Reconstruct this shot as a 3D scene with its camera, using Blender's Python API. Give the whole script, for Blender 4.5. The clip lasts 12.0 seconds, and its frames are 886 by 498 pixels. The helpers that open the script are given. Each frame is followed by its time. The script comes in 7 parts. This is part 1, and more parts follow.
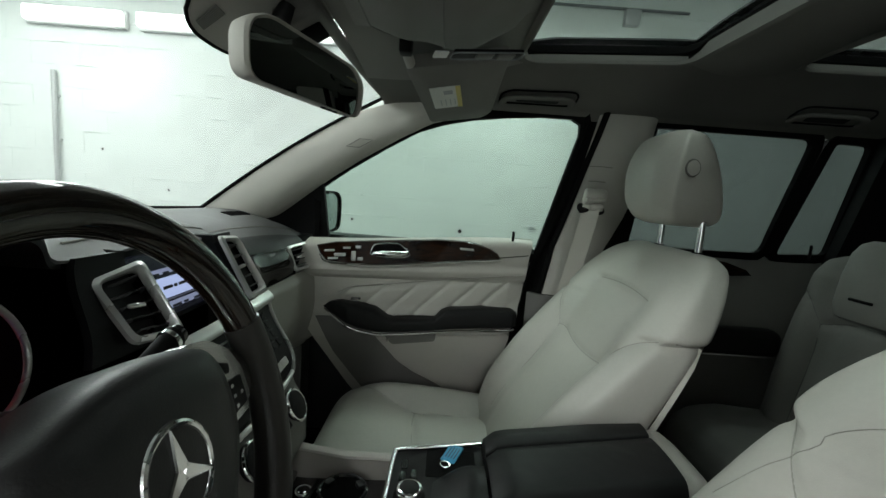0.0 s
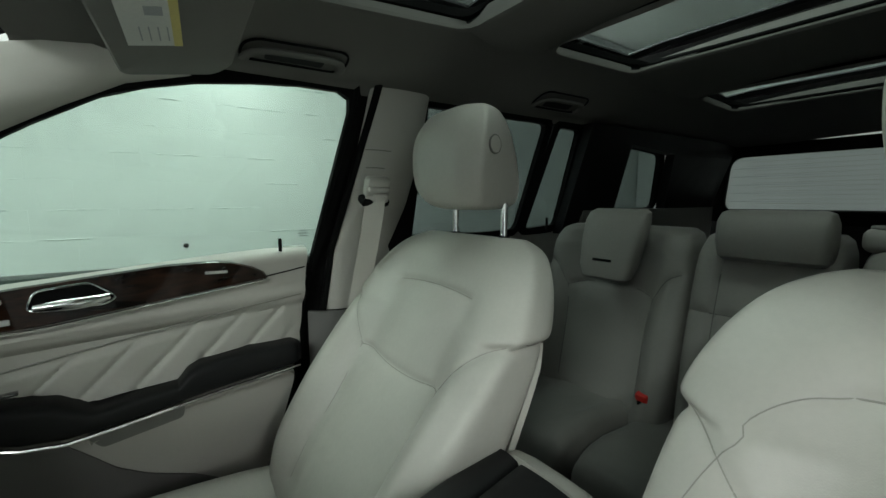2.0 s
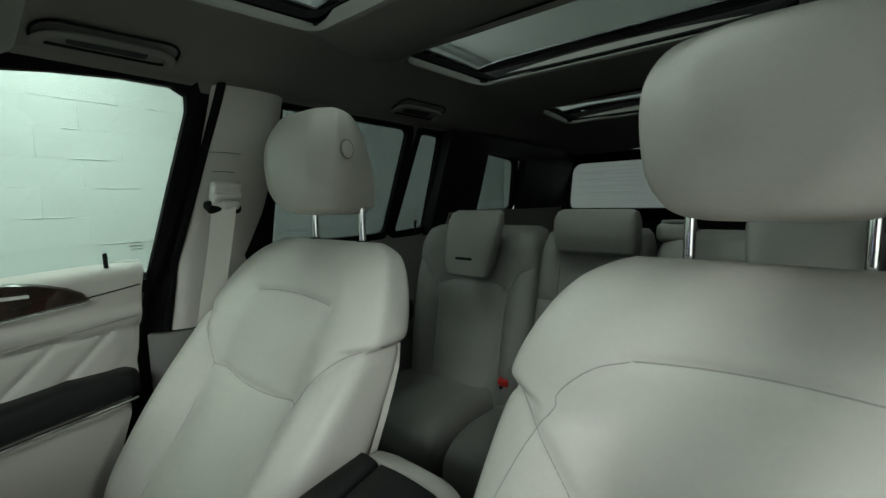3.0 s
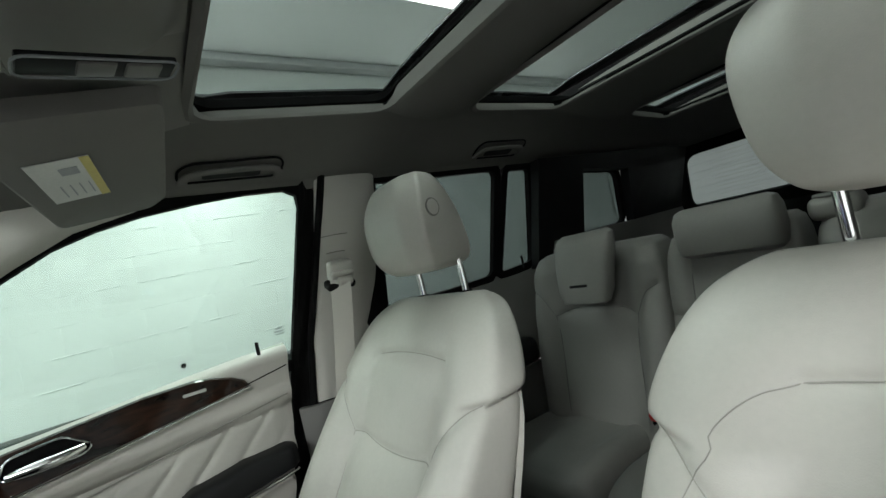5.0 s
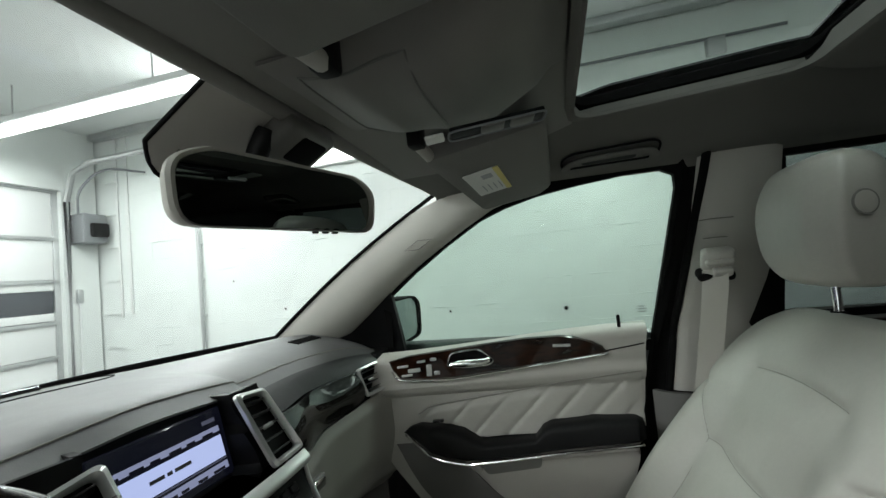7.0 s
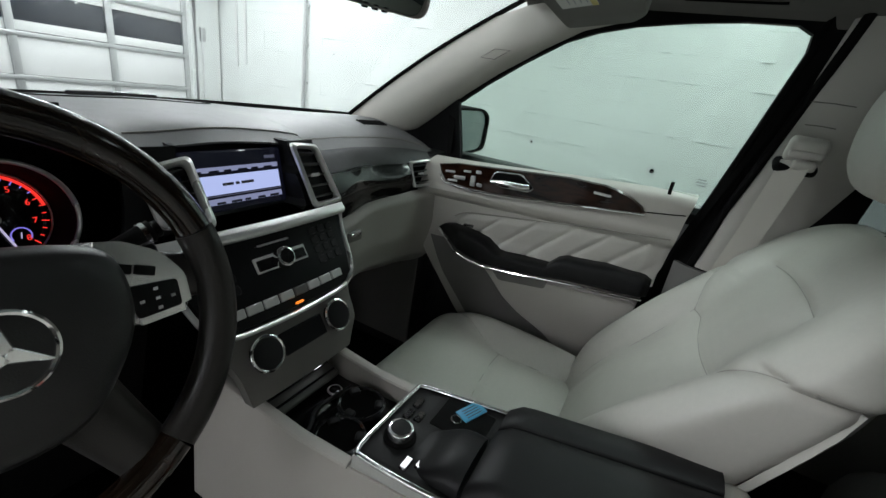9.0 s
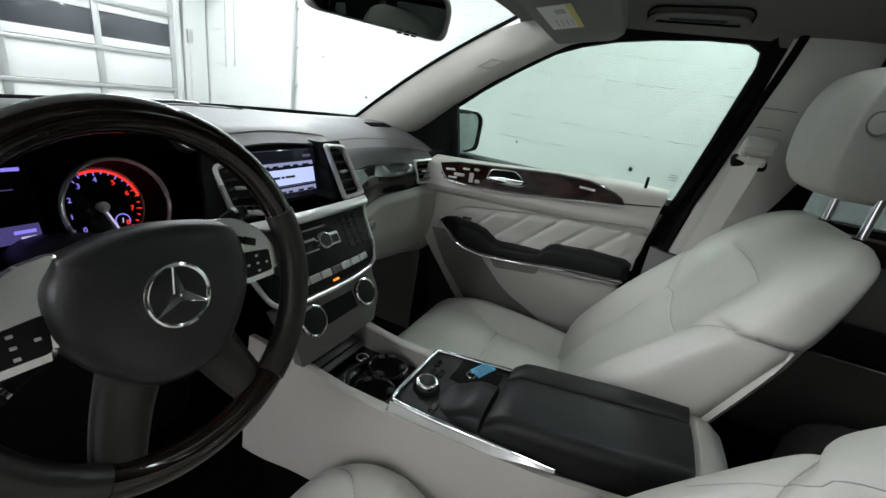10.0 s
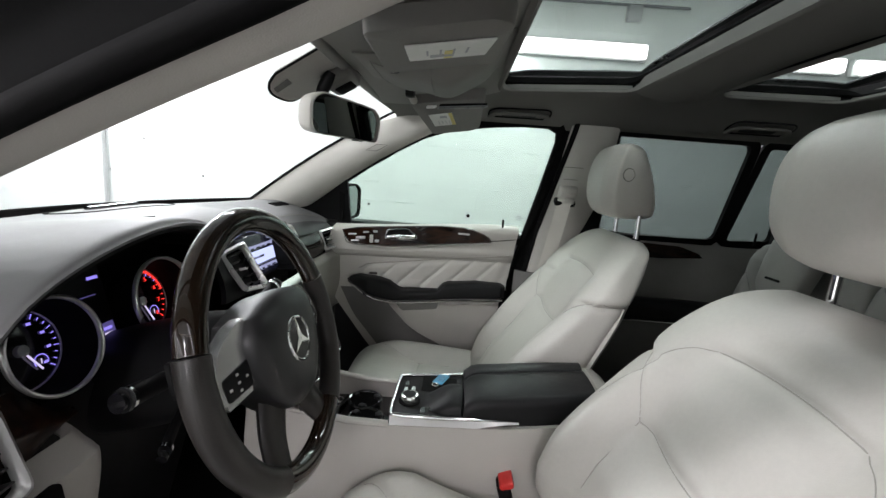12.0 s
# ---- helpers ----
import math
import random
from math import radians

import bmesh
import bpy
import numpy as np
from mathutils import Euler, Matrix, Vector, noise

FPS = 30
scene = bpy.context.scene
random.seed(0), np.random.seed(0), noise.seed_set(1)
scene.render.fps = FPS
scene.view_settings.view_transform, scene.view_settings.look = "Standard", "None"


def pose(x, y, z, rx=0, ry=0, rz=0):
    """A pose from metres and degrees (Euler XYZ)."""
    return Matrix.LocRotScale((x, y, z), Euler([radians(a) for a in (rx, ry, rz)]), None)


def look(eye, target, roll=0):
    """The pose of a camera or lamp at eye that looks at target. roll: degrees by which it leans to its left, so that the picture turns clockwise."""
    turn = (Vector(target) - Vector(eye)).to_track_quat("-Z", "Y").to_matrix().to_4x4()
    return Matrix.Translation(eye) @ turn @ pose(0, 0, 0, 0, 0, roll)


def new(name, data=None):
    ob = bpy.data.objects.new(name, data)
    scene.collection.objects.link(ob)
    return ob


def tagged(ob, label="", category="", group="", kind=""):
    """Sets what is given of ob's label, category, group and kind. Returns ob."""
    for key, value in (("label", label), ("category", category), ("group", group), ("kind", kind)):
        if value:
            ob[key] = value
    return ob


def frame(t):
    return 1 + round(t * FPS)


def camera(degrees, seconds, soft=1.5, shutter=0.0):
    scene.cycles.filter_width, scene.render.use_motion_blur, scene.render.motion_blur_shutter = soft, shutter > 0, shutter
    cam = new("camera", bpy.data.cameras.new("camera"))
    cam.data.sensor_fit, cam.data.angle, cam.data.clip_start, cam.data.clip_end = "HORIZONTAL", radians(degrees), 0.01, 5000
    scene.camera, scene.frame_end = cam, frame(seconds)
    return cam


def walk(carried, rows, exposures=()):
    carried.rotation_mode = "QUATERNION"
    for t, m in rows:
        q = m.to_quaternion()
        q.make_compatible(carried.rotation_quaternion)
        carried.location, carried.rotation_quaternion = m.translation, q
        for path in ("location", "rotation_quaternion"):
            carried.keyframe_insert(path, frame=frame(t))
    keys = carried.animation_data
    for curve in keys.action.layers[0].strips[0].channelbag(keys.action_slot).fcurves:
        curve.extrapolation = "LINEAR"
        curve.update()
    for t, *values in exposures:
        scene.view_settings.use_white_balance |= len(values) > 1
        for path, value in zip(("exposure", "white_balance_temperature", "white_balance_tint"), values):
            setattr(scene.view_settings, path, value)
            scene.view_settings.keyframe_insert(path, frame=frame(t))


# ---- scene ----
cam = camera(93.2, 12.0)
PATH = [
    (0, (-0.609, -0.144, 1.395), (1.374, -0.147, 1.132), 4.3),
    (0.5, (-0.417, -0.124, 1.38), (1.548, -0.038, 1.018), 2.2),
    (1, (-0.321, -0.088, 1.377), (1.623, -0.408, 1.032), 1.6),
    (1.5, (-0.31, -0.102, 1.384), (1.521, -0.864, 1.13), 0.9),
    (2, (-0.329, -0.117, 1.382), (1.308, -1.242, 1.15), -0.2),
    (2.5, (-0.348, -0.132, 1.386), (1.072, -1.519, 1.141), 0.6),
    (2.7, (-0.358, -0.139, 1.386), (0.963, -1.622, 1.15), 1.0),
    (4.3, (-0.387, -0.158, 1.369), (0.911, -1.669, 1.196), -7.7),
    (4.5, (-0.385, -0.159, 1.378), (0.969, -1.626, 1.256), -9.3),
    (5, (-0.386, -0.181, 1.389), (1.244, -1.339, 1.418), -13.7),
    (5.5, (-0.399, -0.201, 1.41), (1.426, -0.977, 1.666), -15.7),
    (6, (-0.42, -0.211, 1.436), (1.519, -0.501, 1.829), -13.8),
    (6.5, (-0.431, -0.221, 1.445), (1.533, -0.027, 1.772), -11.0),
    (7, (-0.43, -0.227, 1.441), (1.502, 0.277, 1.555), -5.4),
    (7.5, (-0.43, -0.241, 1.433), (1.42, 0.496, 1.248), -0.5),
    (9.3, (-0.481, -0.353, 1.426), (1.205, 0.434, 0.692), 9.6),
    (9.5, (-0.508, -0.357, 1.426), (1.184, 0.42, 0.698), 9.6),
    (10, (-0.599, -0.346, 1.433), (1.126, 0.381, 0.729), 9.3),
    (10.5, (-0.701, -0.312, 1.43), (1.038, 0.377, 0.722), 7.9),
    (11, (-0.787, -0.268, 1.427), (0.999, 0.311, 0.738), 8.3),
    (11.5, (-0.856, -0.216, 1.436), (1.035, 0.167, 0.909), 7.3),
    (12, (-0.899, -0.196, 1.448), (1.069, -0.135, 1.095), 4.6),
]
walk(cam, [(t, look(eye, target, roll)) for t, eye, target, roll in PATH], exposures=[(0, 0.27, 6500, 13), (1.0, 0.30, 6500, 12), (2.5, 0.46, 6500, 10), (4.5, 0.77, 6500, 14), (5.5, 0.97, 6500, 19), (6.0, 0.97, 6500, 18), (6.5, 0.74, 6500, 17), (7.0, 0.42, 6500, 17), (7.5, 0.32, 6400, 18), (9.5, 0.52, 6350, 22), (10.5, 0.94, 6400, 23), (12, 1.04, 6500, 27)])

# ---- world and light ----
world = bpy.data.worlds.new("garage_world")
world.use_nodes = True
world.node_tree.nodes["Background"].inputs[0].default_value = (0.9, 1.0, 0.95, 1)
world.node_tree.nodes["Background"].inputs[1].default_value = 0.02
scene.world = world


def lamp_row(name, at, aim, length, width, watts):
    data = bpy.data.lights.new(name, "AREA")
    data.shape, data.size, data.size_y, data.energy, data.color = "RECTANGLE", length, width, watts, (0.94, 1.0, 0.96)
    ob = new(name, data)
    ob.matrix_world = look(at, aim) @ pose(0, 0, 0, 0, 0, 90)
    return ob


lamp_row("ceiling_lamp_row_light", (1.47, -0.1, 2.84), (1.47, -0.1, 0), 2.6, 0.14, 22)
lamp_row("front_ceiling_lamp_row_light", (1.87, 3.05, 2.84), (1.87, 3.05, 0), 2.4, 0.14, 36)
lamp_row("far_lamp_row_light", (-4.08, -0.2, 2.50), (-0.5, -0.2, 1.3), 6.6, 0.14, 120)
lamp_row("left_ceiling_lamp_row_light", (-2.0, 3.0, 2.84), (-2.0, 3.0, 0), 2.4, 0.14, 140)
lamp_row("wall_lamp_row_light", (2.80, -0.6, 2.52), (2.72, -0.6, 0.0), 6.6, 0.14, 42)
lamp_row("front_wall_lamp_row_light", (2.80, 2.6, 2.52), (1.2, 2.4, 1.4), 3.4, 0.14, 50)

# ---- helpers ----
V = Vector


def lerp(a, b, t):
    return a + (b - a) * t


def smooth01(t):
    t = min(1.0, max(0.0, t))
    return t * t * (3 - 2 * t)


def keyed(keys, t):
    """Smooth interpolation in a list of (t, value or tuple)."""
    if t <= keys[0][0]:
        return keys[0][1]
    for (a, va), (b, vb) in zip(keys, keys[1:]):
        if t <= b:
            w = smooth01((t - a) / (b - a))
            return tuple(lerp(p, q, w) for p, q in zip(va, vb)) if isinstance(va, tuple) else lerp(va, vb, w)
    return keys[-1][1]


def line(keys, t):
    """Straight interpolation in a list of (t, value)."""
    if t <= keys[0][0]:
        return keys[0][1]
    for (a, va), (b, vb) in zip(keys, keys[1:]):
        if t <= b:
            return lerp(va, vb, (t - a) / (b - a))
    return keys[-1][1]


def mesh_of(bm, mat, smooth=True):
    me = bpy.data.meshes.new("mesh")
    bmesh.ops.recalc_face_normals(bm, faces=bm.faces)
    bm.to_mesh(me)
    bm.free()
    if mat:
        me.materials.append(mat)
    if smooth:
        me.shade_smooth()
        me.set_sharp_from_angle(angle=radians(38))
    return me


def part(name, bm, mat, parent=None, label="", smooth=True):
    ob = new(name, mesh_of(bm, mat, smooth))
    ob.parent = parent
    if label:
        ob["label"] = label
    return ob


def thing(name, label, category, at=(0, 0, 0), group="", kind=""):
    ob = new(name)
    ob.location = at
    ob.empty_display_size = 0.05
    return tagged(ob, label, category, group, kind)


def attach(ob, parent):
    """Parent while staying in place; parts are built in world coordinates."""
    ob.parent = parent
    if parent.type == "EMPTY":
        ob.matrix_parent_inverse = Matrix.Translation(-parent.location)
    return ob


def loft(rings, closed=True, cap=True, bm=None):
    bm = bm or bmesh.new()
    vs = [[bm.verts.new(p) for p in r] for r in rings]
    n = len(rings[0])
    for a, b in zip(vs, vs[1:]):
        for i in range(n if closed else n - 1):
            j = (i + 1) % n
            try:
                bm.faces.new((a[i], a[j], b[j], b[i]))
            except ValueError:
                pass
    if cap and closed:
        bm.faces.new(vs[0])
        bm.faces.new(list(reversed(vs[-1])))
    return bm


def sheet(fn, nu, nv, thick=0.0, bm=None):
    """A surface fn(u, v) over the unit square; thick moves the back face along -normal."""
    bm = bm or bmesh.new()
    P = [[V(fn(i / nu, j / nv)) for j in range(nv + 1)] for i in range(nu + 1)]
    A = [[bm.verts.new(p) for p in r] for r in P]
    for i in range(nu):
        for j in range(nv):
            bm.faces.new((A[i][j], A[i + 1][j], A[i + 1][j + 1], A[i][j + 1]))
    if thick:
        B = []
        for i in range(nu + 1):
            r = []
            for j in range(nv + 1):
                du = P[min(i + 1, nu)][j] - P[max(i - 1, 0)][j]
                dv = P[i][min(j + 1, nv)] - P[i][max(j - 1, 0)]
                nrm = du.cross(dv)
                nrm = nrm.normalized() if nrm.length > 1e-9 else V((0, 0, 1))
                r.append(bm.verts.new(P[i][j] - nrm * thick))
            B.append(r)
        for i in range(nu):
            for j in range(nv):
                bm.faces.new((B[i][j], B[i][j + 1], B[i + 1][j + 1], B[i + 1][j]))
        rim = [(i, 0) for i in range(nu)] + [(nu, j) for j in range(nv)] + [(i, nv) for i in range(nu, 0, -1)] + [(0, j) for j in range(nv, 0, -1)]
        for (a, b), (c, d) in zip(rim, rim[1:] + rim[:1]):
            bm.faces.new((A[a][b], B[a][b], B[c][d], A[c][d]))
    return bm


def rbox(size, r=0.005, m=None, seg=2, bm=None):
    """A box with rounded edges, centred, then moved by m."""
    own = bmesh.new()
    bmesh.ops.create_cube(own, size=1)
    bmesh.ops.scale(own, vec=size, verts=own.verts)
    r = min(r, 0.49 * min(size))
    if r > 0:
        bmesh.ops.bevel(own, geom=own.edges[:], offset=r, segments=seg, affect="EDGES", profile=0.5)
    if m is not None:
        bmesh.ops.transform(own, matrix=m, verts=own.verts)
    return join(bm, own)


def join(bm, own):
    if bm is None:
        return own
    me = bpy.data.meshes.new("tmp")
    own.to_mesh(me)
    own.free()
    bm.from_mesh(me)
    bpy.data.meshes.remove(me)
    return bm


def prism(outline, depth, m=None, bevel=0.0, seg=2, bm=None):
    """A plate: outline in its x-y plane, from z = 0 to depth, moved by m."""
    own = bmesh.new()
    a = [own.verts.new((x, y, 0)) for x, y in outline]
    b = [own.verts.new((x, y, depth)) for x, y in outline]
    own.faces.new(list(reversed(a)))
    top = own.faces.new(b)
    n = len(a)
    for i in range(n):
        own.faces.new((a[i], a[(i + 1) % n], b[(i + 1) % n], b[i]))
    if bevel:
        bmesh.ops.bevel(own, geom=list(top.edges), offset=bevel, segments=seg, affect="EDGES", profile=0.5)
    if m is not None:
        bmesh.ops.transform(own, matrix=m, verts=own.verts)
    return join(bm, own)


def rounded(points, r, n=5):
    """A polygon outline with its corners rounded."""
    out = []
    k = len(points)
    for i in range(k):
        p, a, b = V(points[i]), V(points[i - 1]), V(points[(i + 1) % k])
        da, db = (a - p), (b - p)
        q = min(r, 0.45 * da.length, 0.45 * db.length)
        s, e = p + da.normalized() * q, p + db.normalized() * q
        for j in range(n + 1):
            t = j / n
            c = (1 - t) ** 2 * s + 2 * t * (1 - t) * p + t * t * e
            out.append(tuple(c))
    return out


def curve_points(pts, n=8):
    """Catmull-Rom through the points."""
    P = [V(p) for p in pts]
    P = [2 * P[0] - P[1]] + P + [2 * P[-1] - P[-2]]
    out = []
    for i in range(1, len(P) - 2):
        a, b, c, d = P[i - 1:i + 3]
        for j in range(n):
            t = j / n
            out.append(0.5 * ((2 * b) + (c - a) * t + (2 * a - 5 * b + 4 * c - d) * t * t + (3 * b - a - 3 * c + d) * t ** 3))
    out.append(P[-2])
    return out


def tube(pts, r, n=8, closed=False, flat=1.0, up=(0, 0, 1), bm=None, cap=True):
    """A tube along points; r a number or a function of 0..1; flat squashes it along its second axis."""
    P = [V(p) for p in pts]
    rings = []
    k = len(P)
    for i, p in enumerate(P):
        a = P[i - 1] if (i > 0 or closed) else P[i]
        b = P[(i + 1) % k] if (i < k - 1 or closed) else P[i]
        t = (b - a).normalized()
        side = t.cross(V(up))
        side = side.normalized() if side.length > 1e-4 else V((1, 0, 0))
        nrm = side.cross(t).normalized()
        rr = r(i / max(1, k - 1)) if callable(r) else r
        rings.append([p + side * rr * math.cos(2 * math.pi * j / n) + nrm * rr * flat * math.sin(2 * math.pi * j / n) for j in range(n)])
    if closed:
        rings.append(rings[0])
    own = loft(rings, cap=cap and not closed)
    if closed:
        bmesh.ops.remove_doubles(own, verts=own.verts, dist=1e-6)
    return join(bm, own)


def cyl(r, h, m=None, n=32, bevel=0.0, bm=None, r2=None):
    """A round disc or knob from z = 0 to h."""
    r2 = r if r2 is None else r2
    prof = [(r, 0), (r2, h)] if not bevel else [(r, 0), (r2, h - bevel), (r2 - 0.3 * bevel, h - 0.3 * bevel), (r2 - bevel, h)]
    rings = [[(q * math.cos(2 * math.pi * i / n), q * math.sin(2 * math.pi * i / n), z) for i in range(n)] for q, z in prof]
    own = loft(rings)
    if m is not None:
        bmesh.ops.transform(own, matrix=m, verts=own.verts)
    return join(bm, own)


def ring(r, w, m=None, n=48, k=10, flat=1.0, bm=None, a0=0.0, a1=360.0):
    """A torus, or an arc of one, about z."""
    full = abs(a1 - a0) >= 360
    steps = n + (0 if full else 1)
    pts = [(r * math.cos(radians(lerp(a0, a1, i / n))), r * math.sin(radians(lerp(a0, a1, i / n))), 0) for i in range(steps)]
    own = tube(pts, w, k, closed=full, flat=flat)
    if m is not None:
        bmesh.ops.transform(own, matrix=m, verts=own.verts)
    return join(bm, own)


def axes(origin, right, up):
    """A pose with its x along right, its y along up (made square) and z out."""
    x = V(right).normalized()
    z = x.cross(V(up)).normalized()
    y = z.cross(x)
    m = Matrix((x, y, z)).transposed().to_4x4()
    m.translation = V(origin)
    return m


def fine(keys, n=5):
    """The same (t, value) table with rounded corners."""
    return [(p.x, p.y) for p in curve_points([(a, b, 0) for a, b in keys], n)]


# ---- materials ----
def material(name, base, rough=0.5, metal=0.0, grain=200.0, bump=0.1, var=0.12, stain=6.0, spec=0.5, coat=0.0, emit=None, power=0.0, depth=0.0006, sheen=0.0, per=False):
    mat = bpy.data.materials.new(name)
    mat.use_nodes = True
    nt = mat.node_tree
    nd, ln = nt.nodes, nt.links
    bs = nd["Principled BSDF"]
    bs.inputs["Roughness"].default_value = rough
    bs.inputs["Metallic"].default_value = metal
    bs.inputs["Specular IOR Level"].default_value = spec
    bs.inputs["Coat Weight"].default_value = coat
    bs.inputs["Coat Roughness"].default_value = 0.04
    bs.inputs["Sheen Weight"].default_value = sheen
    co = nd.new("ShaderNodeTexCoord")
    big = nd.new("ShaderNodeTexNoise")
    big.inputs["Scale"].default_value, big.inputs["Detail"].default_value = stain, 5
    fine = nd.new("ShaderNodeTexNoise")
    fine.inputs["Scale"].default_value, fine.inputs["Detail"].default_value = grain, 3
    for n in (big, fine):
        ln.new(co.outputs["Object"], n.inputs["Vector"])
    mixer = nd.new("ShaderNodeMath")
    mixer.operation = "MULTIPLY_ADD"
    mixer.inputs[1].default_value = 0.35
    ln.new(fine.outputs["Fac"], mixer.inputs[0])
    ln.new(big.outputs["Fac"], mixer.inputs[2])
    last = mixer
    if per:
        info = nd.new("ShaderNodeObjectInfo")
        add = nd.new("ShaderNodeMath")
        add.operation = "MULTIPLY_ADD"
        add.inputs[1].default_value = 0.35
        ln.new(info.outputs["Random"], add.inputs[0])
        ln.new(mixer.outputs[0], add.inputs[2])
        last = add
    ramp = nd.new("ShaderNodeMapRange")
    ramp.inputs["From Min"].default_value, ramp.inputs["From Max"].default_value = 0.4, 0.95
    ramp.inputs["To Min"].default_value, ramp.inputs["To Max"].default_value = 1 - var, 1 + var
    ln.new(last.outputs[0], ramp.inputs["Value"])
    mul = nd.new("ShaderNodeVectorMath")
    mul.operation = "SCALE"
    mul.inputs[0].default_value = base
    ln.new(ramp.outputs[0], mul.inputs["Scale"])
    ln.new(mul.outputs[0], bs.inputs["Base Color"])
    if rough > 0.12:
        rr = nd.new("ShaderNodeMapRange")
        rr.inputs["From Min"].default_value, rr.inputs["From Max"].default_value = 0.3, 0.7
        rr.inputs["To Min"].default_value, rr.inputs["To Max"].default_value = rough * 0.88, min(1, rough * 1.12)
        ln.new(big.outputs["Fac"], rr.inputs["Value"])
        ln.new(rr.outputs[0], bs.inputs["Roughness"])
    if bump:
        bp = nd.new("ShaderNodeBump")
        bp.inputs["Strength"].default_value, bp.inputs["Distance"].default_value = bump, depth
        ln.new(fine.outputs["Fac"], bp.inputs["Height"])
        ln.new(bp.outputs[0], bs.inputs["Normal"])
    if emit:
        bs.inputs["Emission Color"].default_value = (*emit, 1)
        bs.inputs["Emission Strength"].default_value = power
    return mat


def leather(name, base, rough=0.45, spec=0.4):
    """Grained hide: cells of fine creases, plus soft tone changes."""
    mat = material(name, base, rough, grain=140, bump=0.0, var=0.07, stain=5, spec=spec)
    nt = mat.node_tree
    nd, ln = nt.nodes, nt.links
    co = nd.new("ShaderNodeTexCoord")
    vor = nd.new("ShaderNodeTexVoronoi")
    vor.feature = "DISTANCE_TO_EDGE"
    vor.inputs["Scale"].default_value = 420
    ln.new(co.outputs["Object"], vor.inputs["Vector"])
    bp = nd.new("ShaderNodeBump")
    bp.inputs["Strength"].default_value, bp.inputs["Distance"].default_value = 0.25, 0.0006
    ln.new(vor.outputs["Distance"], bp.inputs["Height"])
    wide = nd.new("ShaderNodeTexNoise")
    wide.inputs["Scale"].default_value, wide.inputs["Detail"].default_value = 14, 2
    ln.new(co.outputs["Object"], wide.inputs["Vector"])
    b2 = nd.new("ShaderNodeBump")
    b2.inputs["Strength"].default_value, b2.inputs["Distance"].default_value = 0.35, 0.006
    ln.new(wide.outputs["Fac"], b2.inputs["Height"])
    ln.new(bp.outputs[0], b2.inputs["Normal"])
    ln.new(b2.outputs[0], nd["Principled BSDF"].inputs["Normal"])
    return mat


def wood(name, dark, light, coat=0.5):
    mat = material(name, dark, 0.35, grain=90, bump=0.0, coat=coat, spec=0.05)
    nt = mat.node_tree
    nd, ln = nt.nodes, nt.links
    co = nd.new("ShaderNodeTexCoord")
    mp = nd.new("ShaderNodeMapping")
    mp.inputs["Scale"].default_value = (26, 5, 26)
    ln.new(co.outputs["Object"], mp.inputs["Vector"])
    nz = nd.new("ShaderNodeTexNoise")
    nz.inputs["Scale"].default_value, nz.inputs["Detail"].default_value, nz.inputs["Distortion"].default_value = 2.0, 4, 1.2
    ln.new(mp.outputs[0], nz.inputs["Vector"])
    rp = nd.new("ShaderNodeValToRGB")
    rp.color_ramp.elements[0].position, rp.color_ramp.elements[0].color = 0.35, (*dark, 1)
    rp.color_ramp.elements[1].position, rp.color_ramp.elements[1].color = 0.68, (*light, 1)
    ln.new(nz.outputs["Fac"], rp.inputs[0])
    ln.new(rp.outputs[0], nd["Principled BSDF"].inputs["Base Color"])
    return mat


def glass(name, tint, gloss=0.05):
    mat = bpy.data.materials.new(name)
    mat.use_nodes = True
    nt = mat.node_tree
    nd, ln = nt.nodes, nt.links
    nd.remove(nd["Principled BSDF"])
    tr = nd.new("ShaderNodeBsdfTransparent")
    tr.inputs[0].default_value = (*tint, 1)
    gl = nd.new("ShaderNodeBsdfGlossy")
    gl.inputs["Roughness"].default_value = 0.0
    lw = nd.new("ShaderNodeLayerWeight")
    lw.inputs["Blend"].default_value = 0.5
    pw = nd.new("ShaderNodeMath")
    pw.operation = "POWER"
    pw.inputs[1].default_value = 4.0
    ln.new(lw.outputs["Facing"], pw.inputs[0])
    fr = nd.new("ShaderNodeMath")
    fr.operation = "MULTIPLY_ADD"
    fr.inputs[1].default_value, fr.inputs[2].default_value = gloss * 5, gloss * 0.7
    ln.new(pw.outputs[0], fr.inputs[0])
    mx = nd.new("ShaderNodeMixShader")
    ln.new(fr.outputs[0], mx.inputs[0])
    ln.new(tr.outputs[0], mx.inputs[1])
    ln.new(gl.outputs[0], mx.inputs[2])
    ln.new(mx.outputs[0], nd["Material Output"].inputs["Surface"])
    return mat


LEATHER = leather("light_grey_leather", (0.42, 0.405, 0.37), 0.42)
# seat grey lowered so the colour itself carries the rear cabin's shade
LEATHER_SHADED = leather("shaded_leather_rear", (0.22, 0.212, 0.197), 0.5, 0.25)
LEATHER_DARK = leather("black_leather", (0.010, 0.010, 0.0105), 0.45, 0.2)
HUB_LEATHER = leather("dark_grey_hub_leather", (0.015, 0.015, 0.0155), 0.40, 0.5)
VENT_SLAT = material("dark_grey_vent_slats", (0.026, 0.026, 0.027), 0.30, grain=700, bump=0.05)
WHEEL_LEATHER = leather("dark_grey_wheel_leather", (0.024, 0.022, 0.020), 0.34)
SEAM = material("grey_stitching", (0.27, 0.26, 0.235), 0.7, grain=900, bump=0.3)
SEAM_DARK = material("dark_grey_stitching", (0.10, 0.097, 0.09), 0.7, grain=900, bump=0.3)
TRIM = material("light_grey_trim", (0.42, 0.40, 0.365), 0.55, grain=600, bump=0.12, var=0.05)
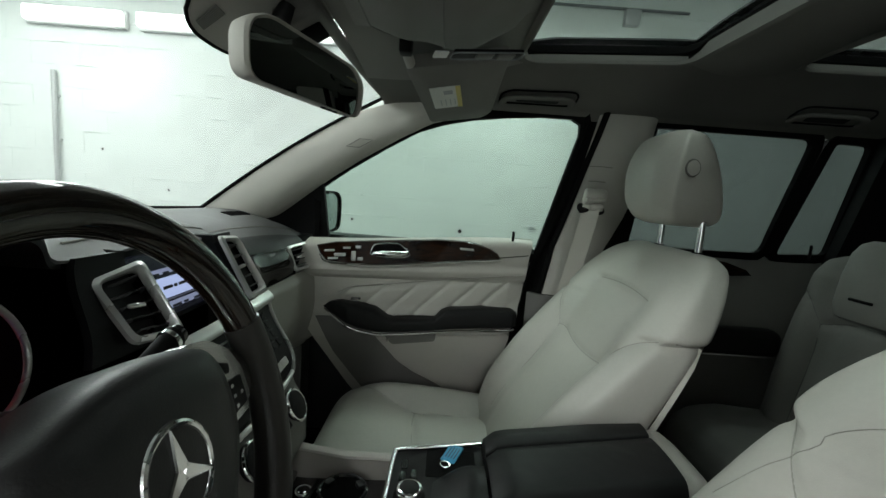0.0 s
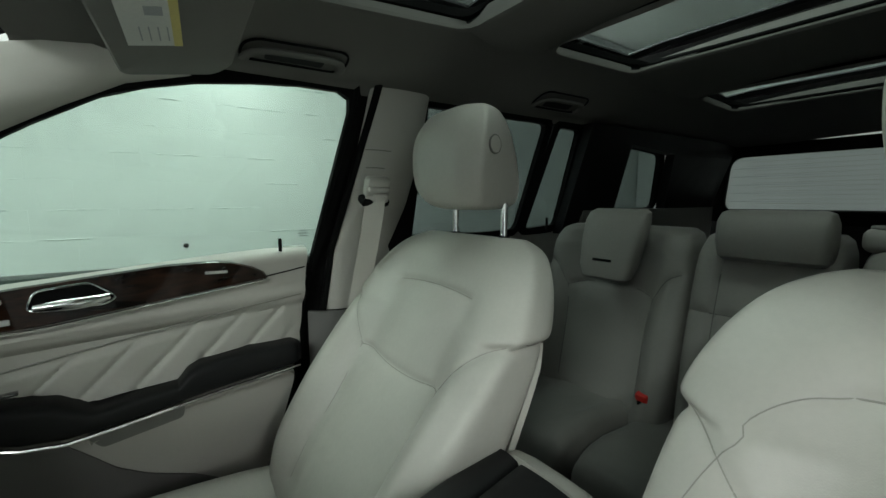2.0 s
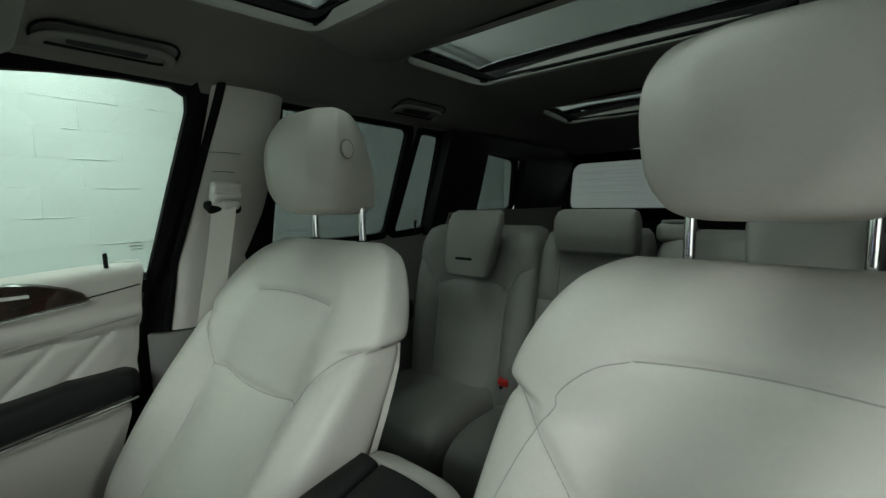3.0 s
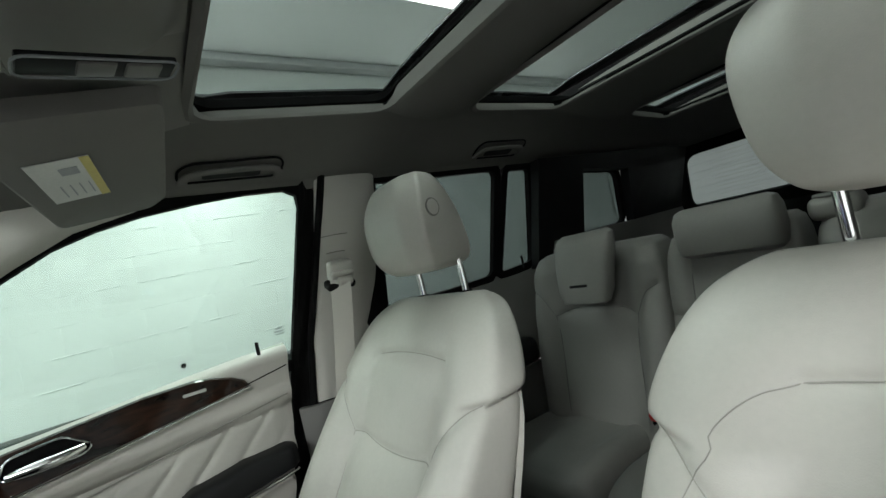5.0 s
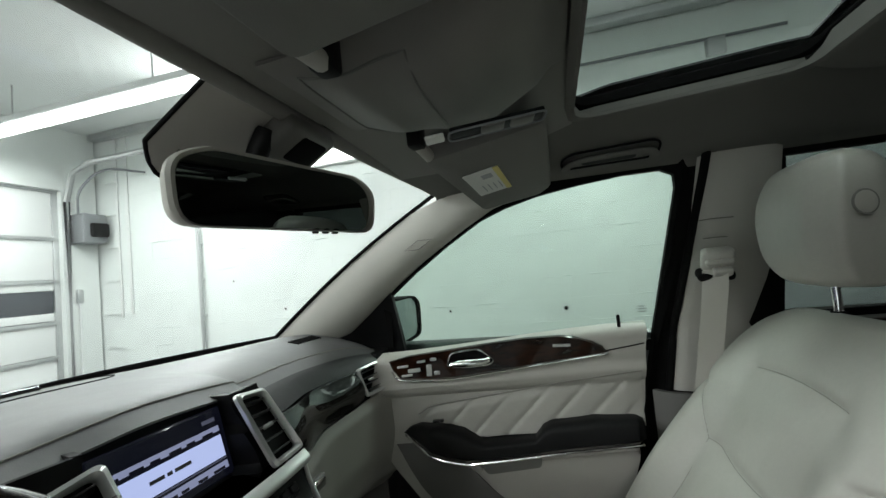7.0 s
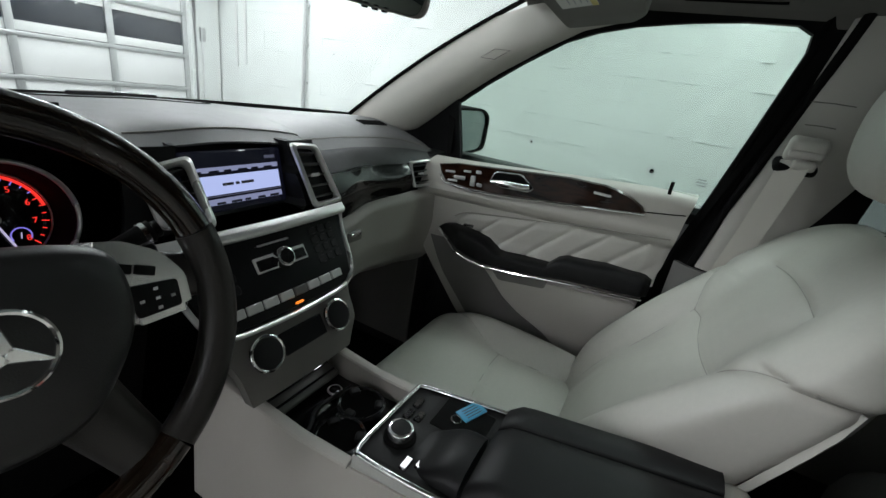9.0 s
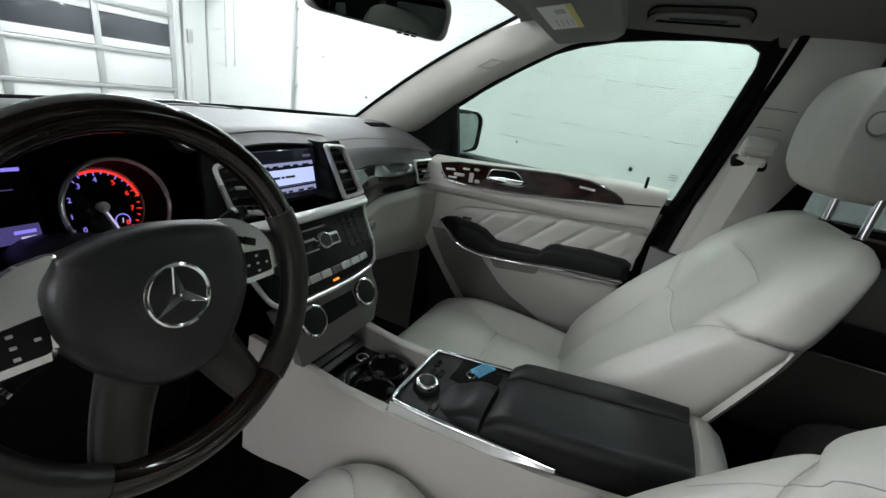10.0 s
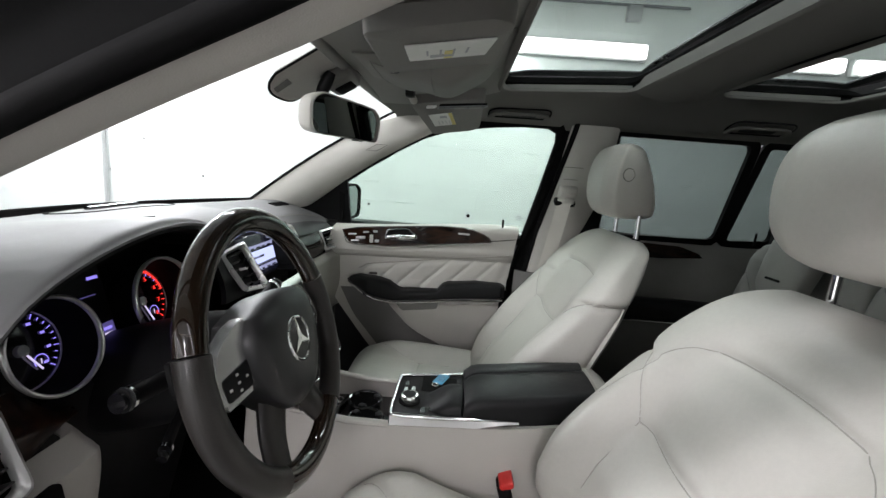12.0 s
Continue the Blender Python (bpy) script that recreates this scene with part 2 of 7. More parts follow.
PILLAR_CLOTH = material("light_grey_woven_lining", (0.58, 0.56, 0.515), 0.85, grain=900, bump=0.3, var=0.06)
# overhead and visor greys set low: shade under the roof is in the colour
OVERHEAD_SHADED = material("shaded_overhead_plastic", (0.20, 0.192, 0.178), 0.6, grain=600, bump=0.12, var=0.05)
VISOR_SHADED = material("shaded_visor_cloth", (0.19, 0.184, 0.171), 0.8, grain=900, bump=0.3, var=0.05)
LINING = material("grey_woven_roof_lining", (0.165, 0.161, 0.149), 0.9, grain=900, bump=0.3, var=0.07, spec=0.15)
DASH_TOP = leather("dark_grey_soft_pad", (0.165, 0.164, 0.167), 0.46, 0.7)
# pad leather again, darker because the lip turns away from the light
LIP_SHADED = leather("shaded_soft_lip", (0.07, 0.07, 0.072), 0.5)
DASH_DARK = material("black_soft_plastic", (0.006, 0.006, 0.0063), 0.5, grain=700, bump=0.15, spec=0.2)
GLOSS_BLACK = material("black_gloss_plastic", (0.008, 0.008, 0.009), 0.08, bump=0.0, coat=0.6)
MATT_BLACK = material("matt_black_rubber", (0.004, 0.004, 0.004), 0.8, grain=500, bump=0.15, spec=0.1)
CARPET = material("black_carpet", (0.0035, 0.0035, 0.0035), 1.0, grain=900, bump=0.8, depth=0.002, spec=0.03)
CHROME = material("chrome", (0.82, 0.82, 0.82), 0.09, 1.0, bump=0.0, var=0.03)
SATIN = material("satin_silver", (0.68, 0.68, 0.67), 0.30, 0.7, grain=500, bump=0.05, var=0.04)
WALNUT = wood("dark_burr_walnut", (0.004, 0.002, 0.0013), (0.026, 0.009, 0.004))
WHEEL_WOOD = wood("brown_wheel_wood", (0.0065, 0.0036, 0.002), (0.017, 0.0095, 0.005), 1.0)
BAND_WOOD = wood("black_ash_wood", (0.003, 0.0026, 0.0023), (0.006, 0.0055, 0.0045), 1.0)
POD_SILVER = material("bright_silver_plastic", (0.76, 0.76, 0.75), 0.22, 0.8, grain=500, bump=0.02, var=0.03)
# door mirror's dark green reflection is put into its base colour
MIRROR_DARKENED = material("mirror_glass", (0.34, 0.40, 0.39), 0.01, 1.0, bump=0.0, var=0.0)
DIM_MIRROR = material("dark_mirror_glass", (0.22, 0.24, 0.23), 0.01, 1.0, bump=0.0, var=0.0)
RADIO = material("black_satin_radio_panel", (0.005, 0.005, 0.006), 0.4, bump=0.05, spec=0.15)
KEY_BLACK = material("black_keys", (0.009, 0.009, 0.010), 0.5, bump=0.05, spec=0.2)
SPEAKER = material("dark_grey_speaker_mesh", (0.135, 0.130, 0.122), 0.7, grain=900, bump=0.5)
# light trim toned down to paint in the shade below the dashboard
GLOVE_SHADED = material("shaded_glovebox_plastic", (0.29, 0.277, 0.253), 0.6, grain=600, bump=0.15, var=0.05)
GREY_PLASTIC = material("mid_grey_plastic", (0.15, 0.146, 0.135), 0.5, grain=600, bump=0.1)
BELT = material("grey_belt_webbing", (0.46, 0.44, 0.40), 0.8, grain=500, bump=0.5, var=0.06)
RED = material("red_button", (0.55, 0.02, 0.015), 0.4, bump=0.05)
BLUE_TAG = material("blue_plastic_tag", (0.03, 0.28, 0.48), 0.4, bump=0.05)
WHITE_LABEL = material("white_paper_label", (0.75, 0.75, 0.72), 0.6, bump=0.0)
YELLOW_LABEL = material("yellow_label_band", (0.72, 0.62, 0.22), 0.6, bump=0.0)
FAINT_INK = material("faint_grey_ink", (0.42, 0.43, 0.45), 0.7, bump=0.0)
INK = material("dark_ink", (0.05, 0.05, 0.05), 0.7, bump=0.0)
PAINT = material("dark_grey_car_paint", (0.06, 0.061, 0.063), 0.3, 0.2, grain=900, bump=0.02, coat=0.0)
WALL = material("white_wall_paint", (0.74, 0.77, 0.75), 0.6, grain=60, bump=0.25, var=0.05, stain=1.3, depth=0.003)
BLOCK = material("painted_block", (0.74, 0.78, 0.755), 0.55, grain=40, bump=0.03, var=0.04, stain=2.0, depth=0.003, per=True)
CEIL = material("white_ceiling_board", (0.72, 0.74, 0.73), 0.75, grain=40, bump=0.15, var=0.05, stain=0.8)
CONCRETE = material("grey_concrete_floor", (0.11, 0.11, 0.107), 0.55, grain=50, bump=0.3, var=0.2, stain=1.2)
DOOR_PANEL = material("white_door_panel", (0.75, 0.76, 0.75), 0.5, grain=80, bump=0.1, var=0.05, stain=2)
ALU = material("dull_aluminium", (0.55, 0.56, 0.56), 0.4, 0.85, grain=200, bump=0.05)
DARK_PANE = material("dark_window_pane", (0.05, 0.055, 0.065), 0.06, bump=0.0, coat=0.4)
TUBE = material("lit_tube_diffuser", (0.9, 0.9, 0.9), 0.5, bump=0.0, emit=(0.95, 1.0, 0.97), power=3.2)
STEEL_GREY = material("grey_painted_steel", (0.22, 0.23, 0.24), 0.5, 0.3, bump=0.1)
G_SIDE = glass("green_side_glass", (0.70, 0.78, 0.74))
G_REAR = glass("tinted_privacy_glass", (0.43, 0.475, 0.465))
G_WIND = glass("clear_windscreen_glass", (0.93, 0.96, 0.95), 0.045)
G_ROOF = glass("tinted_roof_glass", (0.66, 0.71, 0.69), 0.015)
SCREEN_BLUE = material("lit_screen_blue", (0.02, 0.02, 0.03), 0.3, bump=0.0, emit=(0.42, 0.52, 0.80), power=0.75)
SCREEN_MID = material("lit_screen_row", (0.02, 0.02, 0.03), 0.3, bump=0.0, emit=(0.36, 0.42, 0.62), power=0.42)
SCREEN_DIM = material("lit_screen_grey", (0.02, 0.02, 0.03), 0.3, bump=0.0, emit=(0.30, 0.34, 0.48), power=0.14)
CLUSTER_DIM = material("dim_violet_field", (0.01, 0.01, 0.02), 0.3, bump=0.0, emit=(0.20, 0.18, 0.55), power=0.18)
SCREEN_OFF = material("dark_screen", (0.006, 0.006, 0.010), 0.15, bump=0.0, emit=(0.05, 0.06, 0.12), power=0.04)
DIAL_BLUE = material("lit_violet_marks", (0.02, 0.02, 0.03), 0.4, bump=0.0, emit=(0.30, 0.26, 0.95), power=0.55)
DIAL_WHITE = material("lit_white_needle", (0.05, 0.05, 0.05), 0.4, bump=0.0, emit=(0.72, 0.70, 0.95), power=0.45)
DIAL_RED = material("lit_red_band", (0.05, 0.0, 0.0), 0.4, bump=0.0, emit=(1.0, 0.04, 0.025), power=0.75)
ORANGE = material("lit_orange_sign", (0.05, 0.01, 0.0), 0.4, bump=0.0, emit=(1.0, 0.25, 0.02), power=1.0)

# ---- the garage ----
WX, WF, WB, WL, ZC = 2.95, 4.45, -5.6, -4.2, 3.25


def slab(name, size, at, mat, label):
    bm = rbox(size, 0.0, pose(*at))
    return tagged(part(name, bm, mat), label, name.split("_")[0], kind="structure")


slab("floor", (WX - WL + 0.6, WF - WB + 0.6, 0.2), ((WX + WL) / 2, (WF + WB) / 2, -0.1), CONCRETE, "plain grey concrete garage floor")
slab("ceiling", (WX - WL + 0.6, WF - WB + 0.6, 0.2), ((WX + WL) / 2, (WF + WB) / 2, ZC + 0.1), CEIL, "flat white painted garage ceiling")
wall_east = slab("wall_east", (0.2, WF - WB + 0.4, ZC), (WX + 0.125, (WF + WB) / 2, ZC / 2), WALL, "pale painted concrete block wall with shallow joints")
slab("wall_west", (0.2, WF - WB + 0.4, ZC), (WL - 0.1, (WF + WB) / 2, ZC / 2), WALL, "plain white painted garage wall")
slab("wall_south", (WX - WL, 0.2, ZC), ((WX + WL) / 2, WB - 0.1, ZC / 2), WALL, "plain white painted garage wall")
DW0, DW1, DZ = -2.4, 2.62, 2.62
nw = rbox((WX - DW1, 0.2, ZC), 0, pose((WX + DW1) / 2, WF + 0.1, ZC / 2))
nw = rbox((DW0 - WL, 0.2, ZC), 0, pose((WL + DW0) / 2, WF + 0.1, ZC / 2), bm=nw)
nw = rbox((DW1 - DW0, 0.2, ZC - DZ), 0, pose((DW0 + DW1) / 2, WF + 0.1, (ZC + DZ) / 2), bm=nw)
tagged(part("wall_north", nw, WALL), "white painted front wall round the garage door", "wall", kind="structure")


def garage_door():
    d = thing("garage_door", "closed white sectional garage door with dark window row", "garage door", (0.1, WF + 0.08, 0))
    rows = [(0.0, 0.98), (0.98, 1.315), (1.315, 1.72), (1.72, 2.14), (2.14, 2.62)]
    cols = [DW0 + 0.02 + i * (DW1 - DW0 - 0.04) / 7 for i in range(8)]
    for k, (a, b) in enumerate(rows):
        for c0, c1 in zip(cols, cols[1:]):
            cx, w = (c0 + c1) / 2, c1 - c0
            if k == 2:
                f = rbox((w - 0.05, 0.012, 0.075), 0.003, pose(cx, WF + 0.075, a + 0.055))
                f = rbox((w - 0.05, 0.012, 0.075), 0.003, pose(cx, WF + 0.075, b - 0.055), bm=f)
                attach(part("door_panel", f, DOOR_PANEL), d)
                attach(part("window_pane", rbox((w - 0.05, 0.008, b - a - 0.15), 0.002, pose(cx, WF + 0.085, (a + b) / 2)), DARK_PANE, None, "dark unlit window pane"), d)
            else:
                attach(part("door_panel", rbox((w - 0.05, 0.012, b - a - 0.03), 0.004, pose(cx, WF + 0.075, (a + b) / 2)), DOOR_PANEL), d)
    for a, b in rows:
        attach(part("rail", rbox((DW1 - DW0 - 0.04, 0.03, 0.035), 0.004, pose((DW0 + DW1) / 2, WF + 0.06, b - 0.005)), ALU, None, "dull aluminium rail"), d)
    for c in cols:
        attach(part("stile", rbox((0.06, 0.028, DZ - 0.01), 0.004, pose(c, WF + 0.066, DZ / 2)), ALU, None, "dull aluminium stile"), d)
    tr = tube([(DW1 + 0.03, WF - 0.03, 0.0), (DW1 + 0.03, WF - 0.03, 2.5), (DW1 + 0.03, WF - 0.12, 2.78), (DW1 + 0.03, WF - 0.35, 2.86), (DW1 + 0.03, WF - 2.6, 2.88)], 0.028, 8)
    attach(part("track", tr, ALU, None, "bent steel door track"), d)
    return d


garage_door()

# opener motor with a cable on the front wall
op = thing("door_opener", "dark grey wall-mounted door opener motor", "door opener", (2.78, WF - 0.05, 2.2))
attach(part("motor_box", rbox((0.24, 0.2, 0.30), 0.02, pose(2.80, WF - 0.1, 2.23)), STEEL_GREY), op)
attach(part("cover", rbox((0.16, 0.06, 0.14), 0.015, pose(2.82, WF - 0.22, 2.21)), MATT_BLACK), op)
attach(part("cable", tube(curve_points([(2.70, WF - 0.1, 2.36), (2.66, WF - 0.2, 2.6), (2.72, WF - 0.45, 2.78), (2.9, WF - 0.75, 2.75)]), 0.012, 8), STEEL_GREY), op)
sw = thing("wall_switch", "grey surface-mounted wall switch box", "switch", (2.75, WF, 1.4))
attach(part("switch_box", rbox((0.06, 0.03, 0.14), 0.008, pose(2.745, WF - 0.015, 1.55)), ALU), sw)
attach(part("conduit", tube([(2.745, WF - 0.012, 1.48), (2.745, WF - 0.012, 0.0)], 0.011, 8), DOOR_PANEL), sw)
for yy, z0 in ((4.0, 1.32), (4.14, 1.29)):
    hg = thing("hanging_strap", "white strap hanging on the wall", "strap", (WX, yy, z0))
    attach(part("strap", rbox((0.012, 0.03, ZC - z0), 0.003, pose(WX - 0.01, yy, (ZC + z0) / 2)), DOOR_PANEL), hg)
pipe = thing("conduit_pipe", "grey steel conduit fixed upright to the wall", "pipe", (WX - 0.03, 3.11, 0))
attach(part("tube", tube([(WX - 0.03, 3.11, 0.0), (WX - 0.03, 3.11, 2.15)], 0.019, 12), ALU), pipe)
for z in (0.9, 1.25, 1.6, 1.95):
    attach(part("clamp", rbox((0.03, 0.062, 0.02), 0.004, pose(WX - 0.015, 3.11, z)), ALU), pipe)
run = thing("conduit_run", "thin grey conduit running level along the wall", "pipe", (WX - 0.02, -1, 2.95))
attach(part("tube", tube([(WX - 0.02, 1.6, 2.94), (WX - 0.02, -1.95, 2.94)], 0.012, 8), STEEL_GREY), run)
attach(part("junction_box", rbox((0.07, 0.12, 0.12), 0.01, pose(WX - 0.03, -1.5, 2.87)), ALU), run)
beam = thing("ceiling_edge_trim", "grey steel angle where wall meets ceiling", "trim", (WX, 0, ZC), kind="structure")
attach(part("angle", rbox((0.10, WF - WB - 0.1, 0.06), 0.005, pose(WX - 0.05, (WF + WB) / 2, ZC - 0.035)), ALU), beam)
for yy in (-3.2, 1.0):
    cj = thing("ceiling_pipe", "thin grey pipe crossing the ceiling", "pipe", (0, yy, ZC - 0.03))
    attach(part("tube", tube([(WX - 0.1, yy, ZC - 0.03), (WL + 0.1, yy + 0.1, ZC - 0.03)], 0.018, 8), STEEL_GREY), cj)


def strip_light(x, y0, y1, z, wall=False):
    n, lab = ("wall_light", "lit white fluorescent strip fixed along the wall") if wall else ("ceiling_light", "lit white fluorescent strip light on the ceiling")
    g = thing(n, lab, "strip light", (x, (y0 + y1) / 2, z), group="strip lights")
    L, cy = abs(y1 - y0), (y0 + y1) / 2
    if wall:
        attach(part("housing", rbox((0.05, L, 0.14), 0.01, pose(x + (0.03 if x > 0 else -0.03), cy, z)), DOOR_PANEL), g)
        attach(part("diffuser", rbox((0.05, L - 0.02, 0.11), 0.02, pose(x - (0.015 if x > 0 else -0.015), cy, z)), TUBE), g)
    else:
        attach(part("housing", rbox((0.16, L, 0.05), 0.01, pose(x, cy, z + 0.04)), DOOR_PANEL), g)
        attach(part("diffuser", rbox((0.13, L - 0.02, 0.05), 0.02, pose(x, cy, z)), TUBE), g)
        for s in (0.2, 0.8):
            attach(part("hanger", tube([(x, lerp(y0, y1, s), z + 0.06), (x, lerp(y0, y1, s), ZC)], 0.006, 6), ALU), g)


strip_light(1.87, 4.25, 1.9, 2.90)
strip_light(1.47, 1.25, -1.13, 2.92)
strip_light(1.47, -1.19, -3.15, 2.92)
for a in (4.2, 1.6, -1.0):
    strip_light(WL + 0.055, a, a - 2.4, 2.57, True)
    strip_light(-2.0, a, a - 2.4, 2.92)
for a, b in ((3.3, 2.5), (2.4, 0.7), (0.5, -1.65), (-2.03, -3.25), (-3.32, -4.9)):
    strip_light(WX - 0.055, a, b, 2.57, True)

# block courses, joints recessed
block_mesh = mesh_of(rbox((0.026, 0.4058, 0.1736), 0.0010, None, 1), BLOCK)
rng = random.Random(4)
CH = 0.174
for k in range(4, 17):
    for j in range(22):
        yy = -4.2 + j * 0.406 + (0.203 if k % 2 else 0)
        if yy > 4.2:
            continue
        b = new("block", block_mesh)
        b.parent = wall_east
        b.location = (WX + 0.013 + rng.uniform(-0.0004, 0.0004), yy, 0.116 + CH * (k + 0.5))
        b.rotation_euler = (0, 0, rng.uniform(-0.0008, 0.0008))

# lumps of mortar squeezed from the level joints
ridges = None
for k in range(5, 15):
    for _ in range(15):
        yy, L = rng.uniform(-2.4, 3.6), rng.uniform(0.04, 0.34)
        n = 7
        own = loft([[(WX + 0.002 - 0.014 * math.sin(math.pi * i / n) * rng.uniform(0.3, 1), yy + L * i / n, 0.116 + CH * k + dz + rng.uniform(-0.001, 0.001)) if dz == 0 else (WX + 0.002, yy + L * i / n, 0.116 + CH * k + dz * rng.uniform(0.6, 1.2)) for dz in (-0.007, 0, 0.004)] for i in range(n + 1)], closed=False)
        ridges = join(ridges, own)
mr = part("mortar_ridges", ridges, BLOCK)
mr.parent = wall_east
mr["kind"] = "stuff"

# anchor holes in the block wall
for yy, zz, r in ((-0.28, 1.085, 0.017), (0.64, 1.12, 0.010), (2.2, 1.25, 0.010), (1.6, 1.18, 0.012), (2.75, 1.55, 0.009)):
    h = thing("anchor_hole", "small dark anchor hole with chipped rim", "hole", (WX - 0.004, yy, zz))
    attach(part("chipped_rim", cyl(r * 2.4, 0.0015, axes((WX - 0.0005, yy, zz), (0, -1, 0), (0, 0, 1)), 14), CEIL), h)
    attach(part("hole", cyl(r, 0.003, axes((WX - 0.001, yy, zz), (0, -1, 0), (0, 0, 1)), 14), MATT_BLACK), h)
# far wall behind: roller shutter with level slats
sh = thing("roller_shutter", "white roller shutter with level slats", "shutter", (0, WB, 0))
for i in range(28):
    attach(part("slat", rbox((3.6, 0.03, 0.0895), 0.0025, pose(0.1, WB + 0.02, 0.05 + i * 0.09), seg=1), DOOR_PANEL), sh)

# ---- the car: shell, roof lining, pillars, glass ----
def side_x(z):
    return 0.80 - 0.45 * (z - 1.25) if z > 1.25 else 0.80


LIN_Y = [(-2.55, 1.64), (-2.3, 1.67), (-1.8, 1.72), (-1.2, 1.745), (-0.65, 1.735), (-0.30, 1.715), (-0.16, 1.672), (-0.02, 1.654), (0.05, 1.652)]


def wind(u, v):
    """The windscreen: u across, v from base to header."""
    x = lerp(-0.66, 0.66, u) * lerp(1.0, 0.97, v)
    k = 1 - (x / 0.66) ** 2
    y = lerp(0.60 + 0.17 * k, 0.040 + 0.022 * k, v)
    z = lerp(1.285, 1.662, v) + 0.02 * math.sin(math.pi * v)
    return V((x, y, z))


def lining_z(x, y):
    zc = line(LIN_Y, y)
    a = abs(x)
    drop = 0.02 * (min(a, 0.37) / 0.37) ** 2
    if a > 0.37:
        drop += max(0.0, zc - 0.02 - 1.648) * smooth01((a - 0.37) / 0.25)
    return zc - drop * (1 if zc > 1.66 else (zc - 1.62) / 0.04)


lining = thing("roof_lining", "grey woven roof lining with three roof openings", "headliner", (0, -1, 1.7))


def lining_patch(name, x0, x1, y0, y1, nu=16, nv=16, bulge=0.0, mat=None):
    def fn(u, v):
        x, y = lerp(x0, x1, u), lerp(y0, y1, v)
        return (x, y, lining_z(x, y) - bulge * math.sin(math.pi * v) ** 0.8)
    return attach(part(name, sheet(fn, nu, nv, 0.018), mat or LINING), lining)


HX = 0.365
for s in (1, -1):
    def side(u, v, s=s):
        y = lerp(0.05, -2.5, v)
        x = lerp(HX, 0.628, u)
        z = lining_z(x, y)
        if u > 0.92:
            w = (u - 0.92) / 0.08
            z -= 0.018 * w
            x += 0.006 * w
        return (s * x, y, z)
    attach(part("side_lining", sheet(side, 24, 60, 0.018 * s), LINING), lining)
lining_patch("front_lining", -HX, HX, 0.05, -0.285, 20, 16, 0.0, OVERHEAD_SHADED)
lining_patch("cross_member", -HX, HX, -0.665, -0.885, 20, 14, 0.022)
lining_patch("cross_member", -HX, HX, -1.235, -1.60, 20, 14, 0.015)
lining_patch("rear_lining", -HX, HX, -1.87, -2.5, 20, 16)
attach(part("header_roll", tube([wind(u / 40, 0.988) + V((0, -0.005, -0.009)) for u in range(1, 40)], 0.0105, 10), OVERHEAD_SHADED, None, "grey rolled edge over the windscreen"), lining)
HOLES = [(-0.285, -0.665), (-0.885, -1.235), (-1.60, -1.87)]


def rect_loop(hx, a, b, side_dz, end_dz, r=0.05):
    """A rounded loop round a roof opening; its ends may sit higher than its sides."""
    loop = rounded([(hx, a), (-hx, a), (-hx, b), (hx, b)], r, 4)
    return [(x, y, lining_z(min(abs(x), 0.36), y) + lerp(side_dz, end_dz, smooth01((hx - abs(x)) / 0.06))) for x, y in loop]


for a, b in HOLES:
    win = thing("roof_window", "tinted glass roof panel in a black frame", "sunroof", (0, (a + b) / 2, 1.78))
    first = a > -0.5
    lift = 0.029 if first else 0.004
    rings = [rect_loop(HX + 0.015, a + 0.015, b - 0.015, 0.004, 0.004), rect_loop(HX + 0.005, a + 0.005, b - 0.005, -0.004, -0.004), rect_loop(HX - 0.002, a - 0.002, b + 0.002, -0.002, 0.0), rect_loop(HX - 0.003, a - 0.003, b + 0.003, 0.004, lift)]
    attach(part("edge_trim", loft(rings, cap=False), LINING), win)
    rings = [rect_loop(HX - 0.003, a - 0.003, b + 0.003, 0.004, lift), rect_loop(HX + 0.010, a + 0.006, b - 0.006, 0.009, lift + 0.002), rect_loop(HX + 0.010, a + 0.006, b - 0.006, 0.018, lift + 0.003), rect_loop(HX - 0.001, a - 0.001, b + 0.001, 0.021, lift + 0.004), rect_loop(HX - 0.002, a - 0.002, b + 0.002, 0.036, lift + 0.006), rect_loop(HX + 0.03, a + 0.02, b - 0.02, 0.045, 0.045)]
    attach(part("frame", loft(rings, cap=False), MATT_BLACK, None, "matt black frame"), win)
    attach(part("pane", sheet(lambda u, v: (lerp(-HX - 0.012, HX + 0.012, u), lerp(a + 0.008, b - 0.008, v), lining_z(0.3 * (2 * u - 1), lerp(a, b, v)) + 0.037), 10, 6, 0.003), G_ROOF, None, "tinted glass pane"), win)

body = thing("car_shell", "dark grey large car body with its glass", "car", (0, -1, 0))
ROOF_STRIPS = [(-0.72, -HX - 0.03, 0.05, -2.7), (HX + 0.03, 0.72, 0.05, -2.7), (-HX - 0.03, HX + 0.03, 0.05, -0.27), (-HX - 0.03, HX + 0.03, -0.68, -0.87), (-HX - 0.03, HX + 0.03, -1.25, -1.59), (-HX - 0.03, HX + 0.03, -1.88, -2.7)]
for x0, x1, y0, y1 in ROOF_STRIPS:
    def rf(u, v):
        x, y = lerp(x0, x1, u), lerp(y0, y1, v)
        return (x, y, line(LIN_Y, y) + 0.050 - 0.0935 * max(0, abs(x) - 0.3))
    attach(part("roof_panel", sheet(rf, 10, 20, 0.004), PAINT), body)


def hood(u, v):
    x, y = lerp(-0.82, 0.82, u), lerp(0.86, 2.0, v)
    return (x, y, 1.09 + 0.045 * (1 - (x / 0.82) ** 2) - 0.16 * v)


attach(part("hood", sheet(hood, 24, 16, 0.004), PAINT, None, "dark grey hood"), body)
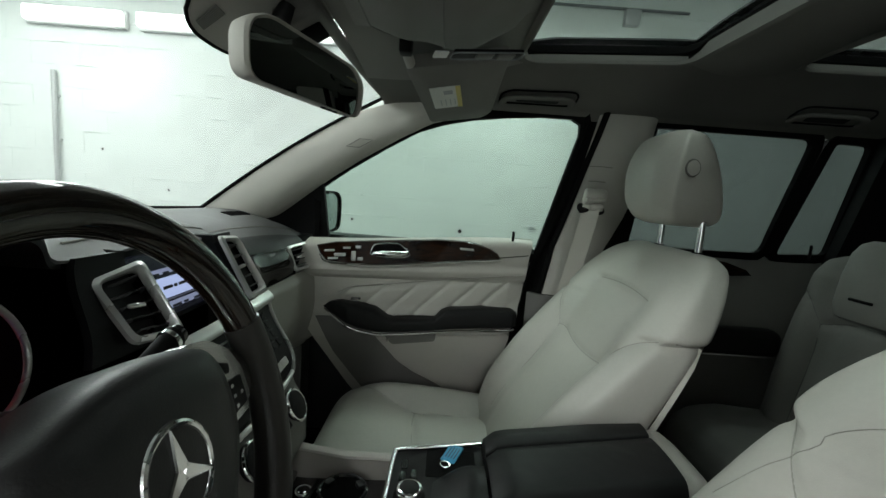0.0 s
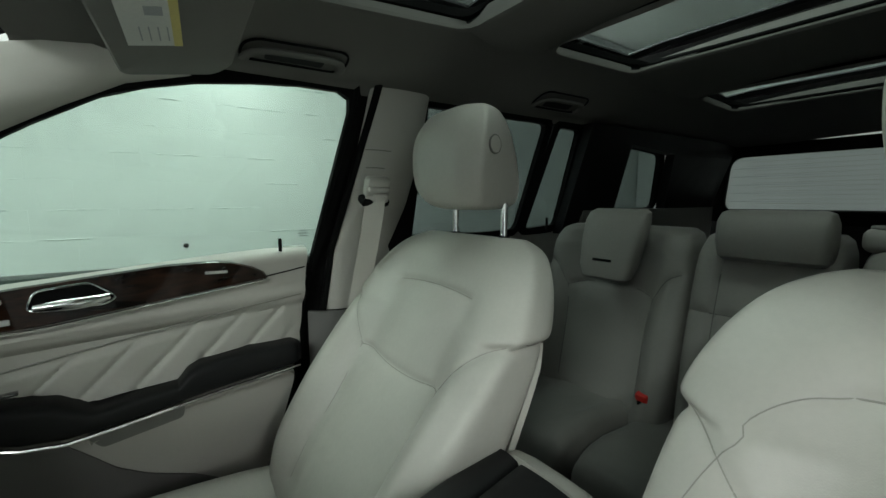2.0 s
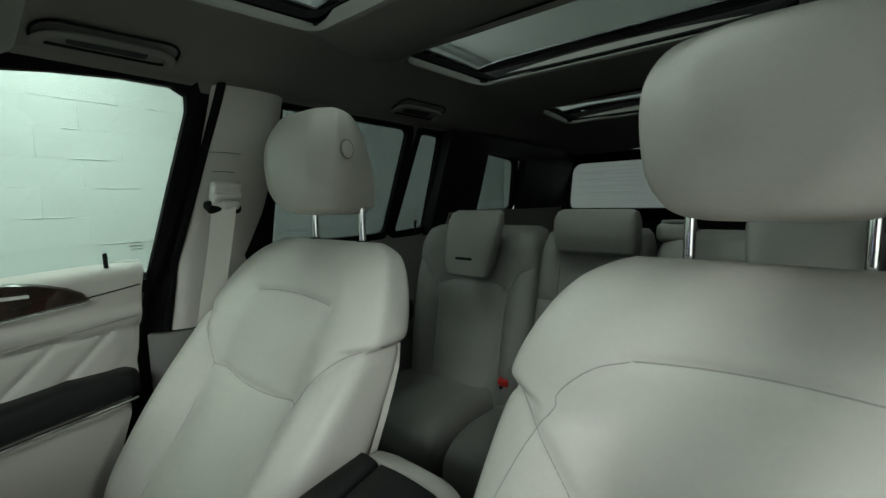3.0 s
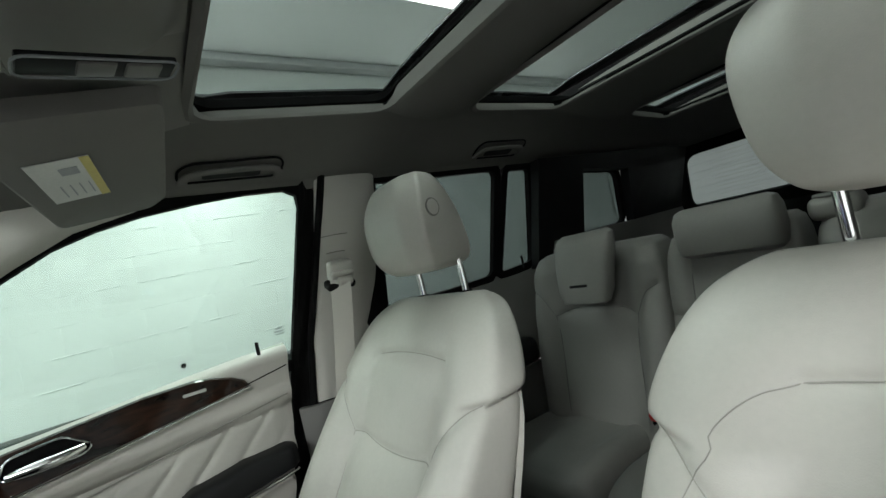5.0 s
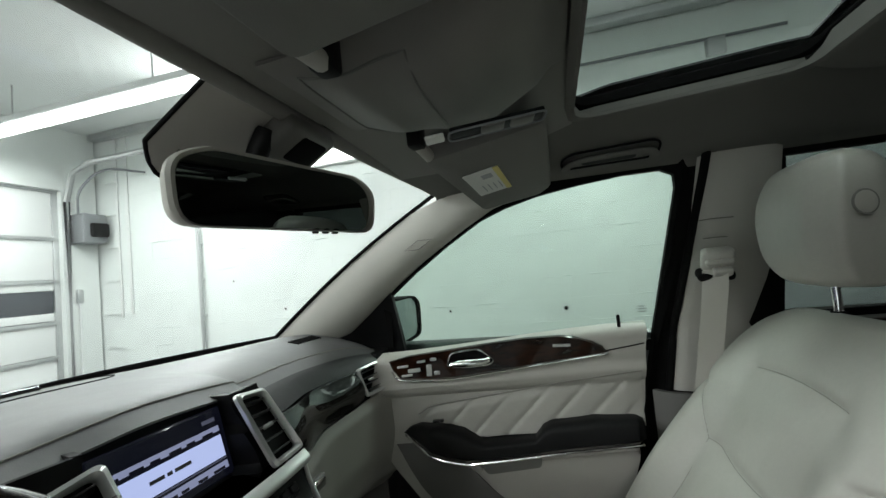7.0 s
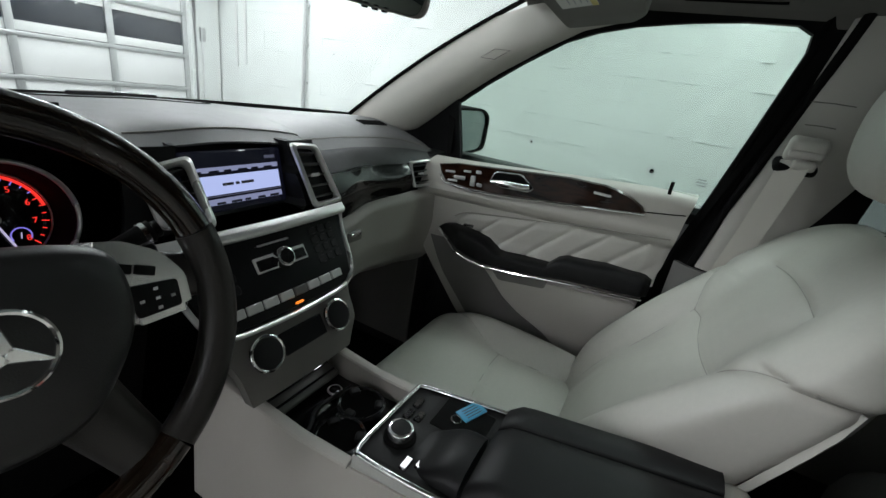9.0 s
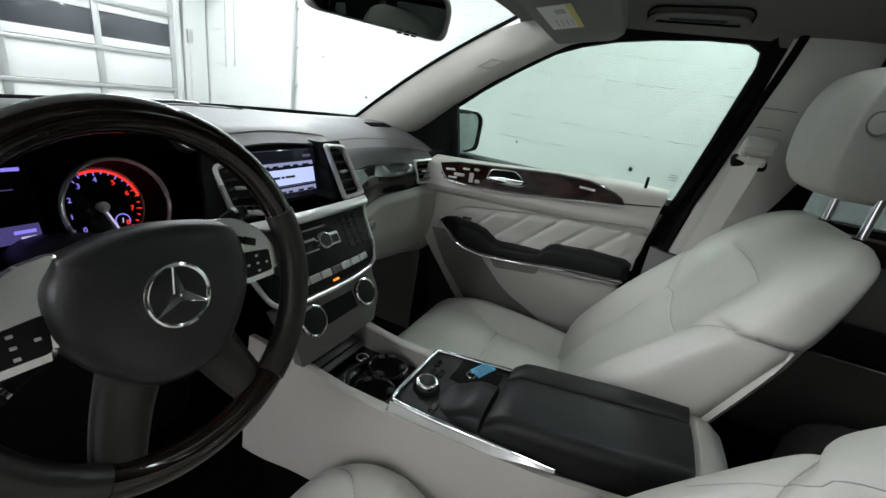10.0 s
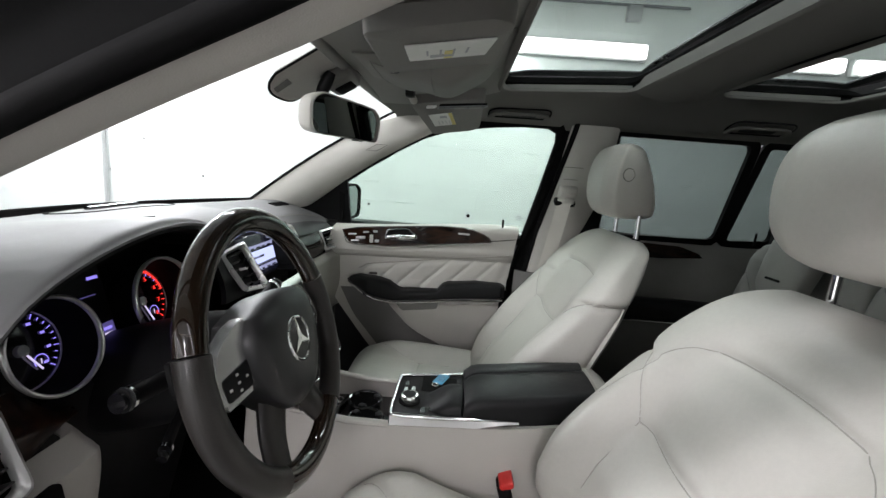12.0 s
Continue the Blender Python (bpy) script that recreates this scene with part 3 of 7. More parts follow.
# lower sides; the driver's doorway stays open
for s, spans in ((1, [(-2.7, 0.34)]), (-1, [(-2.7, -0.5)])):
    for a, b in spans:
        attach(part("side_panel", rbox((0.05, b - a, 0.80), 0.02, pose(s * 0.87, (a + b) / 2, 0.83)), PAINT), body)

    def fender(u, v, s=s):
        y = lerp(0.34, 2.0, v)
        top = 1.09 - 0.16 * max(0, (y - 0.86)) / 1.14
        a = u * 1.25
        return (s * (0.82 + 0.075 * math.sin(min(1, a * 1.6) * math.pi / 2)), y, top - 0.66 * max(0.0, a - 0.15) / 1.1 - 0.02 * a)
    attach(part("fender", sheet(fender, 14, 16, 0.006 * s), PAINT), body)
    for yw in (1.15, -1.75):
        wm = axes((s * 0.80, yw, 0.37), (0, 1, 0), (0, 0, 1))
        tyre = attach(part("wheel", ring(0.285, 0.085, wm, 40, 14, 1.25), MATT_BLACK, None, "black tyre on a grey rim"), body)
        attach(part("rim", cyl(0.225, 0.06, wm @ Matrix.Translation((0, 0, -0.03)), 32, 0.01), ALU), tyre)


def nose(u, v):
    x = lerp(-0.88, 0.88, u)
    return (x, 2.0 + 0.10 * (1 - (x / 0.88) ** 2) * math.sin(math.pi * (0.25 + 0.6 * v)), lerp(0.95, 0.42, v))


attach(part("nose_panel", sheet(nose, 20, 12, 0.006), PAINT), body)
attach(part("floor_pan", rbox((1.7, 3.6, 0.06), 0.01, pose(0, -0.95, 0.47)), CARPET, None, "black carpeted floor"), body)
attach(part("sill", rbox((0.10, 1.0, 0.10), 0.02, pose(-0.80, -0.1, 0.50)), SATIN), body)
attach(part("bulkhead", rbox((1.6, 0.04, 0.75), 0.01, pose(0, 0.62, 0.86)), CARPET), body)
attach(part("tailgate", rbox((1.5, 0.05, 0.86), 0.02, pose(0, -2.66, 0.90)), DASH_DARK), body)
for s in (1, -1):
    attach(part("footwell_side", rbox((0.10, 0.42, 0.74), 0.01, pose(s * 0.74, 0.50, 0.86)), DASH_DARK), body)
attach(part("kick_panel", rbox((0.010, 0.30, 0.52), 0.004, pose(0.684, 0.435, 0.80)), SPEAKER, None, "dark grey kick panel"), body)


attach(part("windscreen", sheet(wind, 24, 14, 0.005), G_WIND, None, "clear curved windscreen glass"), body)


def strip_on(fn, u0, u1, v0, v1, off, nu=20, nv=3, th=0.004):
    def g(u, v):
        return fn(lerp(u0, u1, u), lerp(v0, v1, v)) + V((0, -off * 0.5, -off))
    return sheet(g, nu, nv, th)


attach(part("glass_border", strip_on(wind, 0, 1, 0.0, 0.045, 0.004), MATT_BLACK, None, "black printed glass border"), body)
for a, b in ((0, 0.016), (0.984, 1)):
    attach(part("glass_border", strip_on(wind, a, b, 0.03, 1, 0.004, 2, 20), MATT_BLACK), body)
attach(part("glass_border", strip_on(wind, 0, 1, 0.98, 1.0, 0.004), MATT_BLACK), body)


# side glass, right: front door, rear door, quarter
def side_plate(outline, off, th, mirror=1):
    """A plate that follows the leaning side of the car. Outline in (y, z)."""
    bm = bmesh.new()
    a = [bm.verts.new((mirror * (side_x(z) + off), y, z)) for y, z in outline]
    b = [bm.verts.new((mirror * (side_x(z) + off + th), y, z)) for y, z in outline]
    n = len(a)
    bm.faces.new(a)
    bm.faces.new(list(reversed(b)))
    for i in range(n):
        bm.faces.new((a[i], b[i], b[(i + 1) % n], a[(i + 1) % n]))
    return bm


def frame_plate(outer, inner, off, th, mirror=1):
    """A flat ring between two outlines of the same length, on the leaning side."""
    def r(o, d):
        return [(mirror * (side_x(z) + d), y, z) for y, z in o]
    return loft([r(outer, off), r(inner, off), r(inner, off + th), r(outer, off + th), r(outer, off)], cap=False)


FRONT_WIN = [(0.28, 1.195), (0.25, 1.385), (0.16, 1.447), (0.05, 1.514), (-0.05, 1.568), (-0.12, 1.592), (-0.20, 1.610), (-0.30, 1.623), (-0.40, 1.631), (-0.485, 1.631), (-0.512, 1.618), (-0.516, 1.59), (-0.49, 1.42), (-0.455, 1.215)]
REAR_WIN = rounded([(-0.70, 1.262), (-0.71, 1.626), (-1.185, 1.626), (-1.205, 1.275)], 0.025, 3)
REAR_WIN2 = rounded([(-1.255, 1.275), (-1.25, 1.62), (-1.352, 1.62), (-1.415, 1.285)], 0.015, 3)
QUARTER = rounded([(-1.74, 1.34), (-1.645, 1.588), (-1.93, 1.572), (-2.07, 1.345)], 0.04, 4)


def grow(o, d):
    cy = sum(p[0] for p in o) / len(o)
    cz = sum(p[1] for p in o) / len(o)
    out = []
    n = len(o)
    for i in range(n):
        a, b, c = V(o[i - 1]), V(o[i]), V(o[(i + 1) % n])
        t = (c - a).normalized()
        nr = V((t.y, -t.x))
        if nr.dot(b - V((cy, cz))) < 0:
            nr = -nr
        out.append(tuple(b + nr * d))
    return out


def window(outline, mat, name, label):
    w = thing(name, label, "car window", (0.75, sum(p[0] for p in outline) / len(outline), 1.25))
    p = attach(part("pane", side_plate(grow(outline, 0.01), 0.012, 0.004), mat), w)
    attach(part("seal", frame_plate(grow(outline, 0.03), outline, -0.004, 0.02), MATT_BLACK, None, "matt black rubber seal"), w)
    return w


window(FRONT_WIN, G_SIDE, "front_side_window", "green-tinted glass of the front passenger door")
window(REAR_WIN, G_REAR, "rear_side_window", "dark-tinted glass of the rear passenger door")
window(REAR_WIN2, G_REAR, "rear_vent_window", "small dark-tinted fixed pane of the rear door")
window(QUARTER, G_REAR, "quarter_window", "dark-tinted rear quarter glass")

# pillar trims, right side
def a_pillar(s, dark_mat):
    lo = [wind(0.992, k / 6) + V((0, -0.004, -0.004)) for k in range(6)] + [V((0.60, -0.02, 1.652))]
    hi = [V((0.765, 0.40, 1.285)), V((0.748, 0.31, 1.350)), V((0.727, 0.22, 1.415)), V((0.700, 0.115, 1.482)), V((0.672, -0.01, 1.552)), V((0.650, -0.10, 1.597)), V((0.638, -0.20, 1.622))]

    def fn(u, v):
        k = v * (len(lo) - 1)
        i = min(int(k), len(lo) - 2)
        w = k - i
        p = lo[i].lerp(lo[i + 1], w).lerp(hi[i].lerp(hi[i + 1], w), u)
        bow = 0.032 * math.sin(math.pi * u) ** 0.7
        p = p + V((-0.75, -0.45, -0.5)).normalized() * bow
        return (s * p.x, p.y, p.z)
    t = thing("windscreen_pillar", "light grey lined windscreen pillar", "pillar trim", (s * 0.66, 0.3, 1.45))
    attach(part("trim", sheet(fn, 12, 30, 0.02 * s), PILLAR_CLOTH), t)
    badge = [fn(0.42, 0.60), fn(0.42, 0.66), fn(0.58, 0.66), fn(0.58, 0.60)]
    attach(part("airbag_mark", tube([V(q) + V((-0.002 * s, -0.001, 0)) for q in badge], 0.0012, 6, closed=True), SEAM), t)
    if s > 0:
        sail = [(0.53, 1.215), (0.47, 1.268), (0.34, 1.354), (0.245, 1.400), (0.245, 1.25), (0.24, 1.215)]
        attach(part("sail_panel", side_plate(sail, -0.012, 0.02), DASH_DARK, None, "black mirror corner panel"), t)
    return t


a_pillar(1, None)


def driver_pillar():
    """The pillar beside the open doorway: lined inner face, rubber seal, black aperture frame."""
    inner = [V((-0.592, 0.44, 1.268)), V((-0.612, 0.30, 1.338)), V((-0.635, 0.10, 1.425)), V((-0.647, 0.0, 1.468)), V((-0.656, -0.10, 1.510)), V((-0.664, -0.20, 1.552)), V((-0.655, -0.34, 1.60)), V((-0.640, -0.55, 1.625)), V((-0.635, -1.2, 1.63))]
    inner = curve_points(inner, 5)
    n = len(inner) - 1

    def lined(u, v):
        p = inner[min(n, int(round(v * n)))]
        q = p + V((-0.044, 0.0, -0.002))
        if u < 0.5:
            return p.lerp(p + V((0.012, 0.03, 0.045)), 1 - u * 2)
        w = (u - 0.5) * 2
        return p.lerp(q, w) + V((0, -0.004, -0.004)) * math.sin(math.pi * w)

    def frame_face(u, v):
        p = inner[min(n, int(round(v * n)))] + V((-0.046, 0.0, -0.001))
        return p + V((-0.075 * u, 0.02 * u, 0.19 * u + 0.012 * math.sin(math.pi * min(1, 4 * u))))
    t = thing("doorway_pillar", "light grey lined pillar with a black seal at the open doorway", "pillar trim", (-0.66, 0.0, 1.45))
    attach(part("trim", sheet(lined, 10, n, -0.006), PILLAR_CLOTH), t)
    attach(part("door_seal", tube([p + V((-0.052, 0, 0.004)) for p in inner], 0.0085, 10), MATT_BLACK, None, "black rubber door seal"), t)
    attach(part("door_frame", sheet(frame_face, 12, n, 0.01), MATT_BLACK, None, "black door aperture frame"), t)
    attach(part("outer_seal", tube([p + V((-0.088, 0.012, 0.115)) for p in inner], 0.007, 8), MATT_BLACK), t)


driver_pillar()


def b_pillar(s):
    t = thing("door_pillar", "light grey trimmed door pillar with belt slider", "pillar trim", (s * 0.7, -0.6, 1.3))
    lo = [(1.662, -0.560, -0.722), (1.50, -0.545, -0.728), (1.38, -0.528, -0.726), (1.25, -0.505, -0.715), (1.16, -0.49, -0.705), (1.085, -0.478, -0.69)]

    def fn(u, v):
        k = v * (len(lo) - 1)
        i = min(int(k), len(lo) - 2)
        w = k - i
        z, a, b = (lerp(p, q, w) for p, q in zip(lo[i], lo[i + 1]))
        x = side_x(z) - 0.010 - 0.034 * math.sin(math.pi * u) ** 0.6 * (1 - 0.7 * smooth01((z - 1.50) / 0.14))
        return (s * x, lerp(a, b, u), z)
    attach(part("upper_trim", sheet(fn, 12, 30, -0.015 * s), TRIM), t)
    core = [(-0.535, 1.66), (-0.515, 1.30), (-0.50, 1.0), (-0.74, 1.0), (-0.74, 1.66)]
    attach(part("pillar_core", side_plate(core, 0.017, 0.03, s), MATT_BLACK), t)

    def low(u, v):
        z = lerp(1.085, 0.5, v)
        return (s * (0.785 - 0.05 * math.sin(math.pi * u) ** 0.6), lerp(-0.44, -0.68, u), z)
    attach(part("lower_trim", sheet(low, 10, 10, -0.015 * s), SPEAKER, None, "dark grey lower pillar trim"), t)
    return t


bp = b_pillar(1)
# black door edge and rubber seal ahead of the pillar
EDGE = curve_points([(1.655, -0.53, -0.578), (1.60, -0.526, -0.570), (1.50, -0.511, -0.553), (1.38, -0.491, -0.534), (1.25, -0.468, -0.512), (1.10, -0.432, -0.486), (0.99, -0.411, -0.468), (0.80, -0.366, -0.43), (0.60, -0.316, -0.39)], 5)


def door_edge(u, v):
    k = v * (len(EDGE) - 1)
    i = min(int(k), len(EDGE) - 2)
    z, a, b = (lerp(p, q, k - i) for p, q in zip(EDGE[i], EDGE[i + 1]))
    return (side_x(z) - 0.012 + 0.02 * math.sin(math.pi * u), lerp(a, b, u), z)


de = thing("door_edge_seal", "matt black door edge with rubber seal", "door seal", (0.75, -0.48, 1.1))
attach(part("edge", sheet(door_edge, 8, 60, -0.01), MATT_BLACK), de)
attach(part("rubber_seal", tube([V(door_edge(0.93, i / 30)) + V((-0.012, 0, 0)) for i in range(31)], 0.009, 10), MATT_BLACK), de)
b_pillar(-1)
# rear pillars and side trim, right and left; black pillars and headers paint in shade
for s in (1, -1):
    for nm, o in (("rear_pillar", [(-1.36, 1.64), (-1.42, 1.25), (-1.72, 1.25), (-1.62, 1.64)]), ("tail_pillar", [(-1.95, 1.60), (-2.10, 1.33), (-2.58, 1.30), (-2.50, 1.62)]),
                  ("quarter_trim", [(-1.50, 1.34), (-1.50, 0.6), (-2.62, 0.6), (-2.60, 1.34)]), ("quarter_header", [(-1.60, 1.64), (-1.62, 1.59), (-2.0, 1.57), (-2.5, 1.58), (-2.5, 1.645)])):
        tagged(part(nm, side_plate(o, -0.045, 0.04, s), DASH_DARK if "pillar" in nm or "header" in nm else GREY_PLASTIC), "grey rear body side trim, pillars and header blackened for shade", "pillar trim")
tagged(part("left_body_side", side_plate([(-0.70, 0.6), (-0.70, 1.64), (-1.5, 1.64), (-1.5, 0.6)], 0.0, 0.03, -1), GREY_PLASTIC), "plain closed side behind the driver's doorway", "body side", kind="structure")

for s in (1, -1):
    rail = [(-0.20, 1.655), (-0.20, 1.72), (-2.5, 1.72), (-2.5, 1.632), (-0.53, 1.636)]
    tagged(part("roof_rail", side_plate(rail, 0.004, 0.02, s), MATT_BLACK), "black body rail along the roof edge", "roof rail")

# rear window and its surround
RW = rounded([(0.675, 1.32), (0.615, 1.585), (-0.615, 1.585), (-0.675, 1.32)], 0.06, 5)


def rear_ring(o):
    return [(x, -2.62 + 0.35 * (z - 1.3), z) for x, z in o]


rw = thing("rear_window", "tinted heated rear window", "car window", (0, -2.6, 1.4))
big = [(x * 1.14, 1.46 + (z - 1.46) * 1.42) for x, z in RW]
attach(part("surround", loft([rear_ring(big), rear_ring(RW), [(x, y - 0.02, z) for x, y, z in rear_ring(RW)]], cap=False), MATT_BLACK), rw)
pn = bmesh.new()
pn.faces.new([pn.verts.new(V(p) - V((0, 0.015, 0))) for p in rear_ring(RW)])
p = attach(part("pane", pn, G_REAR, None, "tinted glass with heater wires"), rw)
for i in range(11):
    z = 1.36 + i * 0.02
    attach(part("heater_wire", tube([(-0.53, -2.632 + 0.35 * (z - 1.3), z), (0.53, -2.632 + 0.35 * (z - 1.3), z)], 0.0005, 4), GREY_PLASTIC), rw)

# outside mirror on the right door
om = thing("outside_mirror", "dark housed door mirror", "door mirror", (0.98, 0.30, 1.27))
mm = axes((0.905, 0.285, 1.288), (1, -0.10, 0), (0, 0.0, 1))
oo = rounded([(-0.095, -0.075), (0.12, -0.055), (0.125, 0.055), (0.08, 0.078), (-0.09, 0.075)], 0.03, 5)
attach(part("housing", prism([(x * 1.1, y * 1.1) for x, y in oo], -0.09, mm, 0.0), MATT_BLACK), om)
attach(part("rim", loft([[mm @ V((x * k, y * k, d)) for x, y in oo] for k, d in ((1.1, 0), (1.08, 0.010), (1.0, 0.010), (0.98, 0.003))], cap=False), MATT_BLACK), om)
attach(part("mirror_glass", prism(oo, 0.003, mm), MIRROR_DARKENED), om)

# ---- dashboard ----
XC = -0.03
dash = thing("dashboard", "dark padded dashboard over light grey lower panels", "dashboard", (0, 0.4, 1.0))
# profile of the padded top at stations across the car: five (y, z) points from glass to cabin edge
TOP = [
    (-0.74, (0.62, 1.25, 0.50, 1.290, 0.38, 1.280, 0.23, 1.232, 0.170, 1.205)),
    (-0.63, (0.66, 1.26, 0.52, 1.300, 0.38, 1.302, 0.205, 1.262, 0.170, 1.253)),
    (-0.56, (0.68, 1.26, 0.53, 1.305, 0.38, 1.320, 0.20, 1.317, 0.170, 1.309)),
    (-0.47, (0.70, 1.26, 0.54, 1.310, 0.38, 1.335, 0.20, 1.350, 0.169, 1.343)),
    (-0.37, (0.73, 1.26, 0.56, 1.312, 0.38, 1.340, 0.20, 1.362, 0.169, 1.356)),
    (-0.28, (0.75, 1.26, 0.57, 1.315, 0.38, 1.335, 0.21, 1.348, 0.180, 1.341)),
    (-0.20, (0.76, 1.26, 0.58, 1.315, 0.42, 1.325, 0.28, 1.322, 0.235, 1.300)),
    (-0.03, (0.77, 1.26, 0.60, 1.315, 0.45, 1.328, 0.30, 1.325, 0.245, 1.300)),
    (0.13, (0.76, 1.26, 0.60, 1.312, 0.46, 1.318, 0.32, 1.310, 0.255, 1.285)),
    (0.22, (0.75, 1.26, 0.58, 1.310, 0.47, 1.306, 0.38, 1.288, 0.33, 1.255)),
    (0.42, (0.72, 1.26, 0.56, 1.305, 0.48, 1.300, 0.41, 1.282, 0.36, 1.248)),
    (0.60, (0.66, 1.26, 0.54, 1.302, 0.47, 1.296, 0.40, 1.275, 0.345, 1.240)),
    (0.68, (0.62, 1.25, 0.50, 1.295, 0.44, 1.285, 0.37, 1.262, 0.32, 1.232)),
    (0.73, (0.58, 1.24, 0.46, 1.275, 0.40, 1.265, 0.34, 1.245, 0.30, 1.222)),
]


def top_profile(x):
    i = max(1, min(len(TOP) - 1, sum(1 for k in TOP if k[0] < x)))
    (xa, a), (xb, b) = TOP[i - 1], TOP[i]
    (xp, p), (xq, q) = TOP[max(0, i - 2)], TOP[min(len(TOP) - 1, i + 1)]
    t, d = (x - xa) / (xb - xa), xb - xa
    f = []
    for va, vb, vp, vq in zip(a, b, p, q):
        ma, mb = (vb - vp) / (xb - xp) * d, (vq - va) / (xq - xa) * d
        f.append((2 * t ** 3 - 3 * t * t + 1) * va + (t ** 3 - 2 * t * t + t) * ma + (3 * t * t - 2 * t ** 3) * vb + (t ** 3 - t * t) * mb)
    return curve_points([(x, f[i], f[i + 1]) for i in range(0, 10, 2)], 6)


def dash_top(u, v):
    p = top_profile(lerp(-0.74, 0.73, u))
    k = v * (len(p) - 1)
    i = min(int(k), len(p) - 2)
    return p[i].lerp(p[i + 1], k - i)


attach(part("top_pad", sheet(dash_top, 110, 30, -0.004), DASH_TOP, None, "dark grey soft dashboard pad"), dash)
st = [dash_top(u / 80, 0.86) + V((0, -0.0008, 0.001)) for u in range(31, 81)]
attach(part("stitch_line", tube(st, 0.0012, 6), SEAM), dash)
# loudspeaker lid and its grille on the top
spk = [V((XC + 0.16 * math.cos(a), 0.53 + 0.05 * math.sin(a), 0)) for a in [2 * math.pi * i / 40 for i in range(40)]]


def top_z(x, y):
    p = top_profile(x)
    for a, b in zip(p, p[1:]):
        if (a.y - y) * (b.y - y) <= 0 and abs(a.y - b.y) > 1e-6:
            return lerp(a.z, b.z, (y - a.y) / (b.y - a.y))
    return p[-1].z


attach(part("speaker_lid_seam", tube([(q.x, q.y, top_z(q.x, q.y) + 0.0004) for q in spk], 0.0016, 6, closed=True), MATT_BLACK), dash)
for x0, x1, y in ((-0.113, -0.045, 0.528), (-0.040, 0.029, 0.540)):
    attach(part("sensor_strip", tube([(lerp(x0, x1, i / 7), y, top_z(lerp(x0, x1, i / 7), y) + 0.003) for i in range(8)], 0.0065, 8, flat=0.7), GLOSS_BLACK), dash)
for i in range(9):
    x = 0.54 + i * 0.013
    attach(part("demister_slot", tube([(x, 0.47, top_z(x, 0.47) + 0.001), (x + 0.004, 0.44, top_z(x, 0.44) + 0.001)], 0.003, 6), MATT_BLACK), dash)

# passenger side: lip darkened for shade, gloss wood band, light lower panel
BAND = [(0.13, 0.222), (0.25, 0.285), (0.42, 0.318), (0.58, 0.30), (0.70, 0.27)]


def band_y(x):
    return keyed(BAND, x)


def lip(u, v):
    x = lerp(0.145, 0.715, u)
    e = top_profile(x)[-1]
    y0, z0 = e.y, e.z
    return (x, lerp(y0, band_y(x) + 0.012, v ** 0.7), lerp(z0, 1.212 - 0.01 * u, v))


attach(part("upper_lip", sheet(lip, 40, 8, -0.01), LIP_SHADED, None, "dark grey padded lip"), dash)


def band(u, v):
    x = lerp(0.15, 0.575, u)
    return (x, band_y(x) - 0.012 * math.sin(math.pi * v) - 0.018 * v, lerp(1.210 - 0.008 * u, 1.100 + 0.036 * u, v))


attach(part("wood_band", sheet(band, 40, 12, -0.01), BAND_WOOD, None, "glossy dark wood band"), dash)
attach(part("chrome_line", tube([V(band(u / 30, 0.0)) + V((0, -0.003, 0.003)) for u in range(31)], 0.0022, 6), GLOSS_BLACK), dash)


def glove(u, v):
    x = lerp(0.135, 0.715, u)
    k = keyed([(0.0, 0.0), (0.10, -0.016), (0.5, -0.018), (0.75, -0.004), (0.9, 0.032), (1.0, 0.09)], v)
    z = line([(0.0, 1.100 + 0.036 * u), (0.5, 1.000 + 0.010 * u), (0.8, 0.925 - 0.02 * u), (1.0, 0.885 - 0.03 * u)], v)
    return (x, band_y(x) - 0.018 + k, z)


attach(part("glovebox_lid", sheet(glove, 30, 40, -0.012), GLOVE_SHADED, None, "light grey glovebox lid, darkened for shade"), dash)
gh = V(glove(0.27, 0.21))
attach(part("glovebox_latch", rbox((0.05, 0.012, 0.026), 0.004, Matrix.Translation(gh + V((0, -0.004, 0)))), GREY_PLASTIC), dash)
attach(part("latch_insert", rbox((0.036, 0.010, 0.007), 0.002, Matrix.Translation(gh + V((0.0, -0.009, 0.006)))), CHROME), dash)


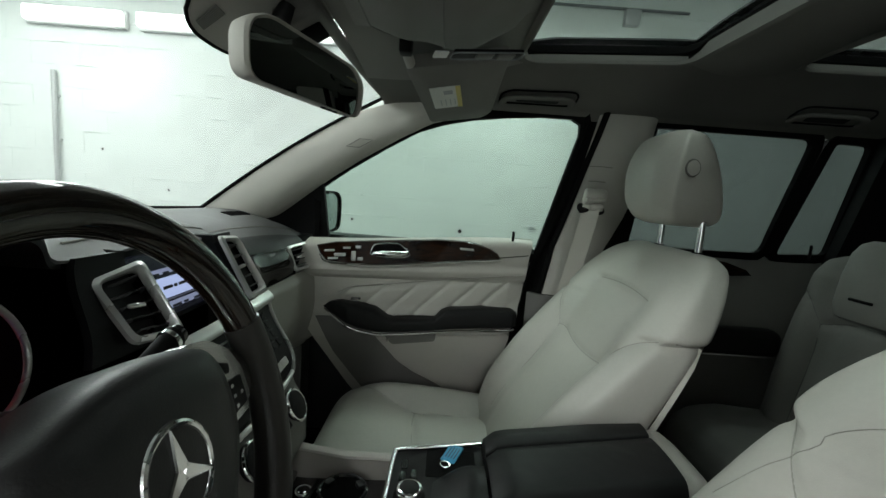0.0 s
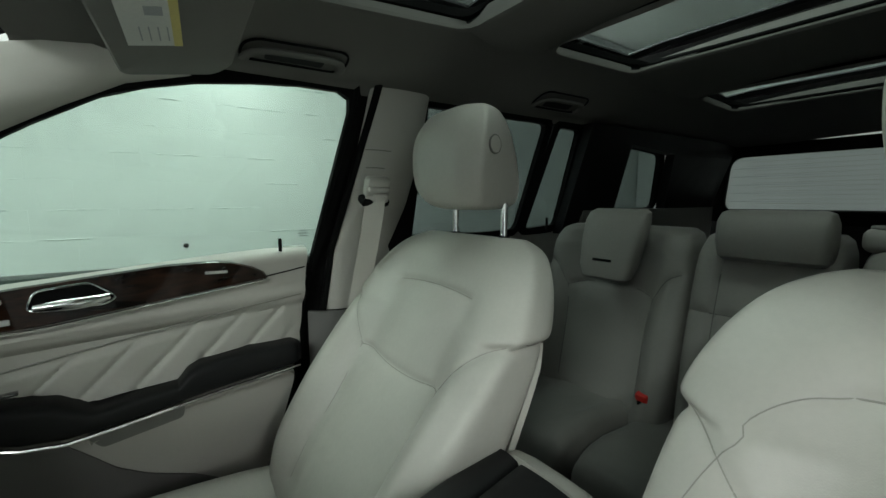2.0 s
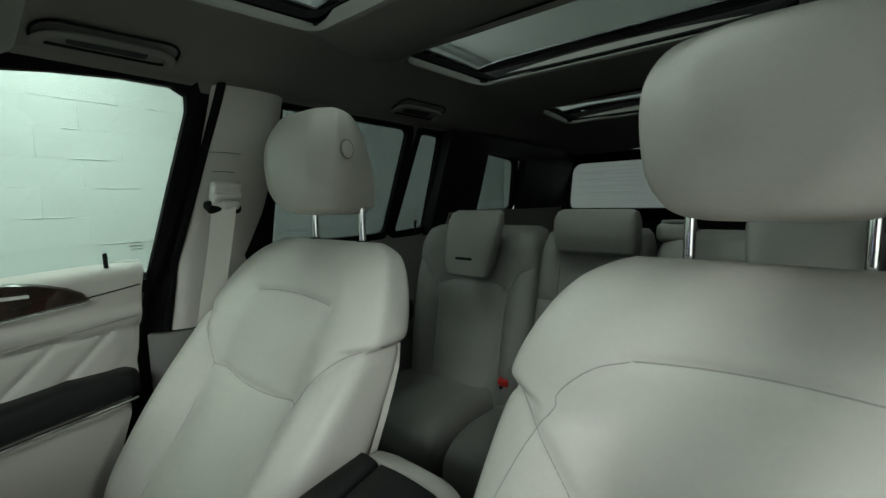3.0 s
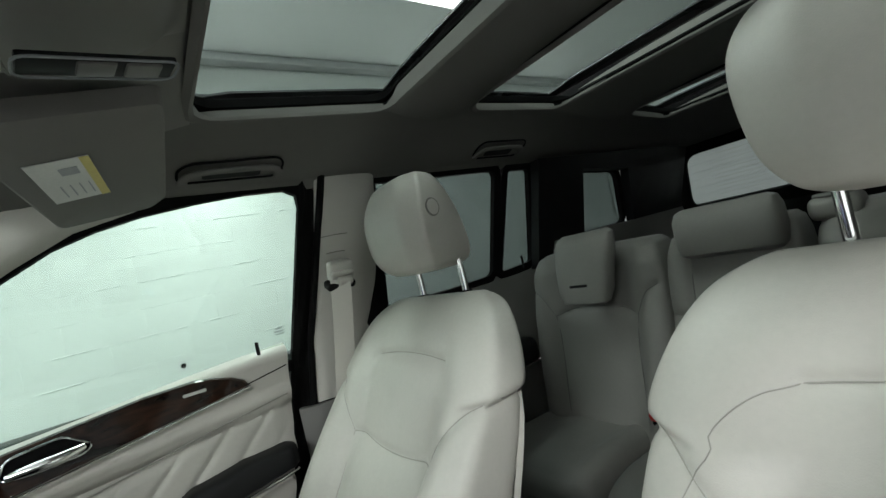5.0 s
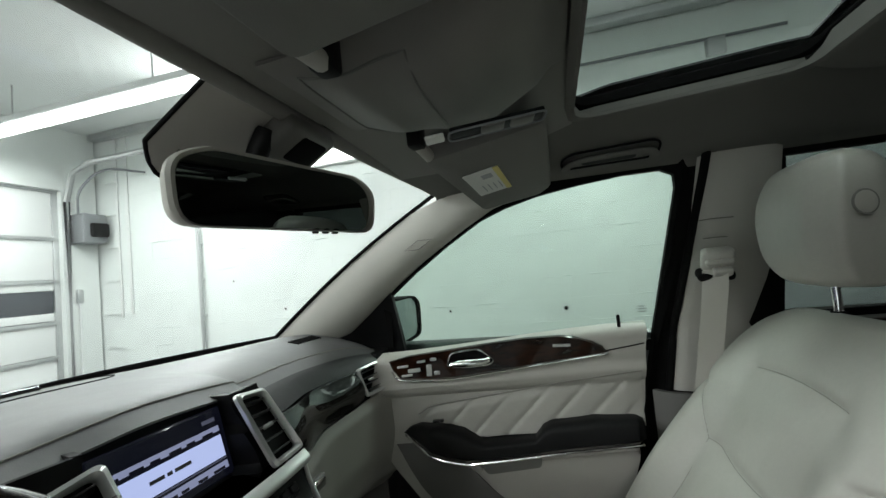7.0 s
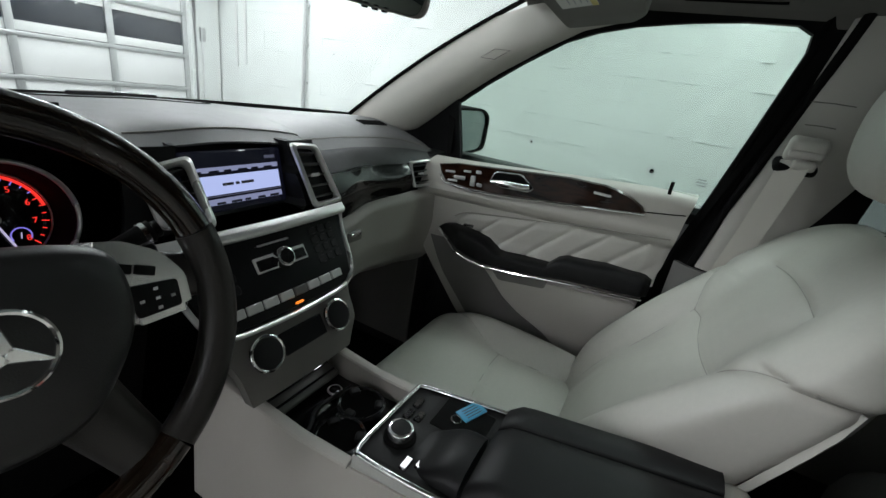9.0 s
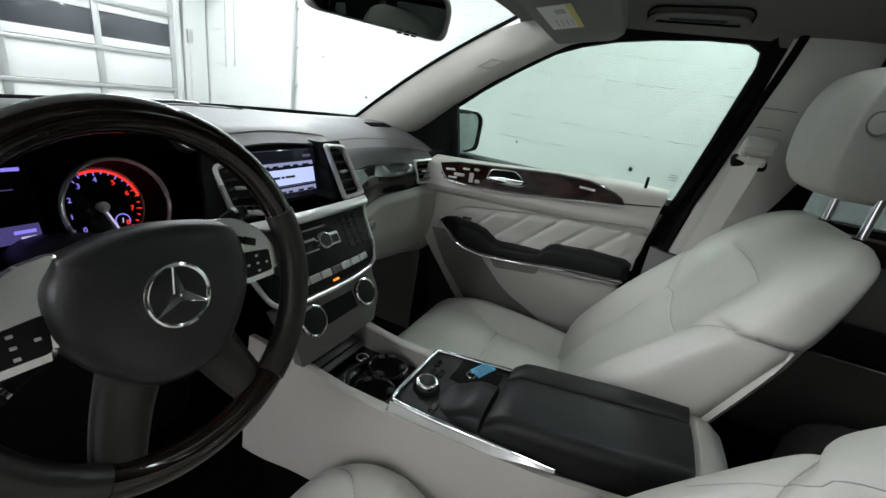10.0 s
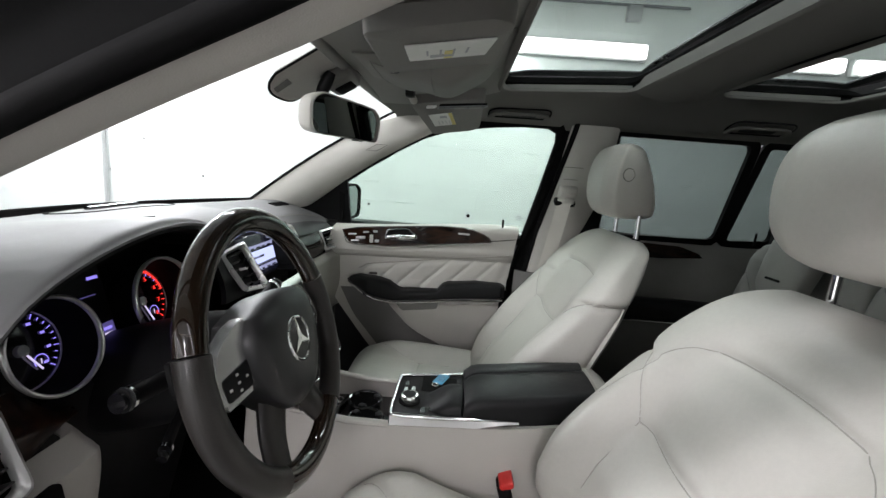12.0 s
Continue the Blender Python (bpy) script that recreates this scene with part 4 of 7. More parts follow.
def vent(parent, quad, depth, slats, tab=True, frame_w=0.008):
    """An air vent in a satin frame. quad: bottom left, bottom right, top right, top left."""
    q = [V(p) for p in quad]
    n = (q[1] - q[0]).cross(q[3] - q[0]).normalized()
    if n.y > 0:
        n = -n
    cen = sum(q, V()) / 4
    v = part("air_vent", loft([[p + n * 0.001 for p in q], [p - n * depth for p in q]], cap=False), MATT_BLACK, None, "black slatted air vent in a satin frame")
    attach(v, parent)
    back = bmesh.new()
    back.faces.new([back.verts.new(p - n * depth) for p in q])
    attach(part("vent_back", back, MATT_BLACK), v)

    def corner_loop(k, h):
        pts = []
        for i in range(4):
            a, b, c = q[i - 1], q[i], q[(i + 1) % 4]
            da, db = (a - b).normalized(), (c - b).normalized()
            r = 0.010
            base = b - (da + db) * k
            for j in range(5):
                t = j / 4
                pts.append((1 - t) ** 2 * (base + da * r) + 2 * t * (1 - t) * base + t * t * (base + db * r) + n * h)
        return pts
    attach(part("vent_frame", loft([corner_loop(frame_w, 0), corner_loop(frame_w * 0.9, 0.005), corner_loop(frame_w * 0.3, 0.008), corner_loop(0, 0.005), corner_loop(-0.001, -0.004)], cap=False), SATIN, None, "satin silver frame"), v)
    for i in range(slats):
        t = (i + 0.5) / slats
        a, b = q[0].lerp(q[3], t), q[1].lerp(q[2], t)
        d = (b - a).normalized()
        m = axes((a + b) / 2 - n * 0.0075, d, n * 1.0 + V((0, 0, 0.25)))
        attach(part("slat", rbox(((b - a).length - 0.004, 0.016, 0.0025), 0.0008, m, 1), VENT_SLAT), v)
    if tab:
        attach(part("slider", rbox((0.022, 0.006, 0.006), 0.002, axes(cen + n * 0.0, q[1] - q[0], V((0, 0, 1))), 1), SATIN), v)
    return v


vent(dash, [(0.588, 0.278, 1.146), (0.650, 0.260, 1.148), (0.646, 0.276, 1.210), (0.586, 0.298, 1.204)], 0.03, 4)

# centre: screen, two vents, radio panel, climate panel
stack = thing("centre_stack", "black centre stack with screen and radio keys", "centre stack", (XC, 0.2, 1.1))


def stack_face(x, z, off=0.0):
    y = keyed([(0.90, 0.06), (1.00, 0.075), (1.06, 0.105), (1.18, 0.165), (1.20, 0.175), (1.30, 0.215)], z)
    return V((x, y + 0.25 * (x - XC) ** 2 - off, z))


R_V = [(0.083, 1.200), (0.143, 1.200), (0.116, 1.287), (0.066, 1.292)]
vent(stack, [stack_face(x, z) for x, z in R_V], 0.04, 5)
vent(stack, [(-0.172, 0.184, 1.213), (-0.120, 0.172, 1.208), (-0.121, 0.216, 1.280), (-0.170, 0.226, 1.268)], 0.04, 5)


def body_face(u, v):
    z = lerp(1.30, 1.195, v)
    hw = lerp(0.155, 0.185, v)
    x = XC + lerp(-hw, hw, u)
    p = stack_face(x, z)
    if abs(x - XC) < 0.092:
        p.y += 0.035
    return p + V((0, 0.012, 0))


attach(part("screen_surround", sheet(body_face, 40, 10, -0.01), DASH_DARK, None, "black screen surround"), stack)


def plate(x0, x1, z0, z1, off, th=0.004, y=None, r=0.003):
    a, b = stack_face(x0, z0, off), stack_face(x1, z0, off)
    c = stack_face(x0, z1, off)
    if y is not None:
        a.y, b.y, c.y = y[0], y[0], y[1]
    m = axes((a + b) / 2 + (c - a) / 2, b - a, c - a)
    return rbox(((b - a).length, (c - a).length, th), r, m, 1)


SY = (0.222, 0.243)
scr = attach(part("screen", plate(XC - 0.088, XC + 0.088, 1.200, 1.288, 0, 0.006, SY), SCREEN_OFF, None, "lit colour display"), stack)


def on_screen(x0, x1, t0, t1, off=0.0045):
    z0, z1 = lerp(1.204, 1.284, t0), lerp(1.204, 1.284, t1)
    y0, y1 = lerp(SY[0], SY[1], t0), lerp(SY[0], SY[1], t1)
    m = axes(((x0 + x1) / 2 + XC, (y0 + y1) / 2 - off, (z0 + z1) / 2), (1, 0, 0), (0, y1 - y0, z1 - z0))
    return rbox((x1 - x0, math.hypot(z1 - z0, y1 - y0), 0.001), 0, m)


attach(part("screen_band", on_screen(-0.076, 0.076, 0.28, 0.62), SCREEN_BLUE, None, "pale blue lit field"), scr)
attach(part("screen_band", on_screen(-0.076, 0.076, 0.68, 0.77), SCREEN_MID, None, "dim lit menu row"), scr)
attach(part("screen_band", on_screen(-0.076, 0.076, 0.10, 0.21), SCREEN_MID, None, "dim lit menu row"), scr)
attach(part("screen_line", on_screen(-0.076, 0.076, 0.245, 0.262), SCREEN_DIM), scr)
for k in range(6):
    x = -0.072 + k * 0.024
    attach(part("menu_word", on_screen(x, x + 0.012 + 0.004 * (k % 2), 0.68, 0.715, 0.0056), SCREEN_OFF), scr)
    attach(part("menu_word", on_screen(x + 0.003, x + 0.013 + 0.004 * (k % 3), 0.11, 0.15, 0.0056), SCREEN_OFF), scr)
attach(part("menu_word", on_screen(0.052, 0.072, 0.86, 0.92, 0.0056), SCREEN_DIM), scr)
for a, b in ((-0.03, -0.012), (-0.008, -0.002), (0.002, 0.024)):
    attach(part("menu_word", on_screen(a, b, 0.43, 0.48, 0.0056), INK), scr)


def bar_across(name, z0, z1, hw0, hw1, off, mat, label, parent, th=0.02):
    def fn(u, v):
        hw = lerp(hw0, hw1, v)
        return stack_face(XC + lerp(-hw, hw, u), lerp(z0, z1, v), off + 0.004 * math.sin(math.pi * v))
    return attach(part(name, sheet(fn, 30, 6, -th), mat, None, label), parent)


bar_across("silver_bar", 1.196, 1.178, 0.172, 0.168, 0.012, SATIN, "satin silver cross bar", stack)
bar_across("radio_panel", 1.178, 1.068, 0.164, 0.132, 0.004, RADIO, "gloss black radio panel", stack)
bar_across("climate_panel", 1.062, 0.955, 0.134, 0.105, 0.0, GREY_PLASTIC, "grey climate control panel", stack)
edge = []
for z, hw in ((1.19, 0.168), (1.15, 0.162), (1.10, 0.150), (1.075, 0.134), (1.062, 0.10)):
    edge.append(stack_face(XC + hw, z, 0.006))
edge += [stack_face(XC, 1.058, 0.006)] + [V((2 * XC - p.x, p.y, p.z)) for p in reversed(edge)]
attach(part("silver_edge", tube(curve_points(edge, 6), 0.0042, 8), SATIN, None, "satin silver edging"), stack)


def key_block(x0, x1, z0, z1, mat, name, off=0.006):
    return attach(part(name, plate(x0, x1, z0, z1, off, 0.006, r=0.0015), mat), stack)


nrm_m = axes(stack_face(XC + 0.005, 1.137, 0.006), (1, 0, 0), stack_face(0, 1.15) - stack_face(0, 1.12))
key_block(XC - 0.045, XC + 0.055, 1.127, 1.147, SATIN, "knob_wing", 0.007)
key_block(XC - 0.042, XC + 0.052, 1.130, 1.144, GLOSS_BLACK, "knob_wing_insert", 0.009)
kn = attach(part("volume_knob", cyl(0.0165, 0.016, nrm_m, 28, 0.003), CHROME, None, "chrome ringed volume knob"), stack)
attach(part("knob_cap", cyl(0.012, 0.0175, nrm_m, 24), GLOSS_BLACK), kn)
for i in range(3):
    for j in range(4):
        key_block(XC + 0.074 + i * 0.021, XC + 0.091 + i * 0.021, 1.112 + j * 0.0145, 1.123 + j * 0.0145, KEY_BLACK, "number_key")
        key_block(XC - 0.138 + i * 0.021, XC - 0.121 + i * 0.021, 1.112 + j * 0.0145, 1.123 + j * 0.0145, KEY_BLACK, "number_key")
key_block(XC - 0.03, XC + 0.03, 1.160, 1.163, SATIN, "disc_slot", 0.006)
for i in range(8):
    x = XC - 0.112 + i * 0.0285
    key_block(x, x + 0.0262, 1.084, 1.096, SATIN if i not in (4,) else GREY_PLASTIC, "switch_key")
key_block(XC + 0.000, XC + 0.016, 1.0715, 1.0750, ORANGE, "warning_lamp", 0.005)
for sx in (-1, 1):
    c = stack_face(XC + sx * 0.074, 1.026, 0.002)
    m = axes(c, (1, 0, 0), stack_face(0, 1.04) - stack_face(0, 1.0))
    k = attach(part("climate_knob", cyl(0.024, 0.014, m, 32, 0.003), KEY_BLACK, None, "black climate knob with bright ring"), stack)
    attach(part("knob_ring", ring(0.0255, 0.0028, m @ Matrix.Translation((0, 0, 0.010)), 36, 8), CHROME), k)
key_block(XC - 0.044, XC + 0.044, 1.010, 1.040, RADIO, "climate_display", 0.004)

# driver side: cluster, left vent, light switch, light lower panel
def cluster_back(u, v):
    return (lerp(-0.57, -0.205, u), 0.302 + 0.02 * v, lerp(1.12, 1.338, v))


attach(part("dial_backing", sheet(cluster_back, 6, 6, 0.01), MATT_BLACK), dash)


def hood_under(u, v):
    x = lerp(-0.615, -0.195, u)
    e = top_profile(x)[-1]
    return (x, lerp(e.y + 0.003, 0.330, v), lerp(e.z - 0.009, min(e.z, 1.330) - 0.010, v))


attach(part("hood_underside", sheet(hood_under, 40, 6, -0.006), DASH_DARK, None, "black instrument hood"), dash)
cl = thing("instrument_cluster", "lit instrument cluster with two chrome-ringed dials", "instrument cluster", (-0.35, 0.26, 1.22))
TILT_M = axes((0, 0, 0), (1, 0, 0), (0, 0.26, 0.966))


def figure(text, size, m):
    """Lettering as thin mesh, centred on its place."""
    cu = bpy.data.curves.new("lettering", "FONT")
    cu.body, cu.size, cu.align_x, cu.align_y, cu.extrude = text, size, "CENTER", "CENTER", 0.0002
    ob = bpy.data.objects.new("lettering", cu)
    me = ob.to_mesh()
    bm = bmesh.new()
    bm.from_mesh(me)
    ob.to_mesh_clear()
    bpy.data.objects.remove(ob)
    bpy.data.curves.remove(cu)
    bmesh.ops.transform(bm, matrix=m, verts=bm.verts)
    return bm


def dial(cx, cy, cz, needle, red, size=1.0):
    m = Matrix.Translation((cx, cy, cz)) @ TILT_M @ Matrix.Diagonal((size, size, 1.0, 1.0))
    d = attach(part("dial", cyl(0.053, 0.006, m @ Matrix.Translation((0, 0, -0.052)), 48), GLOSS_BLACK, None, "black round dial"), cl)
    attach(part("dial_ring", ring(0.0615, 0.0026, m @ Matrix.Translation((0, 0, 0.0)), 56, 12, 1.6), SATIN, None, "chrome ring"), d)
    tunnel = loft([[m @ V((q * math.cos(t), q * math.sin(t), z)) for t in [2 * math.pi * k / 48 for k in range(48)]] for q, z in ((0.0615, 0.0), (0.058, -0.02), (0.0525, -0.050))], cap=False)
    attach(part("dial_tunnel", tunnel, MATT_BLACK, None, "black dial tunnel"), d)
    for i in range(25):
        a = radians(225 - i * 270 / 24)
        L = 0.007 if i % 3 == 0 else 0.004
        mm2 = m @ Matrix.Translation((0.0455 * math.cos(a), 0.0455 * math.sin(a), -0.0445)) @ pose(0, 0, 0, 0, 0, math.degrees(a))
        attach(part("scale_mark", rbox((L, 0.0011, 0.0006), 0, mm2), DIAL_RED if red and i > 17 else DIAL_BLUE), d)
        if i % 3 == 0:
            if red:
                mm3 = m @ Matrix.Translation((0.0365 * math.cos(a), 0.0365 * math.sin(a), -0.0445))
                attach(part("scale_figure", figure(str(i // 3), 0.0095, mm3), DIAL_RED if i > 14 else DIAL_BLUE, smooth=False), d)
                continue
            mm3 = m @ Matrix.Translation((0.0355 * math.cos(a), 0.0355 * math.sin(a), -0.0445))
            attach(part("scale_figure", rbox((0.0055, 0.0034, 0.0006), 0, mm3), DIAL_RED if red and i > 20 else DIAL_BLUE), d)
    attach(part("face_ring", ring(0.0520, 0.0012, m @ Matrix.Translation((0, 0, -0.0445)), 48, 6), SATIN), d)
    if red:
        attach(part("red_band", ring(0.0480, 0.0018, m @ Matrix.Translation((0, 0, -0.0445)), 20, 6, 0.3, a0=110, a1=10), DIAL_RED, None, "lit red band"), d)
    a = radians(needle)
    mm4 = m @ Matrix.Translation((0.018 * math.cos(a), 0.018 * math.sin(a), -0.0425)) @ pose(0, 0, 0, 0, 0, needle)
    attach(part("needle", rbox((0.036, 0.0022, 0.001), 0, mm4), DIAL_WHITE), d)
    attach(part("needle_hub", cyl(0.0075, 0.006, m @ Matrix.Translation((0, 0, -0.046)), 20, 0.001), SATIN), d)
    sm = m @ Matrix.Translation((0.020, -0.022, -0.0445))
    attach(part("small_scale", ring(0.009, 0.0007, sm, 20, 6, 0.4, a0=-30, a1=210), DIAL_BLUE), d)
    attach(part("small_needle", rbox((0.007, 0.0009, 0.0008), 0, sm @ pose(0, 0, 0, 0, 0, 80)), DIAL_WHITE), d)


dial(-0.492, 0.222, 1.234, -62, False, 0.86)
dial(-0.298, 0.238, 1.229, -70, True)
mm5 = Matrix.Translation((-0.402, 0.262, 1.238)) @ TILT_M
disp = attach(part("centre_display", rbox((0.066, 0.12, 0.004), 0.004, mm5 @ Matrix.Translation((0, 0, -0.008)), 1), RADIO), cl)
for x, y, w, h, mt in ((0.0, -0.030, 0.056, 0.020, CLUSTER_DIM), (-0.016, -0.028, 0.016, 0.004, DIAL_BLUE), (0.014, -0.028, 0.020, 0.004, DIAL_BLUE), (0.016, -0.036, 0.014, 0.005, DIAL_WHITE), (0.018, 0.042, 0.016, 0.004, DIAL_BLUE), (0.0, 0.020, 0.030, 0.0012, CLUSTER_DIM)):
    attach(part("display_field", rbox((w, h, 0.0006), 0, mm5 @ Matrix.Translation((x, y, -0.0055 + (0.0004 if h < 0.01 else 0)))), mt), disp)


KNEE = [(-0.72, 1.060), (-0.645, 1.048), (-0.584, 1.028), (-0.48, 1.020)]


def left_low(u, v):
    x = lerp(-0.72, -0.483, u)
    z = lerp(1.147, line(KNEE, x), v)
    y = keyed([(0.0, 0.195), (0.2, 0.170), (0.8, 0.178), (1.0, 0.205)], v)
    return (x + 0.010 * math.sin(math.pi * v) * smooth01((u - 0.8) / 0.2), y + 0.05 * smooth01((u - 0.86) / 0.14) ** 2, z)


attach(part("knee_panel", sheet(left_low, 24, 16, -0.012), TRIM, None, "light grey knee panel"), dash)
attach(part("lower_panel", sheet(lambda u, v: (lerp(-0.72, -0.16, u), lerp(0.235, 0.36, v), lerp(1.16, 0.72, v)), 10, 10, -0.01), DASH_DARK, None, "black lower panel"), dash)


def left_wood(u, v):
    x = lerp(-0.598, -0.470, u)
    top = line([(-0.598, 1.226), (-0.562, 1.221), (-0.543, 1.203), (-0.521, 1.180), (-0.50, 1.160), (-0.47, 1.146)], x)
    return (x, 0.186 + 0.05 * u - 0.010 * math.sin(math.pi * v), lerp(top, 1.138, v))


attach(part("left_wood_band", sheet(left_wood, 20, 10, -0.01), WALNUT, None, "glossy dark wood band"), dash)
vent(dash, [(-0.70, 0.155, 1.140), (-0.585, 0.172, 1.143), (-0.60, 0.178, 1.222), (-0.70, 0.165, 1.222)], 0.03, 5)
lm = axes((-0.622, 0.158, 1.104), (1, 0.05, 0), (0, 0.15, 1))
lk = attach(part("light_switch", cyl(0.0275, 0.008, lm, 36, 0.002), MATT_BLACK, None, "round black light switch with bright ring"), dash)
attach(part("switch_ring", ring(0.0282, 0.0014, lm @ Matrix.Translation((0, 0, 0.008)), 40, 8), STEEL_GREY), lk)
attach(part("switch_grip", rbox((0.036, 0.009, 0.012), 0.004, lm @ Matrix.Translation((0, 0, 0.014)) @ pose(0, 0, 0, 0, 0, 20)), STEEL_GREY), lk)
attach(part("switch_bar", rbox((0.036, 0.024, 0.012), 0.003, lm @ Matrix.Translation((0.046, 0.012, -0.002))), MATT_BLACK), dash)

# ---- steering wheel and column ----
WM = axes((-0.381, 0.028, 1.211), (1, 0, 0), (0, 0.30, 0.954))
wheel = thing("steering_wheel", "dark leather and glossy wood steering wheel with silver switch pods", "steering wheel", (-0.387, 0.028, 1.213))
RR, RT = 0.1665, 0.0165


def rim_arc(a0, a1, r, name, mat, label):
    n = max(8, int(abs(a1 - a0) / 4))
    pts = [(RR * math.cos(radians(lerp(a0, a1, i / n))), RR * math.sin(radians(lerp(a0, a1, i / n))), 0) for i in range(n + 1)]
    bm = tube(pts, r, 18, flat=0.92)
    bmesh.ops.transform(bm, matrix=WM, verts=bm.verts)
    return attach(part(name, bm, mat, None, label), wheel)


rim_arc(18, 162, RT, "upper_rim", WHEEL_WOOD, "glossy brown wood upper rim")
rim_arc(162.5, 238, lambda t: RT + 0.0015, "side_rim", WHEEL_LEATHER, "dark grey leather rim")
rim_arc(-56, 17.5, lambda t: RT + 0.0015, "side_rim", WHEEL_LEATHER, "dark grey leather rim")
rim_arc(238.5, 303.5, RT, "lower_rim", WHEEL_WOOD, "glossy brown wood lower rim")
# airbag cover: a rounded shield
HUB = [(-0.066, 0.062), (-0.02, 0.076), (0.02, 0.076), (0.066, 0.062), (0.080, 0.030), (0.076, -0.020), (0.050, -0.062), (0.022, -0.082), (-0.022, -0.082), (-0.050, -0.062), (-0.076, -0.020), (-0.080, 0.030)]
HUB = [(1.10 * x, (0.84 if y > 0 else 1.04) * y + 0.003) for x, y in HUB]
hub_o = [tuple(p)[:2] for p in curve_points([(x, y, 0) for x, y in HUB + HUB[:1]], 4)[:-1]]
rings = []
for k, z in ((0.96, -0.035), (1.0, -0.01), (1.0, 0.006), (0.97, 0.015), (0.90, 0.021), (0.75, 0.0255), (0.5, 0.028), (0.2, 0.029)):
    rings.append([WM @ V((x * k, y * k, z)) for x, y in hub_o])
attach(part("airbag_cover", loft(rings), HUB_LEATHER, None, "dark grey padded airbag cover"), wheel)
bz = WM @ Matrix.Translation((0, 0, 0.028))
emb = attach(part("emblem", ring(0.0285, 0.0026, bz, 44, 8), CHROME, None, "chrome ring emblem with three arms"), wheel)
for k in range(3):
    a = 90 + 120 * k
    o = [(0, -0.0062), (0.0275, -0.0008), (0.0275, 0.0008), (0, 0.0062)]
    attach(part("emblem_arm", prism(o, 0.003, bz @ pose(0, 0, 0, 0, 0, a), 0.001, 1), CHROME), emb)


def spoke(pts, r, mat, name, label, flat=0.6):
    bm = tube(curve_points(pts, 6), r, 14, flat=flat)
    bmesh.ops.transform(bm, matrix=WM, verts=bm.verts)
    return attach(part(name, bm, mat, None, label), wheel)


for s in (-1, 1):
    spoke([(s * 0.075, 0.012, -0.016), (s * 0.12, 0.012, -0.018), (s * 0.166, 0.004, -0.004)], lambda t: lerp(0.030, 0.020, t), WHEEL_LEATHER, "side_spoke", "dark leather spoke", 0.42)
    spoke([(s * 0.034, -0.055, -0.012), (s * 0.056, -0.105, -0.014), (s * 0.078, -0.158, -0.004)], lambda t: lerp(0.030, 0.022, t), WHEEL_LEATHER, "lower_spoke", "dark grey lower spoke", 0.45)
    pod = rounded([(s * 0.064, 0.060), (s * 0.092, 0.055), (s * 0.122, 0.038), (s * 0.140, 0.012), (s * 0.139, -0.023), (s * 0.082, -0.021), (s * 0.070, 0.02)], 0.008, 4)
    pm = WM @ Matrix.Translation((0, 0, -0.002)) @ pose(0, 0, 0, 0, s * 7, 0)
    pd = attach(part("switch_pod", prism(pod, 0.018, pm, 0.008, 4), POD_SILVER, None, "bright silver switch pod"), wheel)
    key = rounded([(s * 0.084, 0.016), (s * 0.130, 0.010), (s * 0.129, -0.016), (s * 0.088, -0.015)], 0.004, 3)
    attach(part("switch_pad", prism(key, 0.0195, pm, 0.0012, 2), DASH_DARK), pd)
    for (x, y) in ((0.108, 0.007), (0.108, -0.011), (0.094, -0.001), (0.122, -0.004), (0.108, -0.002)):
        attach(part("switch_mark", rbox((0.0042, 0.0028, 0.001), 0.0003, pm @ Matrix.Translation((s * x, y, 0.0196)), 1), SATIN), pd)
    for x, y, w, tilt in ((0.086, 0.032, 0.016, -22), (0.104, 0.0255, 0.018, -22)):
        if s > 0:
            attach(part("upper_switch", rbox((w, 0.009, 0.003), 0.002, pm @ pose(x, y, 0.0185, 0, 0, tilt), 2), DASH_DARK), pd)
    pdl = rounded([(s * 0.09, 0.028), (s * 0.140, 0.046), (s * 0.146, 0.006), (s * 0.10, -0.012)], 0.008, 3)
    attach(part("shift_paddle", prism(pdl, 0.006, WM @ Matrix.Translation((0, 0, -0.045)), 0.002, 1), DASH_DARK, None, "black shift paddle"), wheel)

